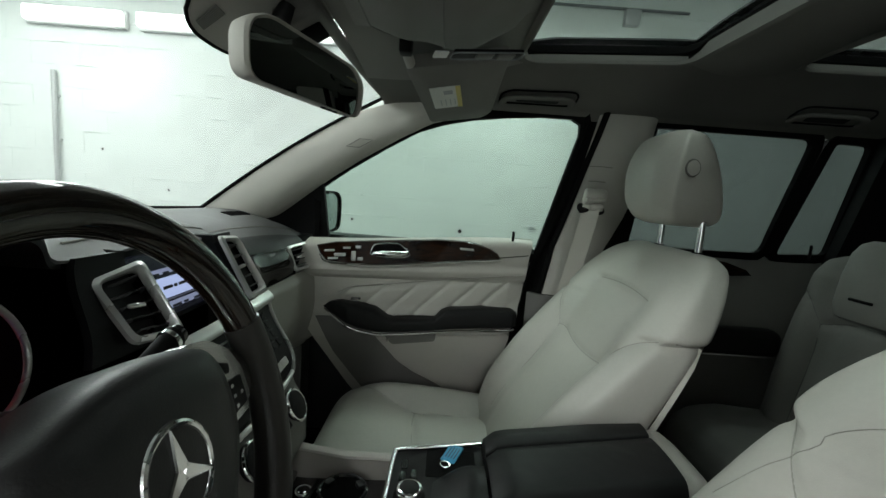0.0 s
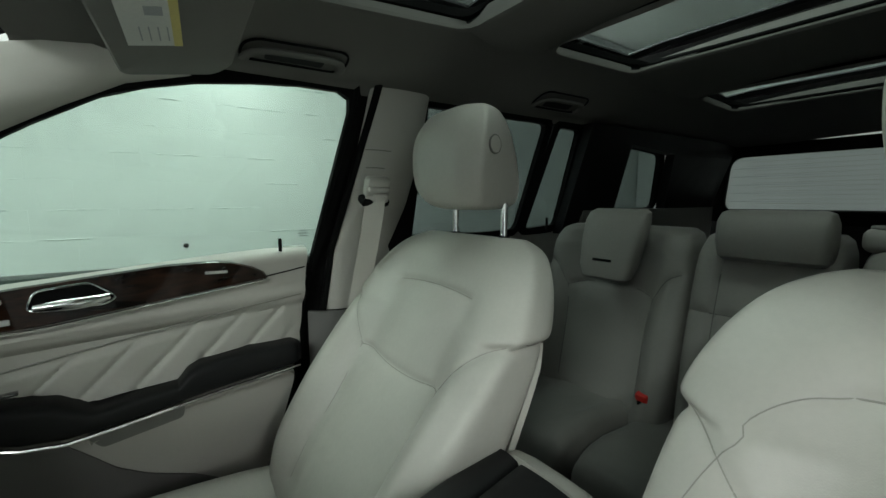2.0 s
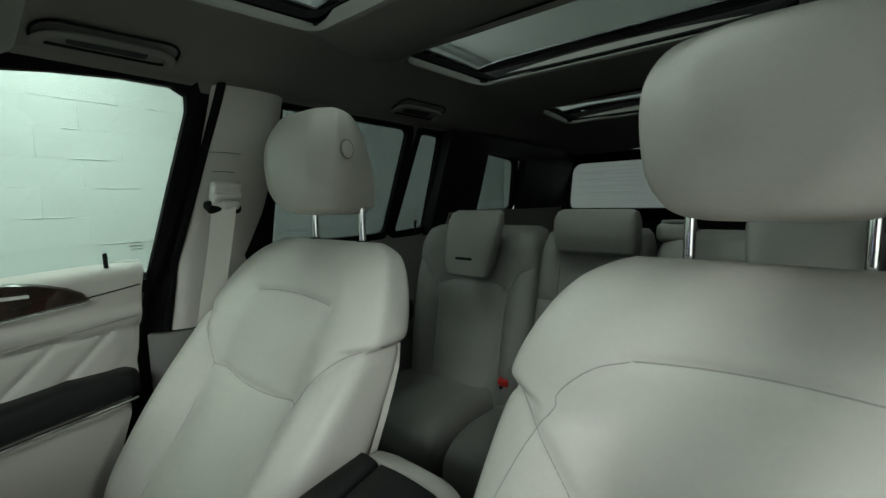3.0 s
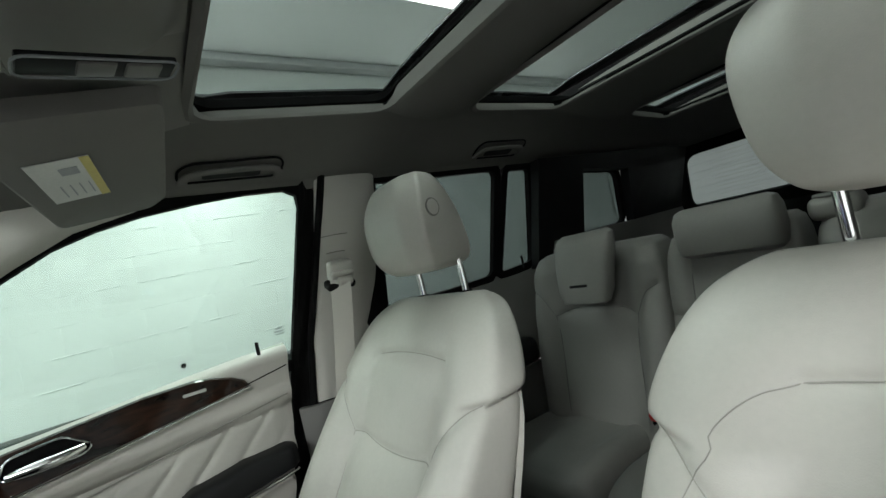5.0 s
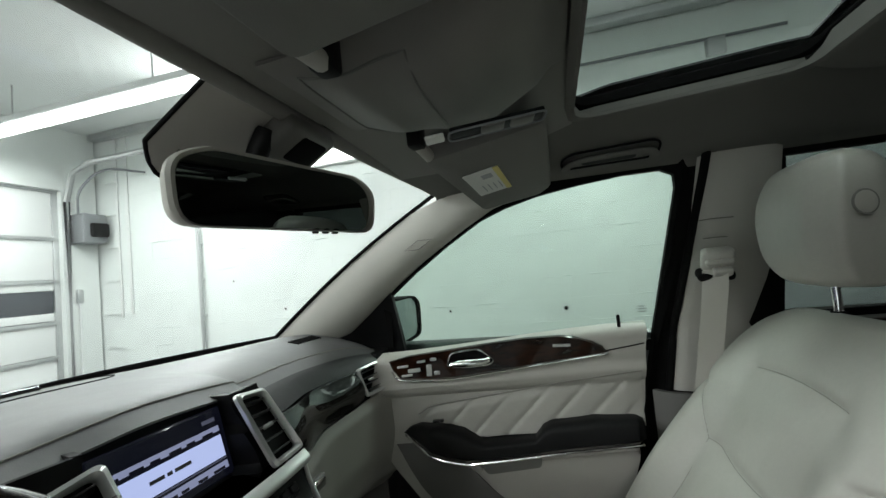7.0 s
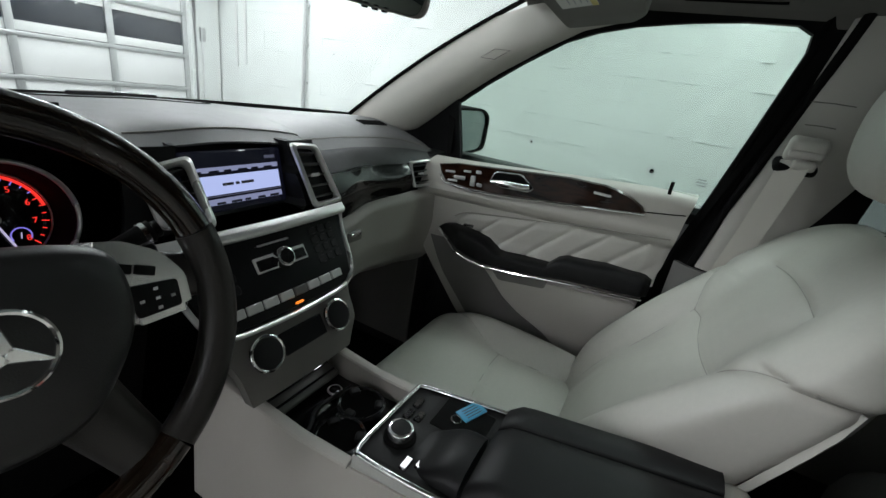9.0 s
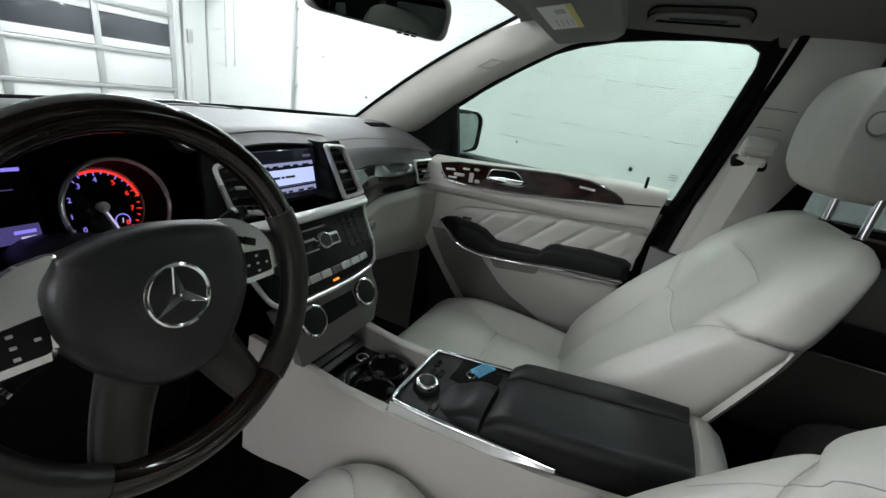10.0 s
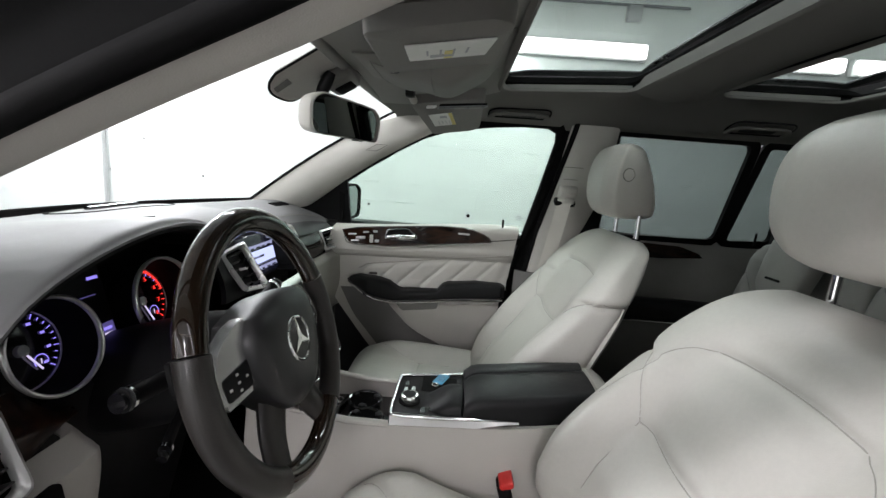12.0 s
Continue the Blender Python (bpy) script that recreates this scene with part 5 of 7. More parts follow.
col = thing("steering_column", "black steering column shroud with stalks", "steering column", (-0.387, 0.12, 1.15))
bm = loft([[WM @ V((0.052 * k * math.cos(a), 0.062 * k * math.sin(a) - 0.008, z)) for a in [2 * math.pi * i / 24 for i in range(24)]] for k, z in ((0.85, -0.035), (1.0, -0.05), (1.12, -0.10), (1.15, -0.20), (1.1, -0.26))])
attach(part("shroud", bm, DASH_DARK), col)
for pts, r in (([(-0.04, 0.0, -0.10), (-0.085, 0.008, -0.10), (-0.130, 0.016, -0.094), (-0.151, 0.019, -0.091)], lambda t: lerp(0.010, 0.0125, t)),
               ([(-0.04, -0.045, -0.125), (-0.08, -0.060, -0.118), (-0.103, -0.071, -0.114)], lambda t: lerp(0.006, 0.008, t)),
               ([(0.05, 0.02, -0.07), (0.09, 0.032, -0.068), (0.135, 0.048, -0.062), (0.150, 0.052, -0.06)], lambda t: lerp(0.007, 0.012, t))):
    bm = tube(curve_points(pts, 5), r, 12, flat=0.8)
    bmesh.ops.transform(bm, matrix=WM, verts=bm.verts)
    stalk = attach(part("stalk", bm, DASH_DARK, None, "black control stalk"), col)
    e, f = V(pts[-1]), V(pts[-2])
    tip = tube([e + (f - e).normalized() * 0.004, e + (e - f).normalized() * 0.007], r(1.0) * 0.80, 14, flat=0.85)
    bmesh.ops.transform(tip, matrix=WM, verts=tip.verts)
    attach(part("stalk_tip", tip, GLOSS_BLACK), stalk)
    band_ = tube([e + (f - e).normalized() * 0.010, e + (f - e).normalized() * 0.005], r(1.0) * 1.05, 14, flat=0.85)
    bmesh.ops.transform(band_, matrix=WM, verts=band_.verts)
    attach(part("stalk_ring", band_, CHROME, None, "chrome ring"), stalk)

# ---- centre console ----
con = thing("centre_console", "light grey centre console with black padded armrest lid", "centre console", (0, -0.25, 0.5))
LEFT = [(0.16, -0.135), (0.08, -0.122), (-0.085, -0.112), (-0.24, -0.102), (-0.35, -0.093), (-0.53, -0.062), (-0.62, -0.035)]
RIGHT = [(0.16, 0.085), (0.08, 0.070), (-0.085, 0.082), (-0.24, 0.104), (-0.35, 0.120), (-0.53, 0.146), (-0.62, 0.135)]
LEVEL = [(0.16, 0.965), (0.10, 0.945), (0.0, 0.928), (-0.085, 0.925), (-0.30, 0.930), (-0.53, 0.940), (-0.62, 0.90)]


def edge_of(keys, y):
    return line(sorted(keys), y)


for s, keys in ((-1, LEFT), (1, RIGHT)):
    def wall(u, v, s=s, keys=keys):
        y = lerp(0.20, -0.60, u)
        z = lerp(edge_of(LEVEL, y), 0.715, v)
        bow = s * (0.006 * smooth01(v * 3) + 0.014 * v)
        return (edge_of(keys, y) + bow, y, z)
    attach(part("side_wall", sheet(wall, 30, 14, 0.012 * s), TRIM, None, "light grey console side"), con)
    rim = [V((edge_of(keys, y) - s * 0.006, y, edge_of(LEVEL, y) + 0.001)) for y in [lerp(0.15, -0.085, i / 14) for i in range(15)]]
    attach(part("top_rim", tube(rim, 0.010, 10, flat=0.6), TRIM), con)


cap_rings = []
for y, top, k in ((-0.528, 0.985, 0.97), (-0.545, 0.996, 0.985), (-0.565, 0.994, 0.97), (-0.585, 0.980, 0.93), (-0.600, 0.955, 0.86), (-0.608, 0.920, 0.76)):
    cx, hw = 0.049, 0.104 * k
    cap_rings.append([(cx + hw * math.copysign(abs(math.cos(a)) ** 0.4, math.cos(a)), y, 0.80 + (top - 0.80) * abs(math.sin(a)) ** 0.35 if math.sin(a) > 0 else 0.80 - 0.08 * abs(math.sin(a)) ** 0.35) for a in [2 * math.pi * i / 40 for i in range(40)]])
attach(part("rear_cap", loft(cap_rings), TRIM, None, "light grey rounded rear cap"), con)
attach(part("rear_face", rbox((0.19, 0.03, 0.24), 0.008, pose(0.049, -0.585, 0.62)), DASH_DARK), con)
attach(part("carpet_base", rbox((0.20, 0.78, 0.20), 0.02, pose(-0.01, -0.19, 0.615)), CARPET, None, "black carpeted base"), con)
# tray and cup holders
attach(part("tray_floor", sheet(lambda u, v: (lerp(edge_of(LEFT, lerp(0.15, -0.085, v)), edge_of(RIGHT, lerp(0.15, -0.085, v)), u), lerp(0.15, -0.085, v), 0.872), 8, 8, 0.01), GLOSS_BLACK, None, "black tray"), con)
attach(part("tray_lid", rbox((0.175, 0.06, 0.012), 0.004, pose(-0.03, 0.105, 0.905, 18)), GREY_PLASTIC, None, "grey ribbed tray lid"), con)
for k in range(3):
    attach(part("lid_rib", rbox((0.165, 0.004, 0.004), 0.001, pose(-0.03, 0.085 + k * 0.018, 0.908 + k * 0.006, 18), 1), GLOSS_BLACK), con)
attach(part("socket_cap", cyl(0.011, 0.01, pose(0.022, 0.055, 0.885), 20, 0.002), GLOSS_BLACK), con)
attach(part("socket_ring", ring(0.012, 0.0018, pose(0.022, 0.055, 0.893), 24, 6), SATIN), con)
for cx, cy in ((0.012, -0.012), (-0.062, -0.030)):
    c = attach(part("cup_holder", cyl(0.037, 0.03, pose(cx, cy, 0.874), 36), MATT_BLACK, None, "round black cup holder"), con)
    attach(part("cup_rim", ring(0.0375, 0.004, pose(cx, cy, 0.906), 40, 8), GLOSS_BLACK), c)
    attach(part("cup_well", cyl(0.033, 0.001, pose(cx, cy, 0.9045), 36), CARPET), c)
    for k in range(3):
        a = radians(60 + 120 * k)
        attach(part("cup_tab", rbox((0.014, 0.018, 0.012), 0.004, pose(cx + 0.03 * math.cos(a), cy + 0.03 * math.sin(a), 0.906, 0, 0, math.degrees(a))), DASH_DARK), c)
attach(part("tray_divider", tube(curve_points([(-0.115, 0.02, 0.885), (-0.07, 0.025, 0.895), (-0.03, 0.045, 0.895), (0.05, 0.04, 0.89)], 6), 0.004, 8), DASH_DARK), con)
# front control plate with silver edging
CP = [(-0.100, -0.086), (0.070, -0.088), (0.098, -0.232), (0.104, -0.265), (-0.088, -0.265)]
pl_o = rounded(CP, 0.012, 4)
attach(part("control_plate", prism(pl_o, 0.030, pose(0, 0, 0.914), 0.003, 2), DASH_DARK, None, "black control plate"), con)
edge = [(-0.080, -0.36, 0.938), (-0.092, -0.26, 0.944), (-0.1, -0.18, 0.9455), (-0.102, -0.105, 0.946), (-0.092, -0.088, 0.946), (-0.02, -0.087, 0.947), (0.055, -0.089, 0.947), (0.071, -0.097, 0.947), (0.085, -0.16, 0.947), (0.102, -0.25, 0.949)]
attach(part("silver_edge", tube(curve_points(edge, 6), 0.0042, 10), CHROME, None, "bright silver edging"), con)


def skirt(u, v):
    y = lerp(-0.088, -0.36, u)
    return (line([(-0.36, -0.084), (-0.26, -0.096), (-0.088, -0.106)], y) - 0.004 * v, y, lerp(0.944, 0.944 - lerp(0.034, 0.003, smooth01((u - 0.25) / 0.75)), v))


attach(part("silver_skirt", sheet(skirt, 16, 4, -0.006), SATIN, None, "satin silver side strip"), con)
km = pose(-0.041, -0.122, 0.944)
kn = attach(part("rotary_knob", cyl(0.0195, 0.018, km, 36, 0.003), CHROME, None, "chrome rotary knob with dark cap"), con)
attach(part("knob_cap", cyl(0.0150, 0.0190, km, 32, 0.001), DASH_DARK), kn)
attach(part("knob_base", cyl(0.024, 0.003, km, 32), MATT_BLACK), kn)
for x, y in ((0.005, -0.108), (0.035, -0.108), (-0.075, -0.155), (-0.062, -0.172), (0.01, -0.125)):
    attach(part("plate_key", rbox((0.024, 0.012, 0.005), 0.002, pose(x, y, 0.9445), 1), GLOSS_BLACK), con)
attach(part("phone_tray", rbox((0.075, 0.085, 0.006), 0.003, pose(0.045, -0.185, 0.9425)), MATT_BLACK, None, "open dark storage tray"), con)
palm = []
for t in range(9):
    v = t / 8
    y = lerp(-0.155, -0.236, v)
    h = 0.945 + 0.030 * smooth01(v * 1.3)
    w0, w1 = -0.085, 0.022
    palm.append([(lerp(w0, w1, 0.5 + 0.5 * math.cos(a) * (0.8 + 0.2 * smooth01(v * 2))), y, max(0.93, 0.93 + (h - 0.93) * max(0, math.sin(a)) ** 0.35)) for a in [math.pi * i / 14 for i in range(15)]])
attach(part("palm_rest", loft(palm), LEATHER_DARK, None, "black padded palm rest"), con)
# armrest lid, two halves


def lid_half(a, b, ra, rb):
    """One half of the lid across a..b of its width; ra and rb round its two long edges."""
    rr = []
    for t in range(17):
        v = t / 16
        y = lerp(-0.242, -0.532, v)
        x0 = line([(-0.53, -0.046), (-0.24, -0.088)], y)
        x1 = line([(-0.53, 0.146), (-0.24, 0.104)], y)
        zt = lerp(0.983, 1.000, v) - 0.016 * max(0.0, 1 - v / 0.10) ** 2
        lo, hi = lerp(x0, x1, a), lerp(x0, x1, b)
        rg = [(lo, y, 0.928)]
        for k in range(9):
            an = math.pi / 2 * k / 8
            rg.append((lo + ra * (1 - math.cos(an)), y, zt - ra * (1 - math.sin(an)) - 0.004 * (1 - k / 8)))
        for k in range(1, 6):
            q = k / 6
            rg.append((lerp(lo + ra, hi - rb, q), y, zt + 0.003 * math.sin(math.pi * q)))
        for k in range(9):
            an = math.pi / 2 * k / 8
            rg.append((hi - rb * (1 - math.sin(an)), y, zt - rb * (1 - math.cos(an)) - 0.004 * k / 8))
        rg.append((hi, y, 0.928))
        rr.append(rg)
    return attach(part("armrest_lid", loft(rr), LEATHER_DARK, None, "black leather armrest half"), con)


lid_half(0.0, 0.655, 0.020, 0.004)
lid_half(0.662, 1.0, 0.004, 0.020)
tag = thing("key_tag", "blue plastic key tag lying in the console tray", "key tag", (0.05, -0.18, 0.946))
attach(part("tag", rbox((0.046, 0.026, 0.003), 0.0012, pose(0.068, -0.188, 0.9475, 0, -3, -24)), BLUE_TAG), tag)
attach(part("split_ring", ring(0.008, 0.0010, pose(0.038, -0.175, 0.9475, 4, 0, 0), 24, 6), CHROME), tag)
for k in range(4):
    attach(part("writing_bar", rbox((0.030, 0.0014, 0.0006), 0, pose(0.068, -0.188, 0.9475, 0, -3, -24) @ Matrix.Translation((0, -0.008 + k * 0.005, 0.0017))), INK), tag)

# ---- seats ----
def soft_ring(x0, w, yf, yb, z, bolster, n=48, p=0.42, groove=None):
    """A level ring of a backrest: front side towards +y with raised bolsters."""
    out = []
    for i in range(n):
        a = 2 * math.pi * i / n
        c, s = math.cos(a), math.sin(a)
        u = math.copysign(abs(c) ** p, c)
        d = abs(s) ** p
        if s >= 0:
            mid = (yf + yb) / 2
            b = bolster * smooth01((abs(u) - 0.42) / 0.40)
            y = mid + (yf - bolster + b - mid) * d
            if groove:
                y -= groove(u, z)
        else:
            mid = (yf + yb) / 2
            y = mid + (yb - mid) * d
        out.append((x0 + w * u, y, z))
    return out


B_FRONT = fine([(0.74, -0.262), (0.80, -0.276), (0.86, -0.294), (0.92, -0.330), (1.00, -0.388), (1.08, -0.455), (1.14, -0.505), (1.20, -0.556), (1.25, -0.600), (1.28, -0.632), (1.298, -0.660), (1.306, -0.680)])
B_BACK = fine([(0.74, -0.50), (0.80, -0.52), (0.986, -0.586), (1.148, -0.650), (1.25, -0.690), (1.287, -0.705), (1.306, -0.700)])
B_WIDE = fine([(0.74, 0.225), (0.82, 0.250), (0.95, 0.270), (1.06, 0.280), (1.132, 0.279), (1.150, 0.271), (1.166, 0.287), (1.21, 0.274), (1.25, 0.252), (1.28, 0.224), (1.298, 0.19), (1.308, 0.155)])
B_BOL = fine([(0.74, 0.03), (0.9, 0.066), (1.05, 0.064), (1.15, 0.035), (1.24, 0.012), (1.30, 0.0)])
# seams as (u, z) lines on the backrest's front
BACK_SEAMS = [
    [(-0.55, 1.055), (-0.25, 1.045), (0.0, 1.042), (0.25, 1.045), (0.55, 1.055)],
    [(0.55, 1.055), (0.70, 1.105), (0.85, 1.14), (0.96, 1.155)],
    [(-0.55, 1.055), (-0.70, 1.105), (-0.85, 1.14), (-0.96, 1.155)],
    [(0.55, 1.055), (0.53, 0.95), (0.58, 0.80)],
    [(-0.55, 1.055), (-0.53, 0.95), (-0.58, 0.80)],
    [(-0.48, 1.200), (-0.24, 1.206), (0.0, 1.208), (0.24, 1.206), (0.48, 1.200)],
]
# stitching that runs on over the shoulders without a fold
STITCHES = [[(s * u, z) for u, z in ((0.48, 1.200), (0.60, 1.192), (0.70, 1.168), (0.79, 1.125), (0.87, 1.06))] for s in (-1, 1)]


def front_y(u, z, shift=0.0):
    yf, yb, bo = line(B_FRONT, z) + shift, line(B_BACK, z), line(B_BOL, z)
    mid = (yf + yb) / 2
    s = (1 - min(1, abs(u)) ** (2 / 0.42)) ** 0.5
    return mid + (yf - bo + bo * smooth01((abs(u) - 0.42) / 0.40) - mid) * s ** 0.42


def seam_gap(lines, w_at):
    segs = [(a, b) for ln_ in lines for a, b in zip(ln_, ln_[1:])]

    def g(u, z):
        best = 1.0
        w = w_at(z)
        for (u0, z0), (u1, z1) in segs:
            ax, ay, bx, by = u0 * w, z0, u1 * w, z1
            px, py = u * w, z
            dx, dy = bx - ax, by - ay
            t = max(0, min(1, ((px - ax) * dx + (py - ay) * dy) / (dx * dx + dy * dy)))
            best = min(best, math.hypot(px - ax - t * dx, py - ay - t * dy))
        return 0.0050 * math.exp(-(best / 0.034) ** 2) + 0.0055 * math.exp(-(best / 0.010) ** 2) + 0.0018 * math.exp(-(best / 0.004) ** 2)
    return g


def headrest(parent, x0, y0, z0, mat=None):
    """A wedge: a broad soft front face, creased sides and a back that slopes forward to the top."""
    # height, half width in front and behind, front, rear
    Z = [(-0.108, 0.066, 0.060, 0.006, -0.070), (-0.102, 0.086, 0.078, 0.026, -0.088), (-0.088, 0.103, 0.090, 0.044, -0.097), (-0.055, 0.119, 0.098, 0.060, -0.093), (0.0, 0.127, 0.103, 0.066, -0.075), (0.045, 0.126, 0.102, 0.062, -0.056), (0.076, 0.112, 0.093, 0.052, -0.042), (0.092, 0.092, 0.078, 0.040, -0.033), (0.102, 0.058, 0.050, 0.018, -0.022)]
    rings = []
    P = [curve_points([(row[0], row[c], row[c + 1]) for row in Z], 4) for c in (1, 3)]
    for a, b in zip(*P):
        z, wf, wb, f, r = a.x, a.y, a.z, b.y, b.z
        o = [(-wf, f - 0.020), (-wf * 0.55, f + 0.001), (0.0, f + 0.003), (wf * 0.55, f + 0.001), (wf, f - 0.020), (wb, r + 0.016), (wb * 0.72, r), (-wb * 0.72, r), (-wb, r + 0.016)]
        rings.append([(x0 + x, y0 - 0.06 * z + y, z0 + z) for x, y in rounded(o, 0.009, 4)])
    h = attach(part("headrest", loft(rings), mat or LEATHER, None, "light grey leather headrest"), parent)
    for s in (-1, 1):
        attach(part("post", tube([(x0 + s * 0.083, y0 - 0.046, z0 - 0.19), (x0 + s * 0.083, y0 - 0.046, z0 - 0.07)], 0.0070, 14), CHROME, None, "chrome headrest post"), h)
        attach(part("post_guide", cyl(0.013, 0.014, pose(x0 + s * 0.083, y0 - 0.046, z0 - 0.176), 20, 0.003), MATT_BLACK), h)
    side = V((0.024, 0.110, 0.0)).normalized()
    bm_ = axes((x0 - 0.1185, y0 + 0.016, z0 + 0.014), (side.x, -side.y, 0), (0, 0, 1))
    attach(part("release_button", cyl(0.0175, 0.006, bm_, 28, 0.002), TRIM, None, "round release button"), h)
    attach(part("button_ring", ring(0.0165, 0.0018, bm_ @ Matrix.Translation((0, 0, 0.0045)), 28, 6), GREY_PLASTIC), h)
    return h


def front_seat(x0, stretch, wide=1.0, back=((0.7, 0.0),), lift=((0.0, 0.0),), recline=0.0, head=(0.0, 0.0, 0.0)):
    def ext(y):
        return y + stretch * smooth01((y + 0.25) / 0.35)

    seat = thing("front_seat", "light grey leather front seat with stitched panels", "car seat", (x0, -0.2, 0.5), group="front seats")
    g = seam_gap(BACK_SEAMS, lambda z: line(B_WIDE, z))
    zs = [0.74 + (1.306 - 0.74) * (1 - (1 - i / 140) ** 1.25) for i in range(141)]
    rings = [soft_ring(x0, line(B_WIDE, z) * lerp(wide, min(1, wide + 0.02), smooth01((z - 1.1) / 0.2)), line(B_FRONT, z) + line(back, z), line(B_BACK, z), z, line(B_BOL, z), 200, 0.42, g) for z in zs]
    bk = attach(part("backrest", loft(rings), LEATHER, None, "light grey leather backrest"), seat)
    for sl in BACK_SEAMS:
        pts = [V((x0 + line(B_WIDE, q.y) * q.x, front_y(q.x, q.y) - 0.0052, q.y)) for q in [V((a, b, 0)) for a, b in sl] for _ in (0,)]
        pts = curve_points(pts, 6)
        pts = [V((x0 + (p.x - x0) * lerp(wide, min(1, wide + 0.02), smooth01((p.z - 1.1) / 0.2)), front_y((p.x - x0) / line(B_WIDE, p.z), p.z, line(back, p.z)) - 0.0118, p.z)) for p in pts]
        attach(part("seam", tube(pts, 0.0010, 6), SEAM), bk)
    for sl in STITCHES if wide < 1 else ():
        pts = curve_points([(a, b, 0) for a, b in sl], 5)
        pts = [V((x0 + p.x * line(B_WIDE, p.y) * lerp(wide, min(1, wide + 0.02), smooth01((p.y - 1.1) / 0.2)), front_y(p.x, p.y, line(back, p.y)) - g(p.x, p.y) + 0.0002, p.y)) for p in pts]
        attach(part("stitching", tube(pts, 0.0007, 6), SEAM), bk)
    # side seam and the hard back shell's edge
    for s in (-1, 1):
        w = 0.288
        pts = []
        for y, z in ((-0.572, 1.160), (-0.60, 1.154), (-0.630, 1.155)):
            yf, yb = line(B_FRONT, z), line(B_BACK, z)
            d = min(0.97, abs(y - (yf + yb) / 2) / ((yf - yb) / 2))
            pts.append(V((x0 + s * (line(B_WIDE, z) * lerp(wide, min(1, wide + 0.02), 0.2) * (1 - d ** (2 / 0.42)) ** 0.21 - 0.0004), y, z)))
        attach(part("seam", tube(curve_points(pts, 5), 0.0022, 6), SEAM), bk)

    def shell(u, v):
        z = lerp(0.74, 1.15, v)
        uu = lerp(-0.97, 0.97, u)
        y = line(B_BACK, z) - 0.012 + 0.05 * abs(uu) ** 6
        return (x0 + line(B_WIDE, z) * uu, y, z)
    attach(part("back_shell", sheet(shell, 24, 12, -0.01), TRIM, None, "light grey hard back shell"), seat)
    # cushion
    C_WIDE = fine([(-0.46, 0.235), (-0.30, 0.262), (-0.10, 0.268), (0.02, 0.258), (0.08, 0.238), (0.112, 0.200), (0.126, 0.15)])
    C_TOP = fine([(-0.46, 0.745), (-0.30, 0.760), (-0.15, 0.775), (0.0, 0.790), (0.06, 0.788), (0.095, 0.770), (0.115, 0.742), (0.126, 0.71)])
    C_BOT = [(-0.46, 0.60), (0.05, 0.60), (0.126, 0.64)]
    C_BOL = fine([(-0.46, 0.02), (-0.30, 0.042), (-0.05, 0.034), (0.05, 0.015), (0.126, 0.0)])
    C_SEAMS = [[(-0.58, -0.40), (-0.52, -0.22), (-0.50, -0.125), (-0.60, -0.045), (-0.80, 0.03), (-0.90, 0.07)], [(0.58, -0.40), (0.50, -0.20), (0.45, -0.11), (0.58, -0.045), (0.80, 0.03), (0.90, 0.07)], [(-0.50, -0.125), (-0.2, -0.115), (0.2, -0.108), (0.45, -0.11)]]
    gc = seam_gap(C_SEAMS, lambda y: line(C_WIDE, y))

    def top_of(u, y):
        zt, zb, bo = line(C_TOP, y), line(C_BOT, y), line(C_BOL, y)
        mid = (zt + zb) / 2
        s = (1 - min(1, abs(u)) ** (2 / 0.40)) ** 0.5
        return mid + (zt + bo * smooth01((abs(u) - 0.45) / 0.35) - mid) * s ** 0.40
    rings = []
    ys = [-0.46 + 0.586 * (1 - (1 - i / 120) ** 1.3) for i in range(121)]
    for y in ys:
        w, zt, zb, bo = line(C_WIDE, y), line(C_TOP, y), line(C_BOT, y), line(C_BOL, y)
        rg = []
        for i in range(180):
            a = 2 * math.pi * i / 180
            c, s = math.cos(a), math.sin(a)
            u = math.copysign(abs(c) ** 0.40, c)
            d = abs(s) ** 0.40
            mid = (zt + zb) / 2
            z = mid + ((zt + bo * smooth01((abs(u) - 0.45) / 0.35) - mid) * d - gc(u, y) if s >= 0 else (zb - mid) * d)
            rg.append((x0 + w * wide * u, ext(y), z + line(lift, y)))
        rings.append(rg)
    cu = attach(part("cushion", loft(rings), LEATHER, None, "light grey leather seat cushion"), seat)
    for sl in C_SEAMS:
        pts = curve_points([(x0 + a * line(C_WIDE, b), b, 0) for a, b in sl], 6)
        pts = [V((x0 + (p.x - x0) * wide, ext(p.y), top_of((p.x - x0) / line(C_WIDE, p.y), p.y) - 0.0118 + line(lift, p.y))) for p in pts]
        attach(part("seam", tube(pts, 0.0010, 6, up=(0, 0, 1)), SEAM), cu)
    attach(part("seat_base", rbox((0.44, 0.46, 0.14), 0.03, pose(x0, -0.18, 0.55)), DASH_DARK, None, "black seat base"), seat)
    if recline:
        for o in seat.children:
            if o.name.startswith(("backrest", "back_shell")):
                for q in (o, *o.children):
                    for vert in q.data.vertices:
                        vert.co.y -= recline * smooth01((vert.co.z - 0.92) / 0.36)
    headrest(seat, x0 - 0.008 + head[0], -0.657 + head[1], 1.470 + head[2])
    return seat


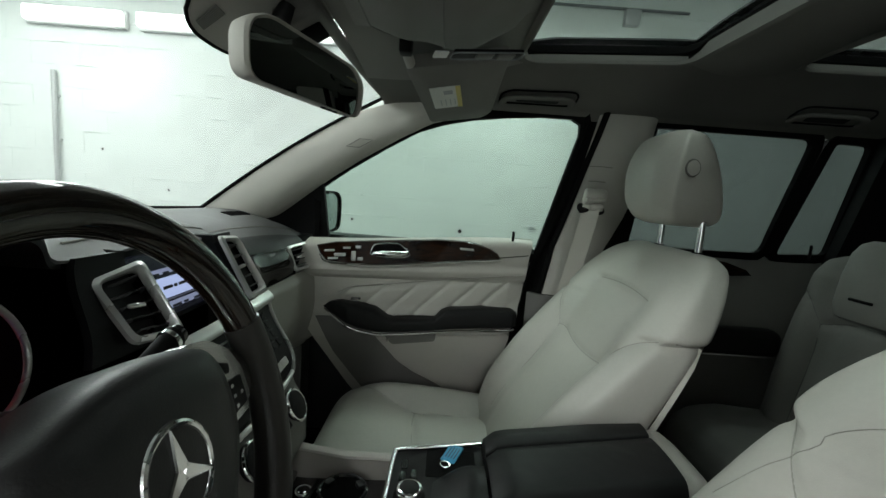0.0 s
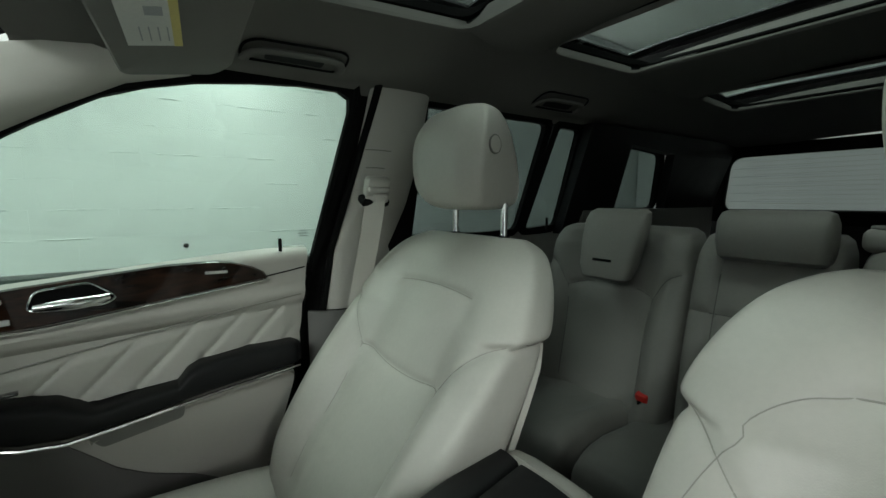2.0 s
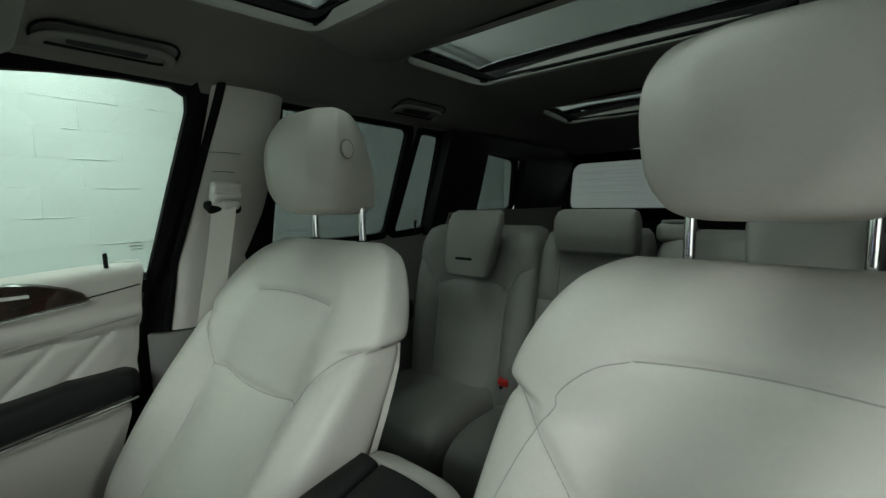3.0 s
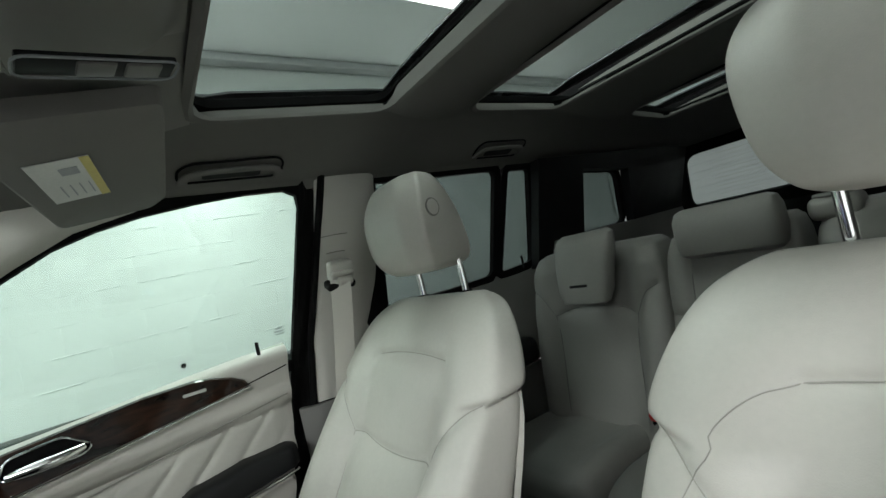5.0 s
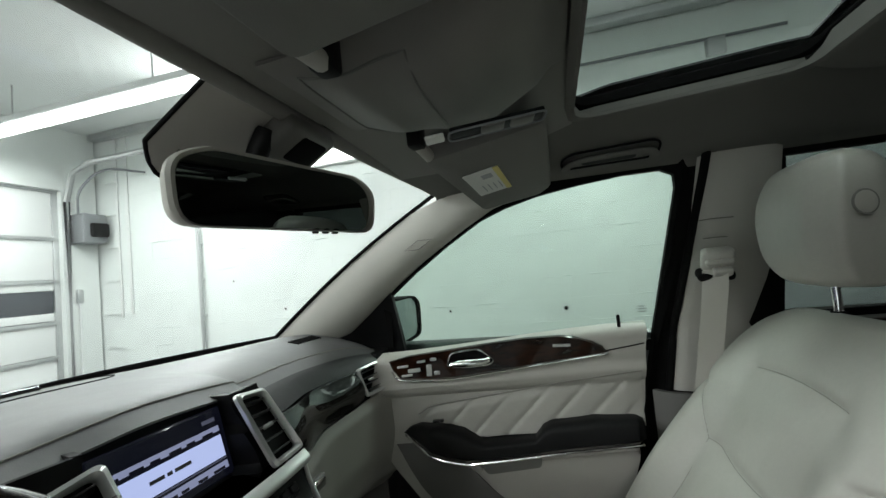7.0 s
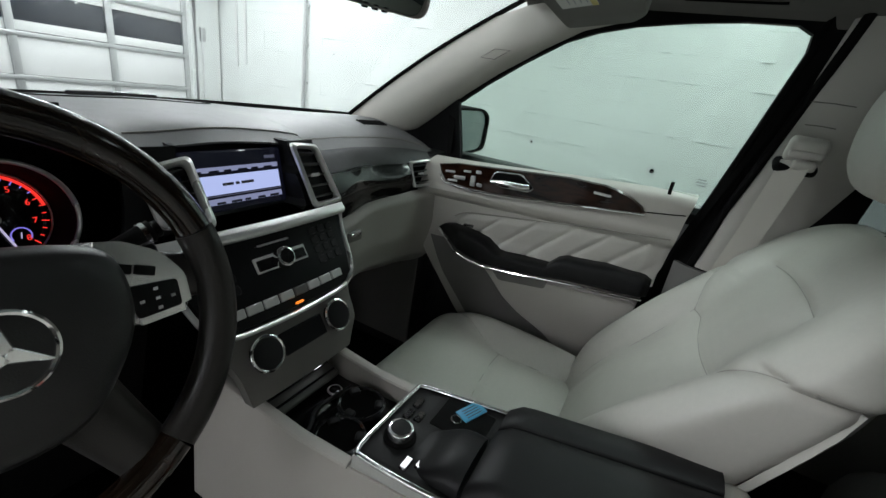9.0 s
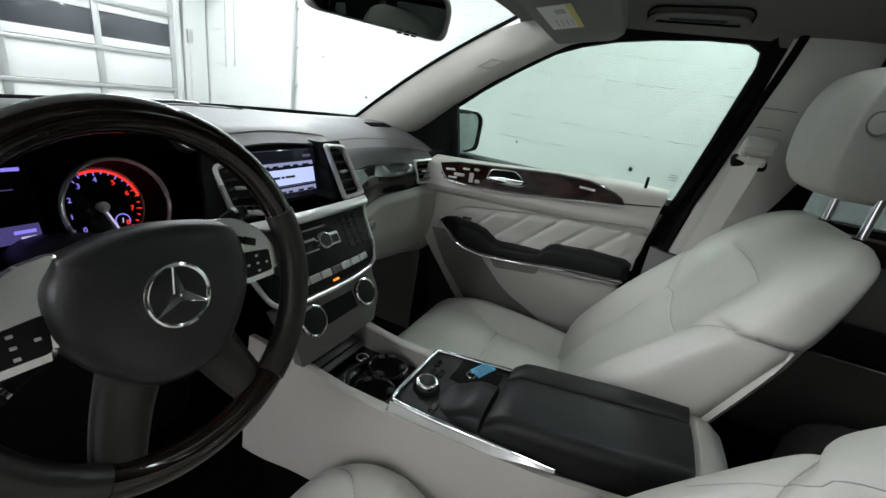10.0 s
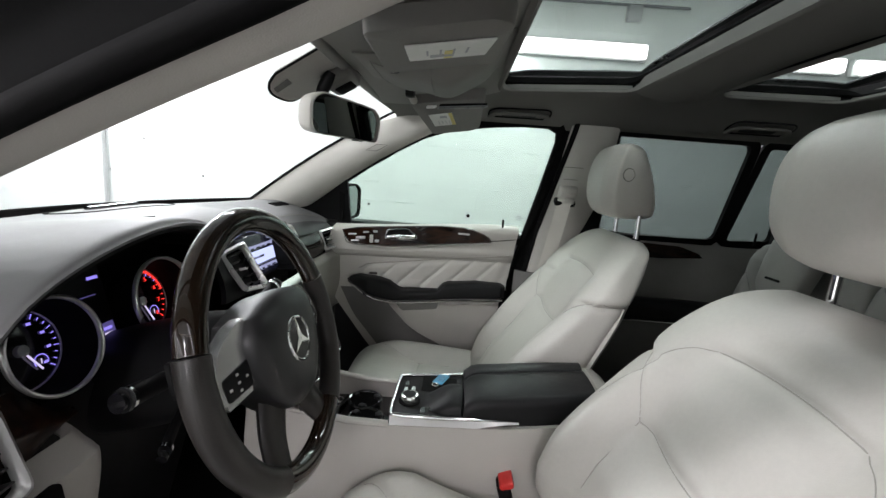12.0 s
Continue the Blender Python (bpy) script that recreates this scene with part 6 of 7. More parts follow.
front_seat(0.395, 0.03)
ds = front_seat(-0.368, -0.10, 0.935, ((0.74, -0.17), (0.816, -0.125), (0.87, -0.07), (0.908, -0.045), (0.97, -0.025), (1.08, -0.018), (1.2, 0.0)), ((-0.46, -0.02), (-0.30, 0.01), (-0.10, 0.050), (0.126, 0.048)), 0.04, (0.02, -0.045, -0.005))
ds.location.y -= 0.012
ds["label"] = "light grey leather driver's seat beside the red buckle"

for x, y, z, ry in ((-0.121, -0.341, 0.838, 0),):
    bk = thing("seat_belt_buckle", "black belt buckle with a red button", "belt buckle", (x, y, 0.6))
    bm = rbox((0.044, 0.026, 0.085), 0.006, pose(x, y - 0.004, z - 0.045, -18))
    attach(part("buckle_body", bm, MATT_BLACK), bk)
    attach(part("red_button", rbox((0.046, 0.030, 0.015), 0.005, pose(x, y + 0.001, z - 0.003, -18)), RED), bk)
    attach(part("stem", tube([(x, y - 0.02, z - 0.08), (x + 0.005, y - 0.05, 0.6)], 0.014, 10, flat=0.5), MATT_BLACK), bk)

# ---- second row ----
def rear_seat(x0, hw, name_label, folded, cx, cw):
    st_ = thing("passenger_bench", name_label, "car seat", (x0, -1.2, 0.5), group="second-row seats")
    F = [(0.72, -1.155), (0.80, -1.165), (1.0, -1.20), (1.15, -1.235), (1.24, -1.255), (1.285, -1.285), (1.30, -1.315)]
    Bk = [(0.72, -1.32), (1.0, -1.37), (1.24, -1.42), (1.30, -1.42)]
    W = [(0.72, 0.92), (0.9, 0.97), (1.1, 1.0), (1.2, 0.99), (1.26, 0.955), (1.288, 0.90), (1.30, 0.80)]
    wide = hw > 0.15
    bo = 0.045 if wide else 0.010
    SE = [[(-0.60, 0.80), (-0.58, 1.0), (-0.62, 1.10)], [(0.60, 0.80), (0.58, 1.0), (0.62, 1.10)], [(-0.62, 1.10), (-0.3, 1.12), (0.3, 1.12), (0.62, 1.10)], [(-0.62, 1.10), (-0.78, 1.16), (-0.92, 1.18)], [(0.62, 1.10), (0.78, 1.16), (0.92, 1.18)]] if wide else [[(-0.9, 1.10), (0.9, 1.10)], [(0.55, 0.74), (0.55, 1.28)]]
    g = seam_gap(SE, lambda z: hw * line(W, z))
    zs = [0.72 + 0.58 * (1 - (1 - i / 70) ** 1.25) for i in range(71)]
    rings = [soft_ring(x0, hw * line(W, z), line(F, z), line(Bk, z), z, bo, 150, 0.36, g) for z in zs]
    bk = attach(part("backrest", loft(rings), LEATHER_SHADED, None, "grey leather rear backrest, darkened for shade"), st_)

    def face_y(u, z):
        yf, yb = line(F, z), line(Bk, z)
        mid = (yf + yb) / 2
        d = (1 - min(1, abs(u)) ** (2 / 0.36)) ** 0.18
        return mid + (yf - bo + bo * smooth01((abs(u) - 0.42) / 0.40) - mid) * d - g(u, z)
    for sl in SE:
        pts = [V((x0 + hw * line(W, p.y) * p.x, face_y(p.x, p.y) + 0.0005, p.y)) for p in curve_points([(a, b, 0) for a, b in sl], 6)]
        attach(part("seam", tube(pts, 0.0012, 6), SEAM_DARK), bk)
    rings = []
    for i in range(24):
        y = lerp(-1.26, -0.895, 1 - (1 - i / 23) ** 1.4)
        zt = line([(-1.26, 0.780), (-1.04, 0.795), (-0.955, 0.780), (-0.915, 0.750), (-0.895, 0.70)], y)
        ww = cw * line([(-1.26, 1.0), (-0.99, 1.0), (-0.92, 0.95), (-0.895, 0.86)], y)
        rg = []
        for k in range(56):
            a = 2 * math.pi * k / 56
            c, s = math.cos(a), math.sin(a)
            u, d = math.copysign(abs(c) ** 0.36, c), abs(s) ** 0.36
            z = 0.68 + ((zt - 0.68) + (0.018 * smooth01((abs(u) - 0.5) / 0.3) if wide else 0)) * d if s >= 0 else 0.68 - 0.08 * d
            rg.append((cx + ww * u, y, z))
        rings.append(rg)
    attach(part("cushion", loft(rings), LEATHER_SHADED, None, "grey leather rear cushion, darkened for shade"), st_)
    attach(part("seat_base", rbox((cw * 1.86, 0.30, 0.14), 0.02, pose(cx, -1.10, 0.57)), DASH_DARK), st_)
    if folded:
        rings = []
        for k, (z, w, y) in enumerate(((1.150, 0.060, -1.198), (1.157, 0.072, -1.199), (1.19, 0.084, -1.206), (1.26, 0.092, -1.224), (1.32, 0.096, -1.243), (1.345, 0.093, -1.255), (1.355, 0.080, -1.262))):
            d = (0.012, 0.026, 0.036, 0.038, 0.036, 0.026, 0.010)[k]
            rings.append([(x0 - 0.035 + w * math.copysign(abs(math.cos(a)) ** 0.5, math.cos(a)), y + d * math.copysign(abs(math.sin(a)) ** 0.5, math.sin(a)), z) for a in [2 * math.pi * i / 36 for i in range(36)]])
        h = attach(part("headrest", loft(rings), LEATHER_SHADED, None, "grey leather folded headrest, darkened for shade"), st_)
        attach(part("grip_slot", rbox((0.062, 0.008, 0.008), 0.003, pose(x0 - 0.035, -1.1755, 1.208)), MATT_BLACK), h)
    else:
        rings = []
        for k, (z, d) in enumerate(((1.238, 0.02), (1.248, 0.040), (1.285, 0.050), (1.33, 0.046), (1.350, 0.030), (1.357, 0.014))):
            w = 0.112 * (0.86, 0.94, 0.98, 0.97, 0.92, 0.80)[k]
            rings.append([(0.024 + w * math.copysign(abs(math.cos(a)) ** 0.4, math.cos(a)), -1.262 + d * math.copysign(abs(math.sin(a)) ** 0.5, math.sin(a)), z) for a in [2 * math.pi * i / 36 for i in range(36)]])
        attach(part("headrest", loft(rings), LEATHER_SHADED, None, "low grey leather headrest, darkened for shade"), st_)
    return st_


rear_seat(0.435, 0.236, "grey leather second-row seat with folded headrest", True, 0.49, 0.188)
rear_seat(0.045, 0.148, "narrow grey leather middle seat with low headrest", False, 0.090, 0.205)
rear_seat(-0.36, 0.250, "grey leather second-row seat behind the driver", True, -0.37, 0.25)
outlet = thing("belt_outlet", "grey plastic belt outlet on the second-row backrest", "belt outlet", (-0.15, -1.32, 1.29))
attach(part("outlet_block", rbox((0.085, 0.08, 0.05), 0.018, pose(-0.155, -1.325, 1.298), 4), LEATHER_SHADED), outlet)
attach(part("outlet_ring", tube([(-0.155 + 0.030 * math.cos(k * math.pi / 12), -1.315 + 0.022 * math.sin(k * math.pi / 12), 1.324) for k in range(24)], 0.0045, 8, closed=True), GREY_PLASTIC), outlet)
for x, y, z in ((0.262, -1.185, 0.845), (-0.10, -1.17, 0.848)):
    rb = thing("rear_belt_buckle", "black rear belt buckle with a red button", "belt buckle", (x, y, 0.76))
    attach(part("buckle_body", rbox((0.030, 0.022, z - 0.765), 0.006, pose(x, y - 0.012, (z + 0.765) / 2 - 0.008, -16)), MATT_BLACK), rb)
    attach(part("red_button", rbox((0.034, 0.026, 0.022), 0.005, pose(x, y, z, -16)), RED), rb)

# ---- front passenger door trim ----
door = thing("front_door", "light grey front door trim with dark wood and black armrest", "car door", (0.75, -0.1, 0.6))
D_PROF = [(0.66, 0.045), (0.80, 0.025), (0.92, 0.008), (1.00, 0.010), (1.03, 0.016), (1.115, 0.014), (1.128, 0.0), (1.150, -0.008), (1.168, 0.0), (1.235, 0.0), (1.250, 0.010), (1.262, 0.045)]
D_FRONT = [(0.66, 0.07), (0.762, 0.14), (0.954, 0.262), (1.10, 0.300), (1.237, 0.275), (1.262, 0.27)]
D_REAR = [(0.66, -0.31), (0.765, -0.345), (1.0, -0.404), (1.06, -0.418), (1.20, -0.432), (1.262, -0.444)]


def skin(y, z, off=0.0):
    return V((0.688 - 0.17 * y + line(D_PROF, z) - off, y, z))


def belt_z(y):
    return 1.264 - 0.034 * smooth01((y + 0.44) / 0.75)


def door_skin(u, v):
    z = lerp(1.262, 0.66, v)
    y = lerp(line(D_FRONT, z), line(D_REAR, z), u)
    p = skin(y, z)
    k = max(0.0, (z - 1.10) / 0.162)
    p.z = z - (1.262 - belt_z(y)) * k
    return p


attach(part("door_skin", sheet(door_skin, 50, 90, -0.012), TRIM, None, "light grey soft door panel"), door)


def on_door(outline, off, th, bev=0.0, mat=None, name="panel", label="", n=1):
    """A shaped plate laid on the door. Outline in (y, z)."""
    front = [skin(y, z, off + th) for y, z in outline]
    mid = [skin(y, z, off + th - bev) for y, z in outline]
    cy = sum(y for y, z in outline) / len(outline)
    cz = sum(z for y, z in outline) / len(outline)
    inner = [skin(lerp(y, cy, 0.02 if bev else 0), lerp(z, cz, 0.06 if bev else 0), off + th) for y, z in outline]
    back = [skin(y, z, off - 0.004) for y, z in outline]
    bm = loft([back, mid, inner] if bev else [back, front])
    return attach(part(name, bm, mat, None, label), door)


WOOD = [(0.234, 1.214), (0.225, 1.190), (0.207, 1.168), (0.14, 1.162), (0.063, 1.162), (-0.04, 1.170), (-0.149, 1.180), (-0.25, 1.189), (-0.335, 1.197), (-0.325, 1.213), (-0.300, 1.228), (-0.26, 1.242), (-0.223, 1.248), (-0.131, 1.249), (-0.02, 1.242), (0.112, 1.232), (0.18, 1.226)]
on_door(WOOD, 0.0, 0.012, 0.006, WALNUT, "wood_inlay", "glossy dark wood inlay")
low = [skin(y, z - 0.002, 0.0125) for y, z in WOOD[1:9]]
attach(part("chrome_line", tube(curve_points(low, 5), 0.0022, 8), CHROME), door)
HND = rounded([(0.078, 1.192), (0.066, 1.226), (-0.01, 1.232), (-0.048, 1.200), (-0.03, 1.188)], 0.012, 4)
on_door(HND, 0.0, 0.0135, 0.0, MATT_BLACK, "handle_recess", "dark handle recess")
loop_ = [skin(y, z, 0.0145) for y, z in HND]
attach(part("handle_frame", tube(loop_, 0.0022, 8, closed=True), CHROME), door)
lev = [skin(y, z, o) for y, z, o in ((0.066, 1.197, 0.018), (0.03, 1.199, 0.028), (-0.005, 1.200, 0.032), (-0.035, 1.203, 0.022))]
attach(part("door_handle", tube(curve_points(lev, 6), lambda t: 0.0085 + 0.004 * math.sin(math.pi * t), 14, flat=0.9), CHROME, None, "chrome door handle"), door)
# seat adjuster keys in the wood
for y, z, w, h, a in ((0.195, 1.200, 0.030, 0.006, 4), (0.165, 1.188, 0.034, 0.010, 4), (0.185, 1.176, 0.030, 0.006, 4), (0.125, 1.186, 0.014, 0.030, 0), (0.145, 1.210, 0.022, 0.006, 4), (0.112, 1.214, 0.016, 0.008, 0), (0.105, 1.178, 0.016, 0.010, 0)):
    p = skin(y, z, 0.0135)
    m = axes(p, (0.17, -1, 0), (0, 0, 1)) @ pose(0, 0, 0, 0, 0, a)
    attach(part("seat_key", rbox((w, h, 0.008), 0.002, m), SATIN, None, "satin seat adjuster key"), door)
on_door(rounded([(-0.20, 1.222), (-0.20, 1.228), (-0.245, 1.226), (-0.245, 1.220)], 0.002, 2), 0.0, 0.0135, 0, SATIN, "inlay_badge", "small bright bar")

# quilted panel
Q_TOP = [(0.171, 1.062), (0.145, 1.078), (0.119, 1.084), (-0.053, 1.104), (-0.211, 1.124), (-0.414, 1.142)]


def quilt(u, v):
    y = lerp(0.172, -0.412, u)
    zt = line(sorted(Q_TOP), y)
    z = lerp(zt, 1.0, v)
    s = (y - (1.03 - z) * 1.05 * 1.0) / 0.092
    f = s - math.floor(s)
    edge = min(1.0, min(u, 1 - u) * 14) * min(1.0, v * 5)
    puff = 0.007 * (1 - abs(2 * f - 1) ** 6) * edge
    return skin(y, z, 0.003 + puff)


attach(part("quilted_panel", sheet(quilt, 160, 20, -0.008), LEATHER, None, "light grey leather panel with slanted seams"), door)
attach(part("panel_seam", tube([skin(y, z + 0.003, 0.006) for y, z in reversed(sorted(Q_TOP))], 0.0018, 6), SEAM), door)

attach(part("trim_gap", tube([skin(y, z, 0.0006) for y, z in ((-0.325, 1.199), (-0.36, 1.203), (-0.40, 1.208), (-0.429, 1.212))], 0.0016, 6), MATT_BLACK), door)
# armrest
A_TOP = [(-0.405, 1.020), (-0.387, 1.031), (-0.286, 1.037), (-0.175, 1.030), (-0.155, 1.022), (-0.135, 1.000), (0.0, 0.994), (0.020, 1.005), (0.050, 1.026), (0.11, 1.040), (0.165, 1.044), (0.195, 1.036), (0.212, 1.022)]
A_BOT = [(-0.405, 0.973), (-0.361, 0.970), (-0.212, 0.964), (-0.045, 0.952), (0.043, 0.948), (0.10, 0.960), (0.14, 0.977), (0.185, 1.0), (0.212, 1.020)]
rings = []
for i in range(90):
    y = lerp(0.212, -0.405, i / 89)
    zt, zb = line(A_TOP, y), line(A_BOT, y)
    k = min(1.0, smooth01(i / 16) + 0.15) * min(1.0, 0.6 + smooth01((89 - i) / 5))
    d = 0.056 * k
    rg = []
    for j in range(25):
        a = math.pi * (j / 24) - math.pi / 2
        c, s = math.cos(a), math.sin(a)
        z = (zt + zb) / 2 + (zt - zb) / 2 * math.copysign(abs(s) ** 0.5, s)
        p = skin(y, max(0.93, min(1.05, z)))
        rg.append((0.688 - 0.17 * y + 0.012 - d * abs(c) ** 0.45, y, z))
    rings.append(rg)
attach(part("armrest", loft(rings), LEATHER_DARK, None, "black leather armrest"), door)
ch = [V((0.688 - 0.17 * y + 0.012 - 0.054 * min(1.0, smooth01((0.212 - y) / 0.11) + 0.2), y, line(A_BOT, y) - 0.001)) for y in [lerp(0.208, -0.395, i / 50) for i in range(51)]]
attach(part("chrome_strip", tube(ch, 0.0042, 8), CHROME, None, "bright chrome strip"), door)
attach(part("window_switch", rbox((0.016, 0.03, 0.006), 0.002, pose(0.645, 0.11, 1.056, 0, 0, 10)), GLOSS_BLACK), door)
# dark front area, pocket
SP_L = [(0.68, 0.045), (0.77, 0.108), (0.87, 0.178), (0.99, 0.236)]
SP_R = [(0.68, -0.25), (0.75, -0.16), (0.80, -0.07), (0.84, -0.02), (0.88, 0.012), (0.92, 0.046), (0.95, 0.066), (0.97, 0.13), (0.99, 0.17)]


def speaker_panel(u, v):
    z = lerp(0.99, 0.68, v)
    return skin(lerp(line(SP_L, z), line(SP_R, z), u), z, 0.004)


attach(part("speaker_panel", sheet(speaker_panel, 24, 30, -0.004), SPEAKER, None, "dark grey lower speaker panel"), door)
POCKET = rounded([(0.028, 0.930), (-0.395, 0.958), (-0.345, 0.775), (-0.30, 0.750), (-0.19, 0.752), (-0.08, 0.805)], 0.03, 5)
on_door(POCKET, 0.0, 0.022, 0.010, TRIM, "map_pocket", "light grey map pocket")
# flat grey plate stands in for shade inside the pocket
on_door(rounded([(0.02, 0.936), (-0.145, 0.944), (-0.14, 0.918), (-0.005, 0.906)], 0.008, 3), 0.0, 0.0225, 0.0, GREY_PLASTIC, "pocket_mouth", "grey plate painted as the shade in the pocket opening")
pin = thing("lock_pin", "small black door lock pin", "lock pin", (0.79, -0.375, 1.25))
attach(part("pin", cyl(0.0045, 0.052, pose(0.775, -0.375, 1.235), 12, 0.002), MATT_BLACK), pin)
mk_ = thing("glass_mark", "small grey printed mark on the window glass", "glass mark", (0.80, -0.42, 1.30))
for k, (y0, y1) in enumerate(((-0.428, -0.450), (-0.424, -0.450), (-0.428, -0.446))):
    z = 1.288 + k * 0.0075
    attach(part("mark_bar", side_plate([(y0, z), (y0, z + 0.003), (y1, z + 0.003), (y1, z)], 0.009, 0.001), FAINT_INK), mk_)

# ---- rear door trim ----
rd = thing("rear_door", "grey rear door trim darkened for shade, with wood inlay", "car door", (0.76, -1.0, 0.6))
rd_skin = sheet(lambda u, v: (0.775 - 0.03 * math.sin(math.pi * v) + 0.03 * (1 - v) ** 8, lerp(-0.68, -1.46, u), lerp(1.272, 0.62, v)), 20, 24, -0.012)
# panel takes the seat leather with shade in its colour
attach(part("door_skin", rd_skin, LEATHER_SHADED, None, "grey rear door panel, darkened for shade"), rd)
wo = [(-0.72, 1.190), (-0.72, 1.232), (-0.9, 1.248), (-1.06, 1.243), (-1.13, 1.222), (-1.15, 1.205), (-1.0, 1.192)]
bm = loft([[(0.752, y, z) for y, z in wo], [(0.735, y, z) for y, z in wo]])
attach(part("wood_inlay", bm, WALNUT, None, "glossy dark wood inlay"), rd)
attach(part("armrest", rbox((0.08, 0.55, 0.09), 0.03, pose(0.72, -0.98, 0.99), 4), LEATHER_DARK, None, "black rear armrest"), rd)
attach(part("chrome_strip", tube([(0.68, -0.72, 0.95), (0.68, -1.25, 0.955)], 0.004, 8), CHROME), rd)
rp = thing("rear_lock_pin", "small black rear door lock pin", "lock pin", (0.785, -1.36, 1.27))
attach(part("pin", cyl(0.0045, 0.05, pose(0.775, -1.36, 1.265), 12, 0.002), MATT_BLACK), rp)

# ---- overhead things ----
mirror = thing("rear_view_mirror", "rear-view mirror in a light grey housing", "rear-view mirror", (-0.02, 0.06, 1.54))
MM = axes((-0.020, 0.050, 1.540), (0.245, -0.062, 0.006), (-0.02, -0.06, 1))
mo = rounded([(-0.130, -0.034), (0.128, -0.036), (0.134, 0.018), (0.10, 0.036), (-0.10, 0.038), (-0.134, 0.022)], 0.022, 5)
rings = [[MM @ V((x * k, y * k, z)) for x, y in mo] for k, z in ((0.55, -0.045), (0.80, -0.038), (0.96, -0.020), (1.03, 0.0), (1.04, 0.008), (1.02, 0.012), (0.985, 0.010), (0.98, 0.005))]
attach(part("housing", loft(rings), TRIM, None, "light grey mirror housing"), mirror)
attach(part("mirror_glass", prism([(x * 0.975, y * 0.965) for x, y in mo], 0.0065, MM, 0.001, 1), DIM_MIRROR, None, "dark mirror glass"), mirror)
for k in range(3):
    attach(part("button", cyl(0.0042, 0.006, MM @ pose(0.030 + k * 0.016, -0.033, 0.004, 90), 14, 0.001), DASH_DARK), mirror)
attach(part("stem", tube(curve_points([MM @ V((0.0, 0.01, -0.04)), MM @ V((0.0, 0.045, -0.06)), V((0.0, 0.09, 1.632))], 6), 0.013, 12), DASH_DARK), mirror)
# cover panel on the glass in front of the mirror
cov = thing("sensor_cover", "light grey sensor cover on the windscreen", "sensor cover", (0.0, 0.12, 1.63))


def cover(u, v):
    """From the header down the glass, with rounded front corners."""
    w = 0.098 * (1 - 0.22 * smooth01((v - 0.75) / 0.25) ** 2) + 0.05 * (1 - smooth01(v / 0.2))
    x = lerp(-w, w, u)
    y = lerp(0.045, 0.196, v) - 0.012 * abs(2 * u - 1) ** 4 * smooth01((v - 0.7) / 0.3)
    return (x, y, 1.706 - 0.625 * y - 0.014 * math.sin(math.pi * u) ** 0.5 * (1 - 0.4 * v))


attach(part("cover_panel", sheet(cover, 24, 14, -0.006), TRIM), cov)
attach(part("cover_edge", tube([V(cover(0, v / 10)) for v in range(11)] + [V(cover(u / 12, 1)) for u in range(1, 13)] + [V(cover(1, 1 - v / 10)) for v in range(1, 11)], 0.0026, 8), MATT_BLACK), cov)
for k in range(7):
    a, b = V(cover(0.16 + k * 0.016, 0.72)), V(cover(0.16 + k * 0.016, 0.93))
    attach(part("vent_rib", tube([a + V((0, -0.001, -0.002)), b + V((0, -0.001, -0.002))], 0.0016, 6), GREY_PLASTIC), cov)
cbx = attach(part("camera_box", rbox((0.10, 0.064, 0.034), 0.010, pose(0.045, 0.082, 1.630, -30), 3), GREY_PLASTIC, None, "grey camera box"), cov)
attach(part("camera_recess", rbox((0.052, 0.040, 0.012), 0.004, pose(0.052, 0.074, 1.617, -30), 2), MATT_BLACK, None, "black recess"), cbx)

# overhead console with lamps and switches
oc = thing("overhead_console", "light grey overhead console with lamps and switches", "overhead console", (0, -0.13, 1.62))


def ocon(u, v):
    y = lerp(0.020, -0.268, v)
    w = lerp(0.100, 0.125, smooth01(v * 1.2))
    x = -0.005 + lerp(-w, w, u)
    base = lining_z(x, y)
    k = max(0.0, 1 - abs(2 * u - 1) ** 5) * max(0.0, 1 - abs(2 * v - 1) ** 6)
    return (x, y, base - 0.004 - keyed([(0, 0.008), (0.35, 0.040), (0.6, 0.058), (0.85, 0.045), (1, 0.012)], v) * k)


attach(part("console_body", sheet(ocon, 30, 30, 0.01), OVERHEAD_SHADED, None, "light grey console body, darkened for shade"), oc)
for pts, nm in (([(0.12, 0.10), (0.88, 0.10), (0.92, 0.50), (0.08, 0.50), (0.12, 0.10)], "lid_gap"),):
    q = []
    for a, b in zip(pts, pts[1:]):
        q += [V(ocon(lerp(a[0], b[0], t / 8), lerp(a[1], b[1], t / 8))) + V((0, 0, -0.0005)) for t in range(8)]
    attach(part(nm, tube(q, 0.0014, 6, closed=True), GREY_PLASTIC), oc)


SWM = axes((-0.010, -0.185, 1.5865), (1, 0.18, 0), (-0.18, 1, -0.12))
sw_ = attach(part("switch_strip", rbox((0.028, 0.096, 0.005), 0.002, SWM), DASH_DARK, None, "black roof switch strip in a thin silver frame"), oc)
fr_ = [SWM @ V((x, y, -0.003)) for x, y in rounded([(-0.015, -0.050), (0.015, -0.050), (0.015, 0.050), (-0.015, 0.050)], 0.010, 4)]
attach(part("strip_frame", tube(fr_, 0.0011, 6, closed=True), STEEL_GREY), sw_)
for k in (-0.026, 0.004):
    attach(part("roof_switch", rbox((0.020, 0.024, 0.006), 0.002, SWM @ Matrix.Translation((0, k, -0.002))), GREY_PLASTIC, None, "grey roof switch"), sw_)
attach(part("reading_lamp", rbox((0.022, 0.020, 0.004), 0.004, SWM @ Matrix.Translation((0, 0.064, -0.001))), WHITE_LABEL, None, "pale reading lamp lens"), oc)


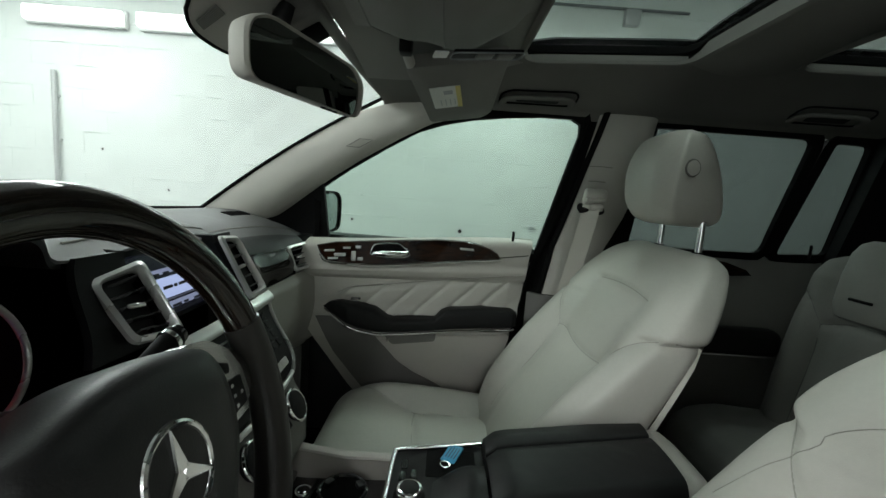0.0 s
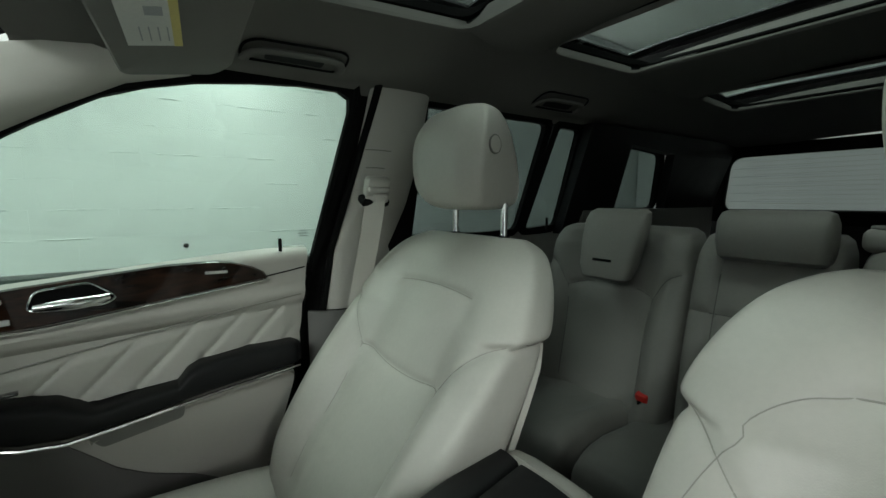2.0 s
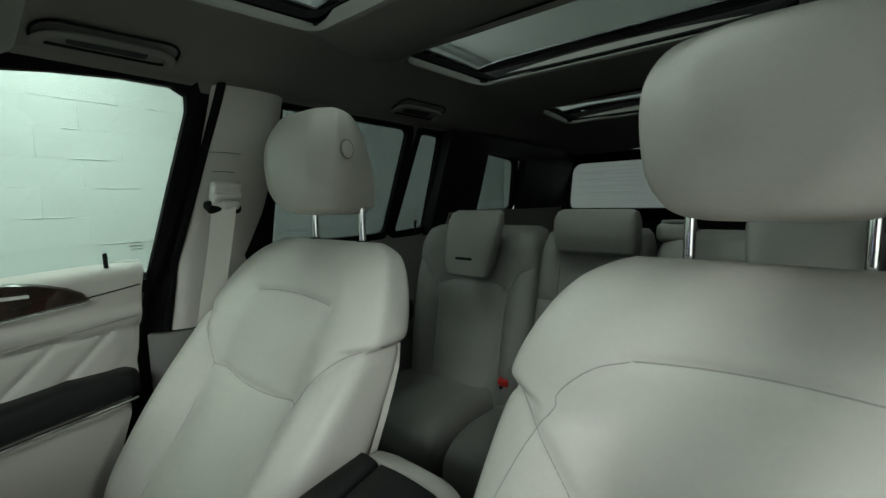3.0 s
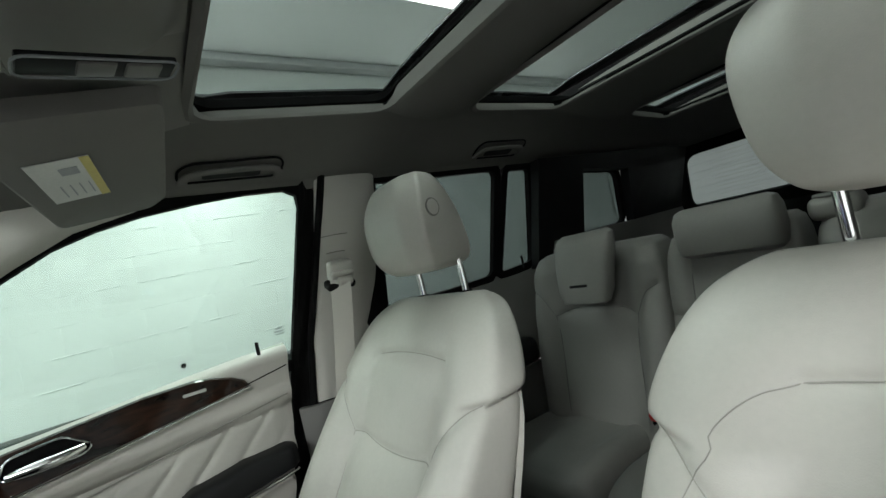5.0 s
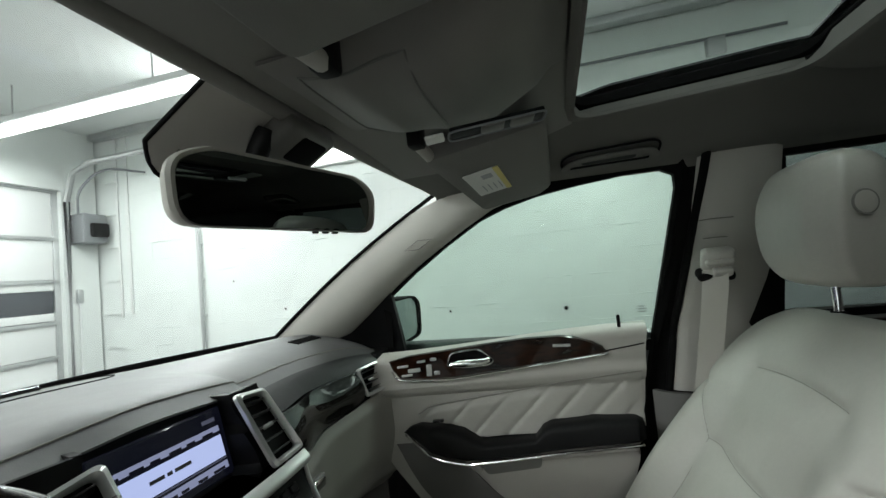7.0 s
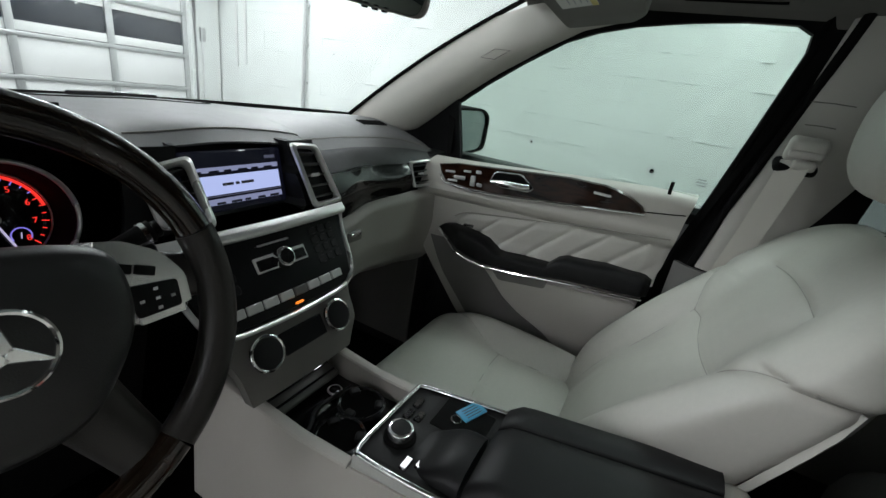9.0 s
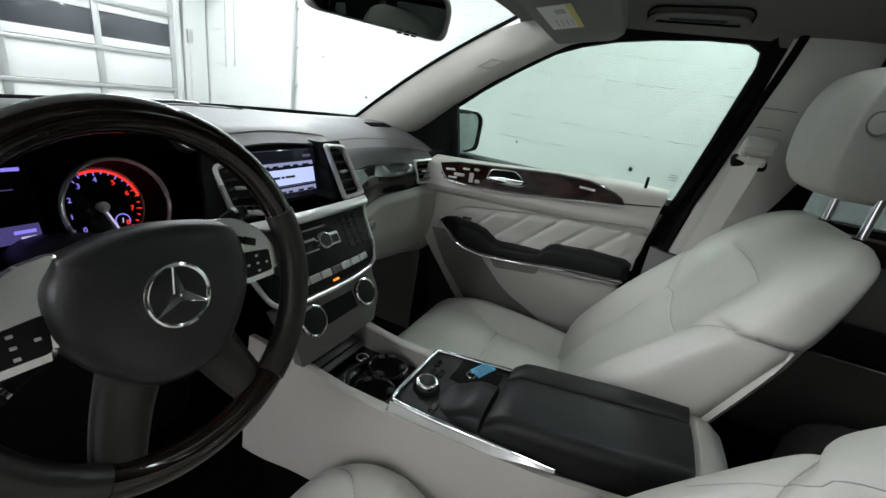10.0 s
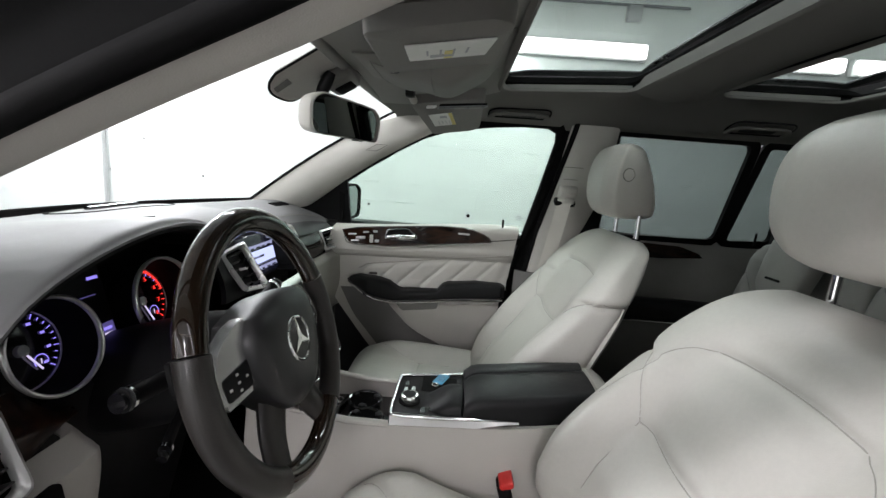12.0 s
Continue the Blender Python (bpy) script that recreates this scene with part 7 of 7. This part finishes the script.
def visor(s):
    v = thing("sun_visor", "light grey folded sun visor with a warning label", "sun visor", (s * 0.30, -0.1, 1.62), group="sun visors")
    x0, x1 = s * 0.160, s * 0.485

    def f(u, w):
        x, y = lerp(x0, x1, u), lerp(-0.054 - 0.035 * u, -0.238, w)
        return (x, y, 1.629 - 0.16 * (y + 0.058) - 0.13 * (abs(x) - 0.16))
    o = rounded([(0.0, 0.0), (1.0, 0.0), (1.0, 0.85), (0.9, 1.0), (0.0, 1.0)], 0.06, 4)
    top = [V(f(u, w)) for u, w in o]
    low = [p + V((0, 0, -0.018)) for p in top]
    cen = sum(low, V()) / len(low)
    rings_ = [top, [p + V((0, 0, -0.004)) for p in top], [p.lerp(cen, 0.02) + V((0, 0, -0.003)) for p in low], [p.lerp(cen, 0.06) + V((0, 0, -0.006)) for p in low], [p.lerp(cen, 0.5) + V((0, 0, -0.007)) for p in low]]
    attach(part("visor_panel", loft(rings_), VISOR_SHADED), v)
    if s > 0:
        a, b = (0.27, 0.64), (0.18, 0.53)
    else:
        a, b = (0.44, 0.80), (0.27, 0.86)
    c = [V(f(u, w)) + V((0, 0, -0.0265)) for u, w in ((a[0], b[0]), (a[1], b[0]), (a[1], b[1]), (a[0], b[1]))]
    m = axes(sum(c, V()) / 4, c[1] - c[0], c[3] - c[0])
    if m.col[2].z > 0:
        m = m @ pose(0, 0, 0, 180)
    w, h = (c[1] - c[0]).length, (c[3] - c[0]).length
    lb = attach(part("warning_label", rbox((w, h, 0.0012), 0, m), WHITE_LABEL, None, "white paper label with unreadable print"), v)
    band = (w * 0.5, h * 0.10, -w * 0.2, 0.0) if s < 0 else (w, h * 0.16, 0, h * 0.42 * (1 if m.col[1].y < 0 else -1))
    attach(part("label_band", rbox((band[0], band[1], 0.0012), 0, m @ Matrix.Translation((band[2], band[3], 0.0006))), YELLOW_LABEL), lb)
    for k in range(4):
        attach(part("print_bar", rbox((w * 0.30, h * 0.025, 0.0008), 0, m @ Matrix.Translation((w * (0.22 if s > 0 else -0.02), h * (0.26 - 0.16 * k), 0.0008))), FAINT_INK), lb)
    attach(part("print_block", rbox((w * 0.16, h * 0.30, 0.0008), 0, m @ Matrix.Translation((-w * 0.25, h * 0.08, 0.0008))), FAINT_INK), lb)
    attach(part("hinge_arm", tube([V(f(-0.10, 0.05)) + V((0, 0, -0.010)), V(f(0.10, 0.05)) + V((0, 0, -0.014))], 0.009, 12), TRIM), v)
    attach(part("clip", rbox((0.03, 0.022, 0.044), 0.006, Matrix.Translation(V(f(-0.12, 0.05)) + V((0, 0, 0.004)))), DASH_DARK), v)
    return v


visor(1)
visor(-1)


def grab(y0, y1, s=1):
    g = thing("grab_handle", "grey grab handle folded to the roof edge", "grab handle", (s * 0.52, (y0 + y1) / 2, 1.63), group="grab handles")
    ym = (y0 + y1) / 2

    def at(y, dx, dz):
        x = 0.528 + dx
        return V((s * x, y, lining_z(x, y) + dz - 0.004))
    pts = [at(lerp(y0, y1, 0.04), 0.022, -0.006), at(lerp(y0, y1, 0.06), 0.0, -0.009), at(lerp(y0, y1, 0.16), -0.016, -0.010), at(ym, -0.020, -0.011), at(lerp(y0, y1, 0.84), -0.016, -0.010), at(lerp(y0, y1, 0.94), 0.0, -0.009), at(lerp(y0, y1, 0.96), 0.022, -0.006)]
    attach(part("grip", tube(curve_points(pts, 6), 0.0095, 12, flat=0.6), LINING), g)
    rec = [at(y, dx, -0.001) for y, dx in rounded([(y0, 0.034), (y0, -0.034), (y1, -0.034), (y1, 0.034)], 0.03, 6)]
    attach(part("recess_edge", tube(rec, 0.0024, 8, closed=True), MATT_BLACK), g)
    # no real recess: a flat dark face paints the shade behind the grip
    hollow = rounded([(lerp(y0, y1, 0.22), -0.006), (lerp(y0, y1, 0.78), -0.006), (lerp(y0, y1, 0.78), 0.024), (lerp(y0, y1, 0.22), 0.024)], 0.008, 3)
    hb = bmesh.new()
    hb.faces.new([hb.verts.new(at(y, dx, -0.002)) for y, dx in hollow])
    attach(part("hollow", hb, DASH_DARK, None, "flat dark face painted as shade behind the grip"), g)
    return g


grab(-0.265, -0.465)
grab(-1.03, -1.23)

# belt on the door pillar
belt = thing("seat_belt", "light grey seat belt on the door pillar", "seat belt", (0.68, -0.57, 1.3))
GM = pose(0.628, -0.577, 1.415, 0, -24, 0)
attach(part("height_slider", rbox((0.030, 0.066, 0.052), 0.011, GM, 3), TRIM, None, "light grey height adjuster"), belt)
attach(part("slider_step", rbox((0.036, 0.058, 0.016), 0.006, GM @ Matrix.Translation((-0.003, 0.0, -0.002)), 3), TRIM), belt)
attach(part("guide_mouth", rbox((0.040, 0.074, 0.022), 0.009, GM @ Matrix.Translation((-0.006, 0.006, -0.034)), 3), MATT_BLACK, None, "black belt guide"), belt)
attach(part("guide_cap", rbox((0.020, 0.040, 0.020), 0.007, GM @ Matrix.Translation((-0.020, -0.004, -0.022)), 3), TRIM), belt)
for y, z, w in ((-0.588, 1.505, 0.070), (-0.588, 1.463, 0.050)):
    attach(part("slider_slot", tube([(side_x(z) - 0.046, y - w / 2, z), (side_x(z) - 0.048, y, z + 0.001), (side_x(z) - 0.046, y + w / 2, z)], 0.0012, 6), GREY_PLASTIC), belt)
cp = curve_points([(0.618, -0.566, 1.392), (0.626, -0.561, 1.335), (0.650, -0.548, 1.22), (0.668, -0.535, 1.12), (0.684, -0.522, 1.0), (0.70, -0.50, 0.78)], 8)


def web(u, v):
    k = v * (len(cp) - 1)
    i = min(int(k), len(cp) - 2)
    p = cp[i].lerp(cp[i + 1], k - i)
    return p + V((-0.010 + 0.012 * u, lerp(-0.024, 0.024, u), 0))


attach(part("webbing", sheet(web, 4, 40, 0.002), BELT, None, "light grey woven webbing"), belt)
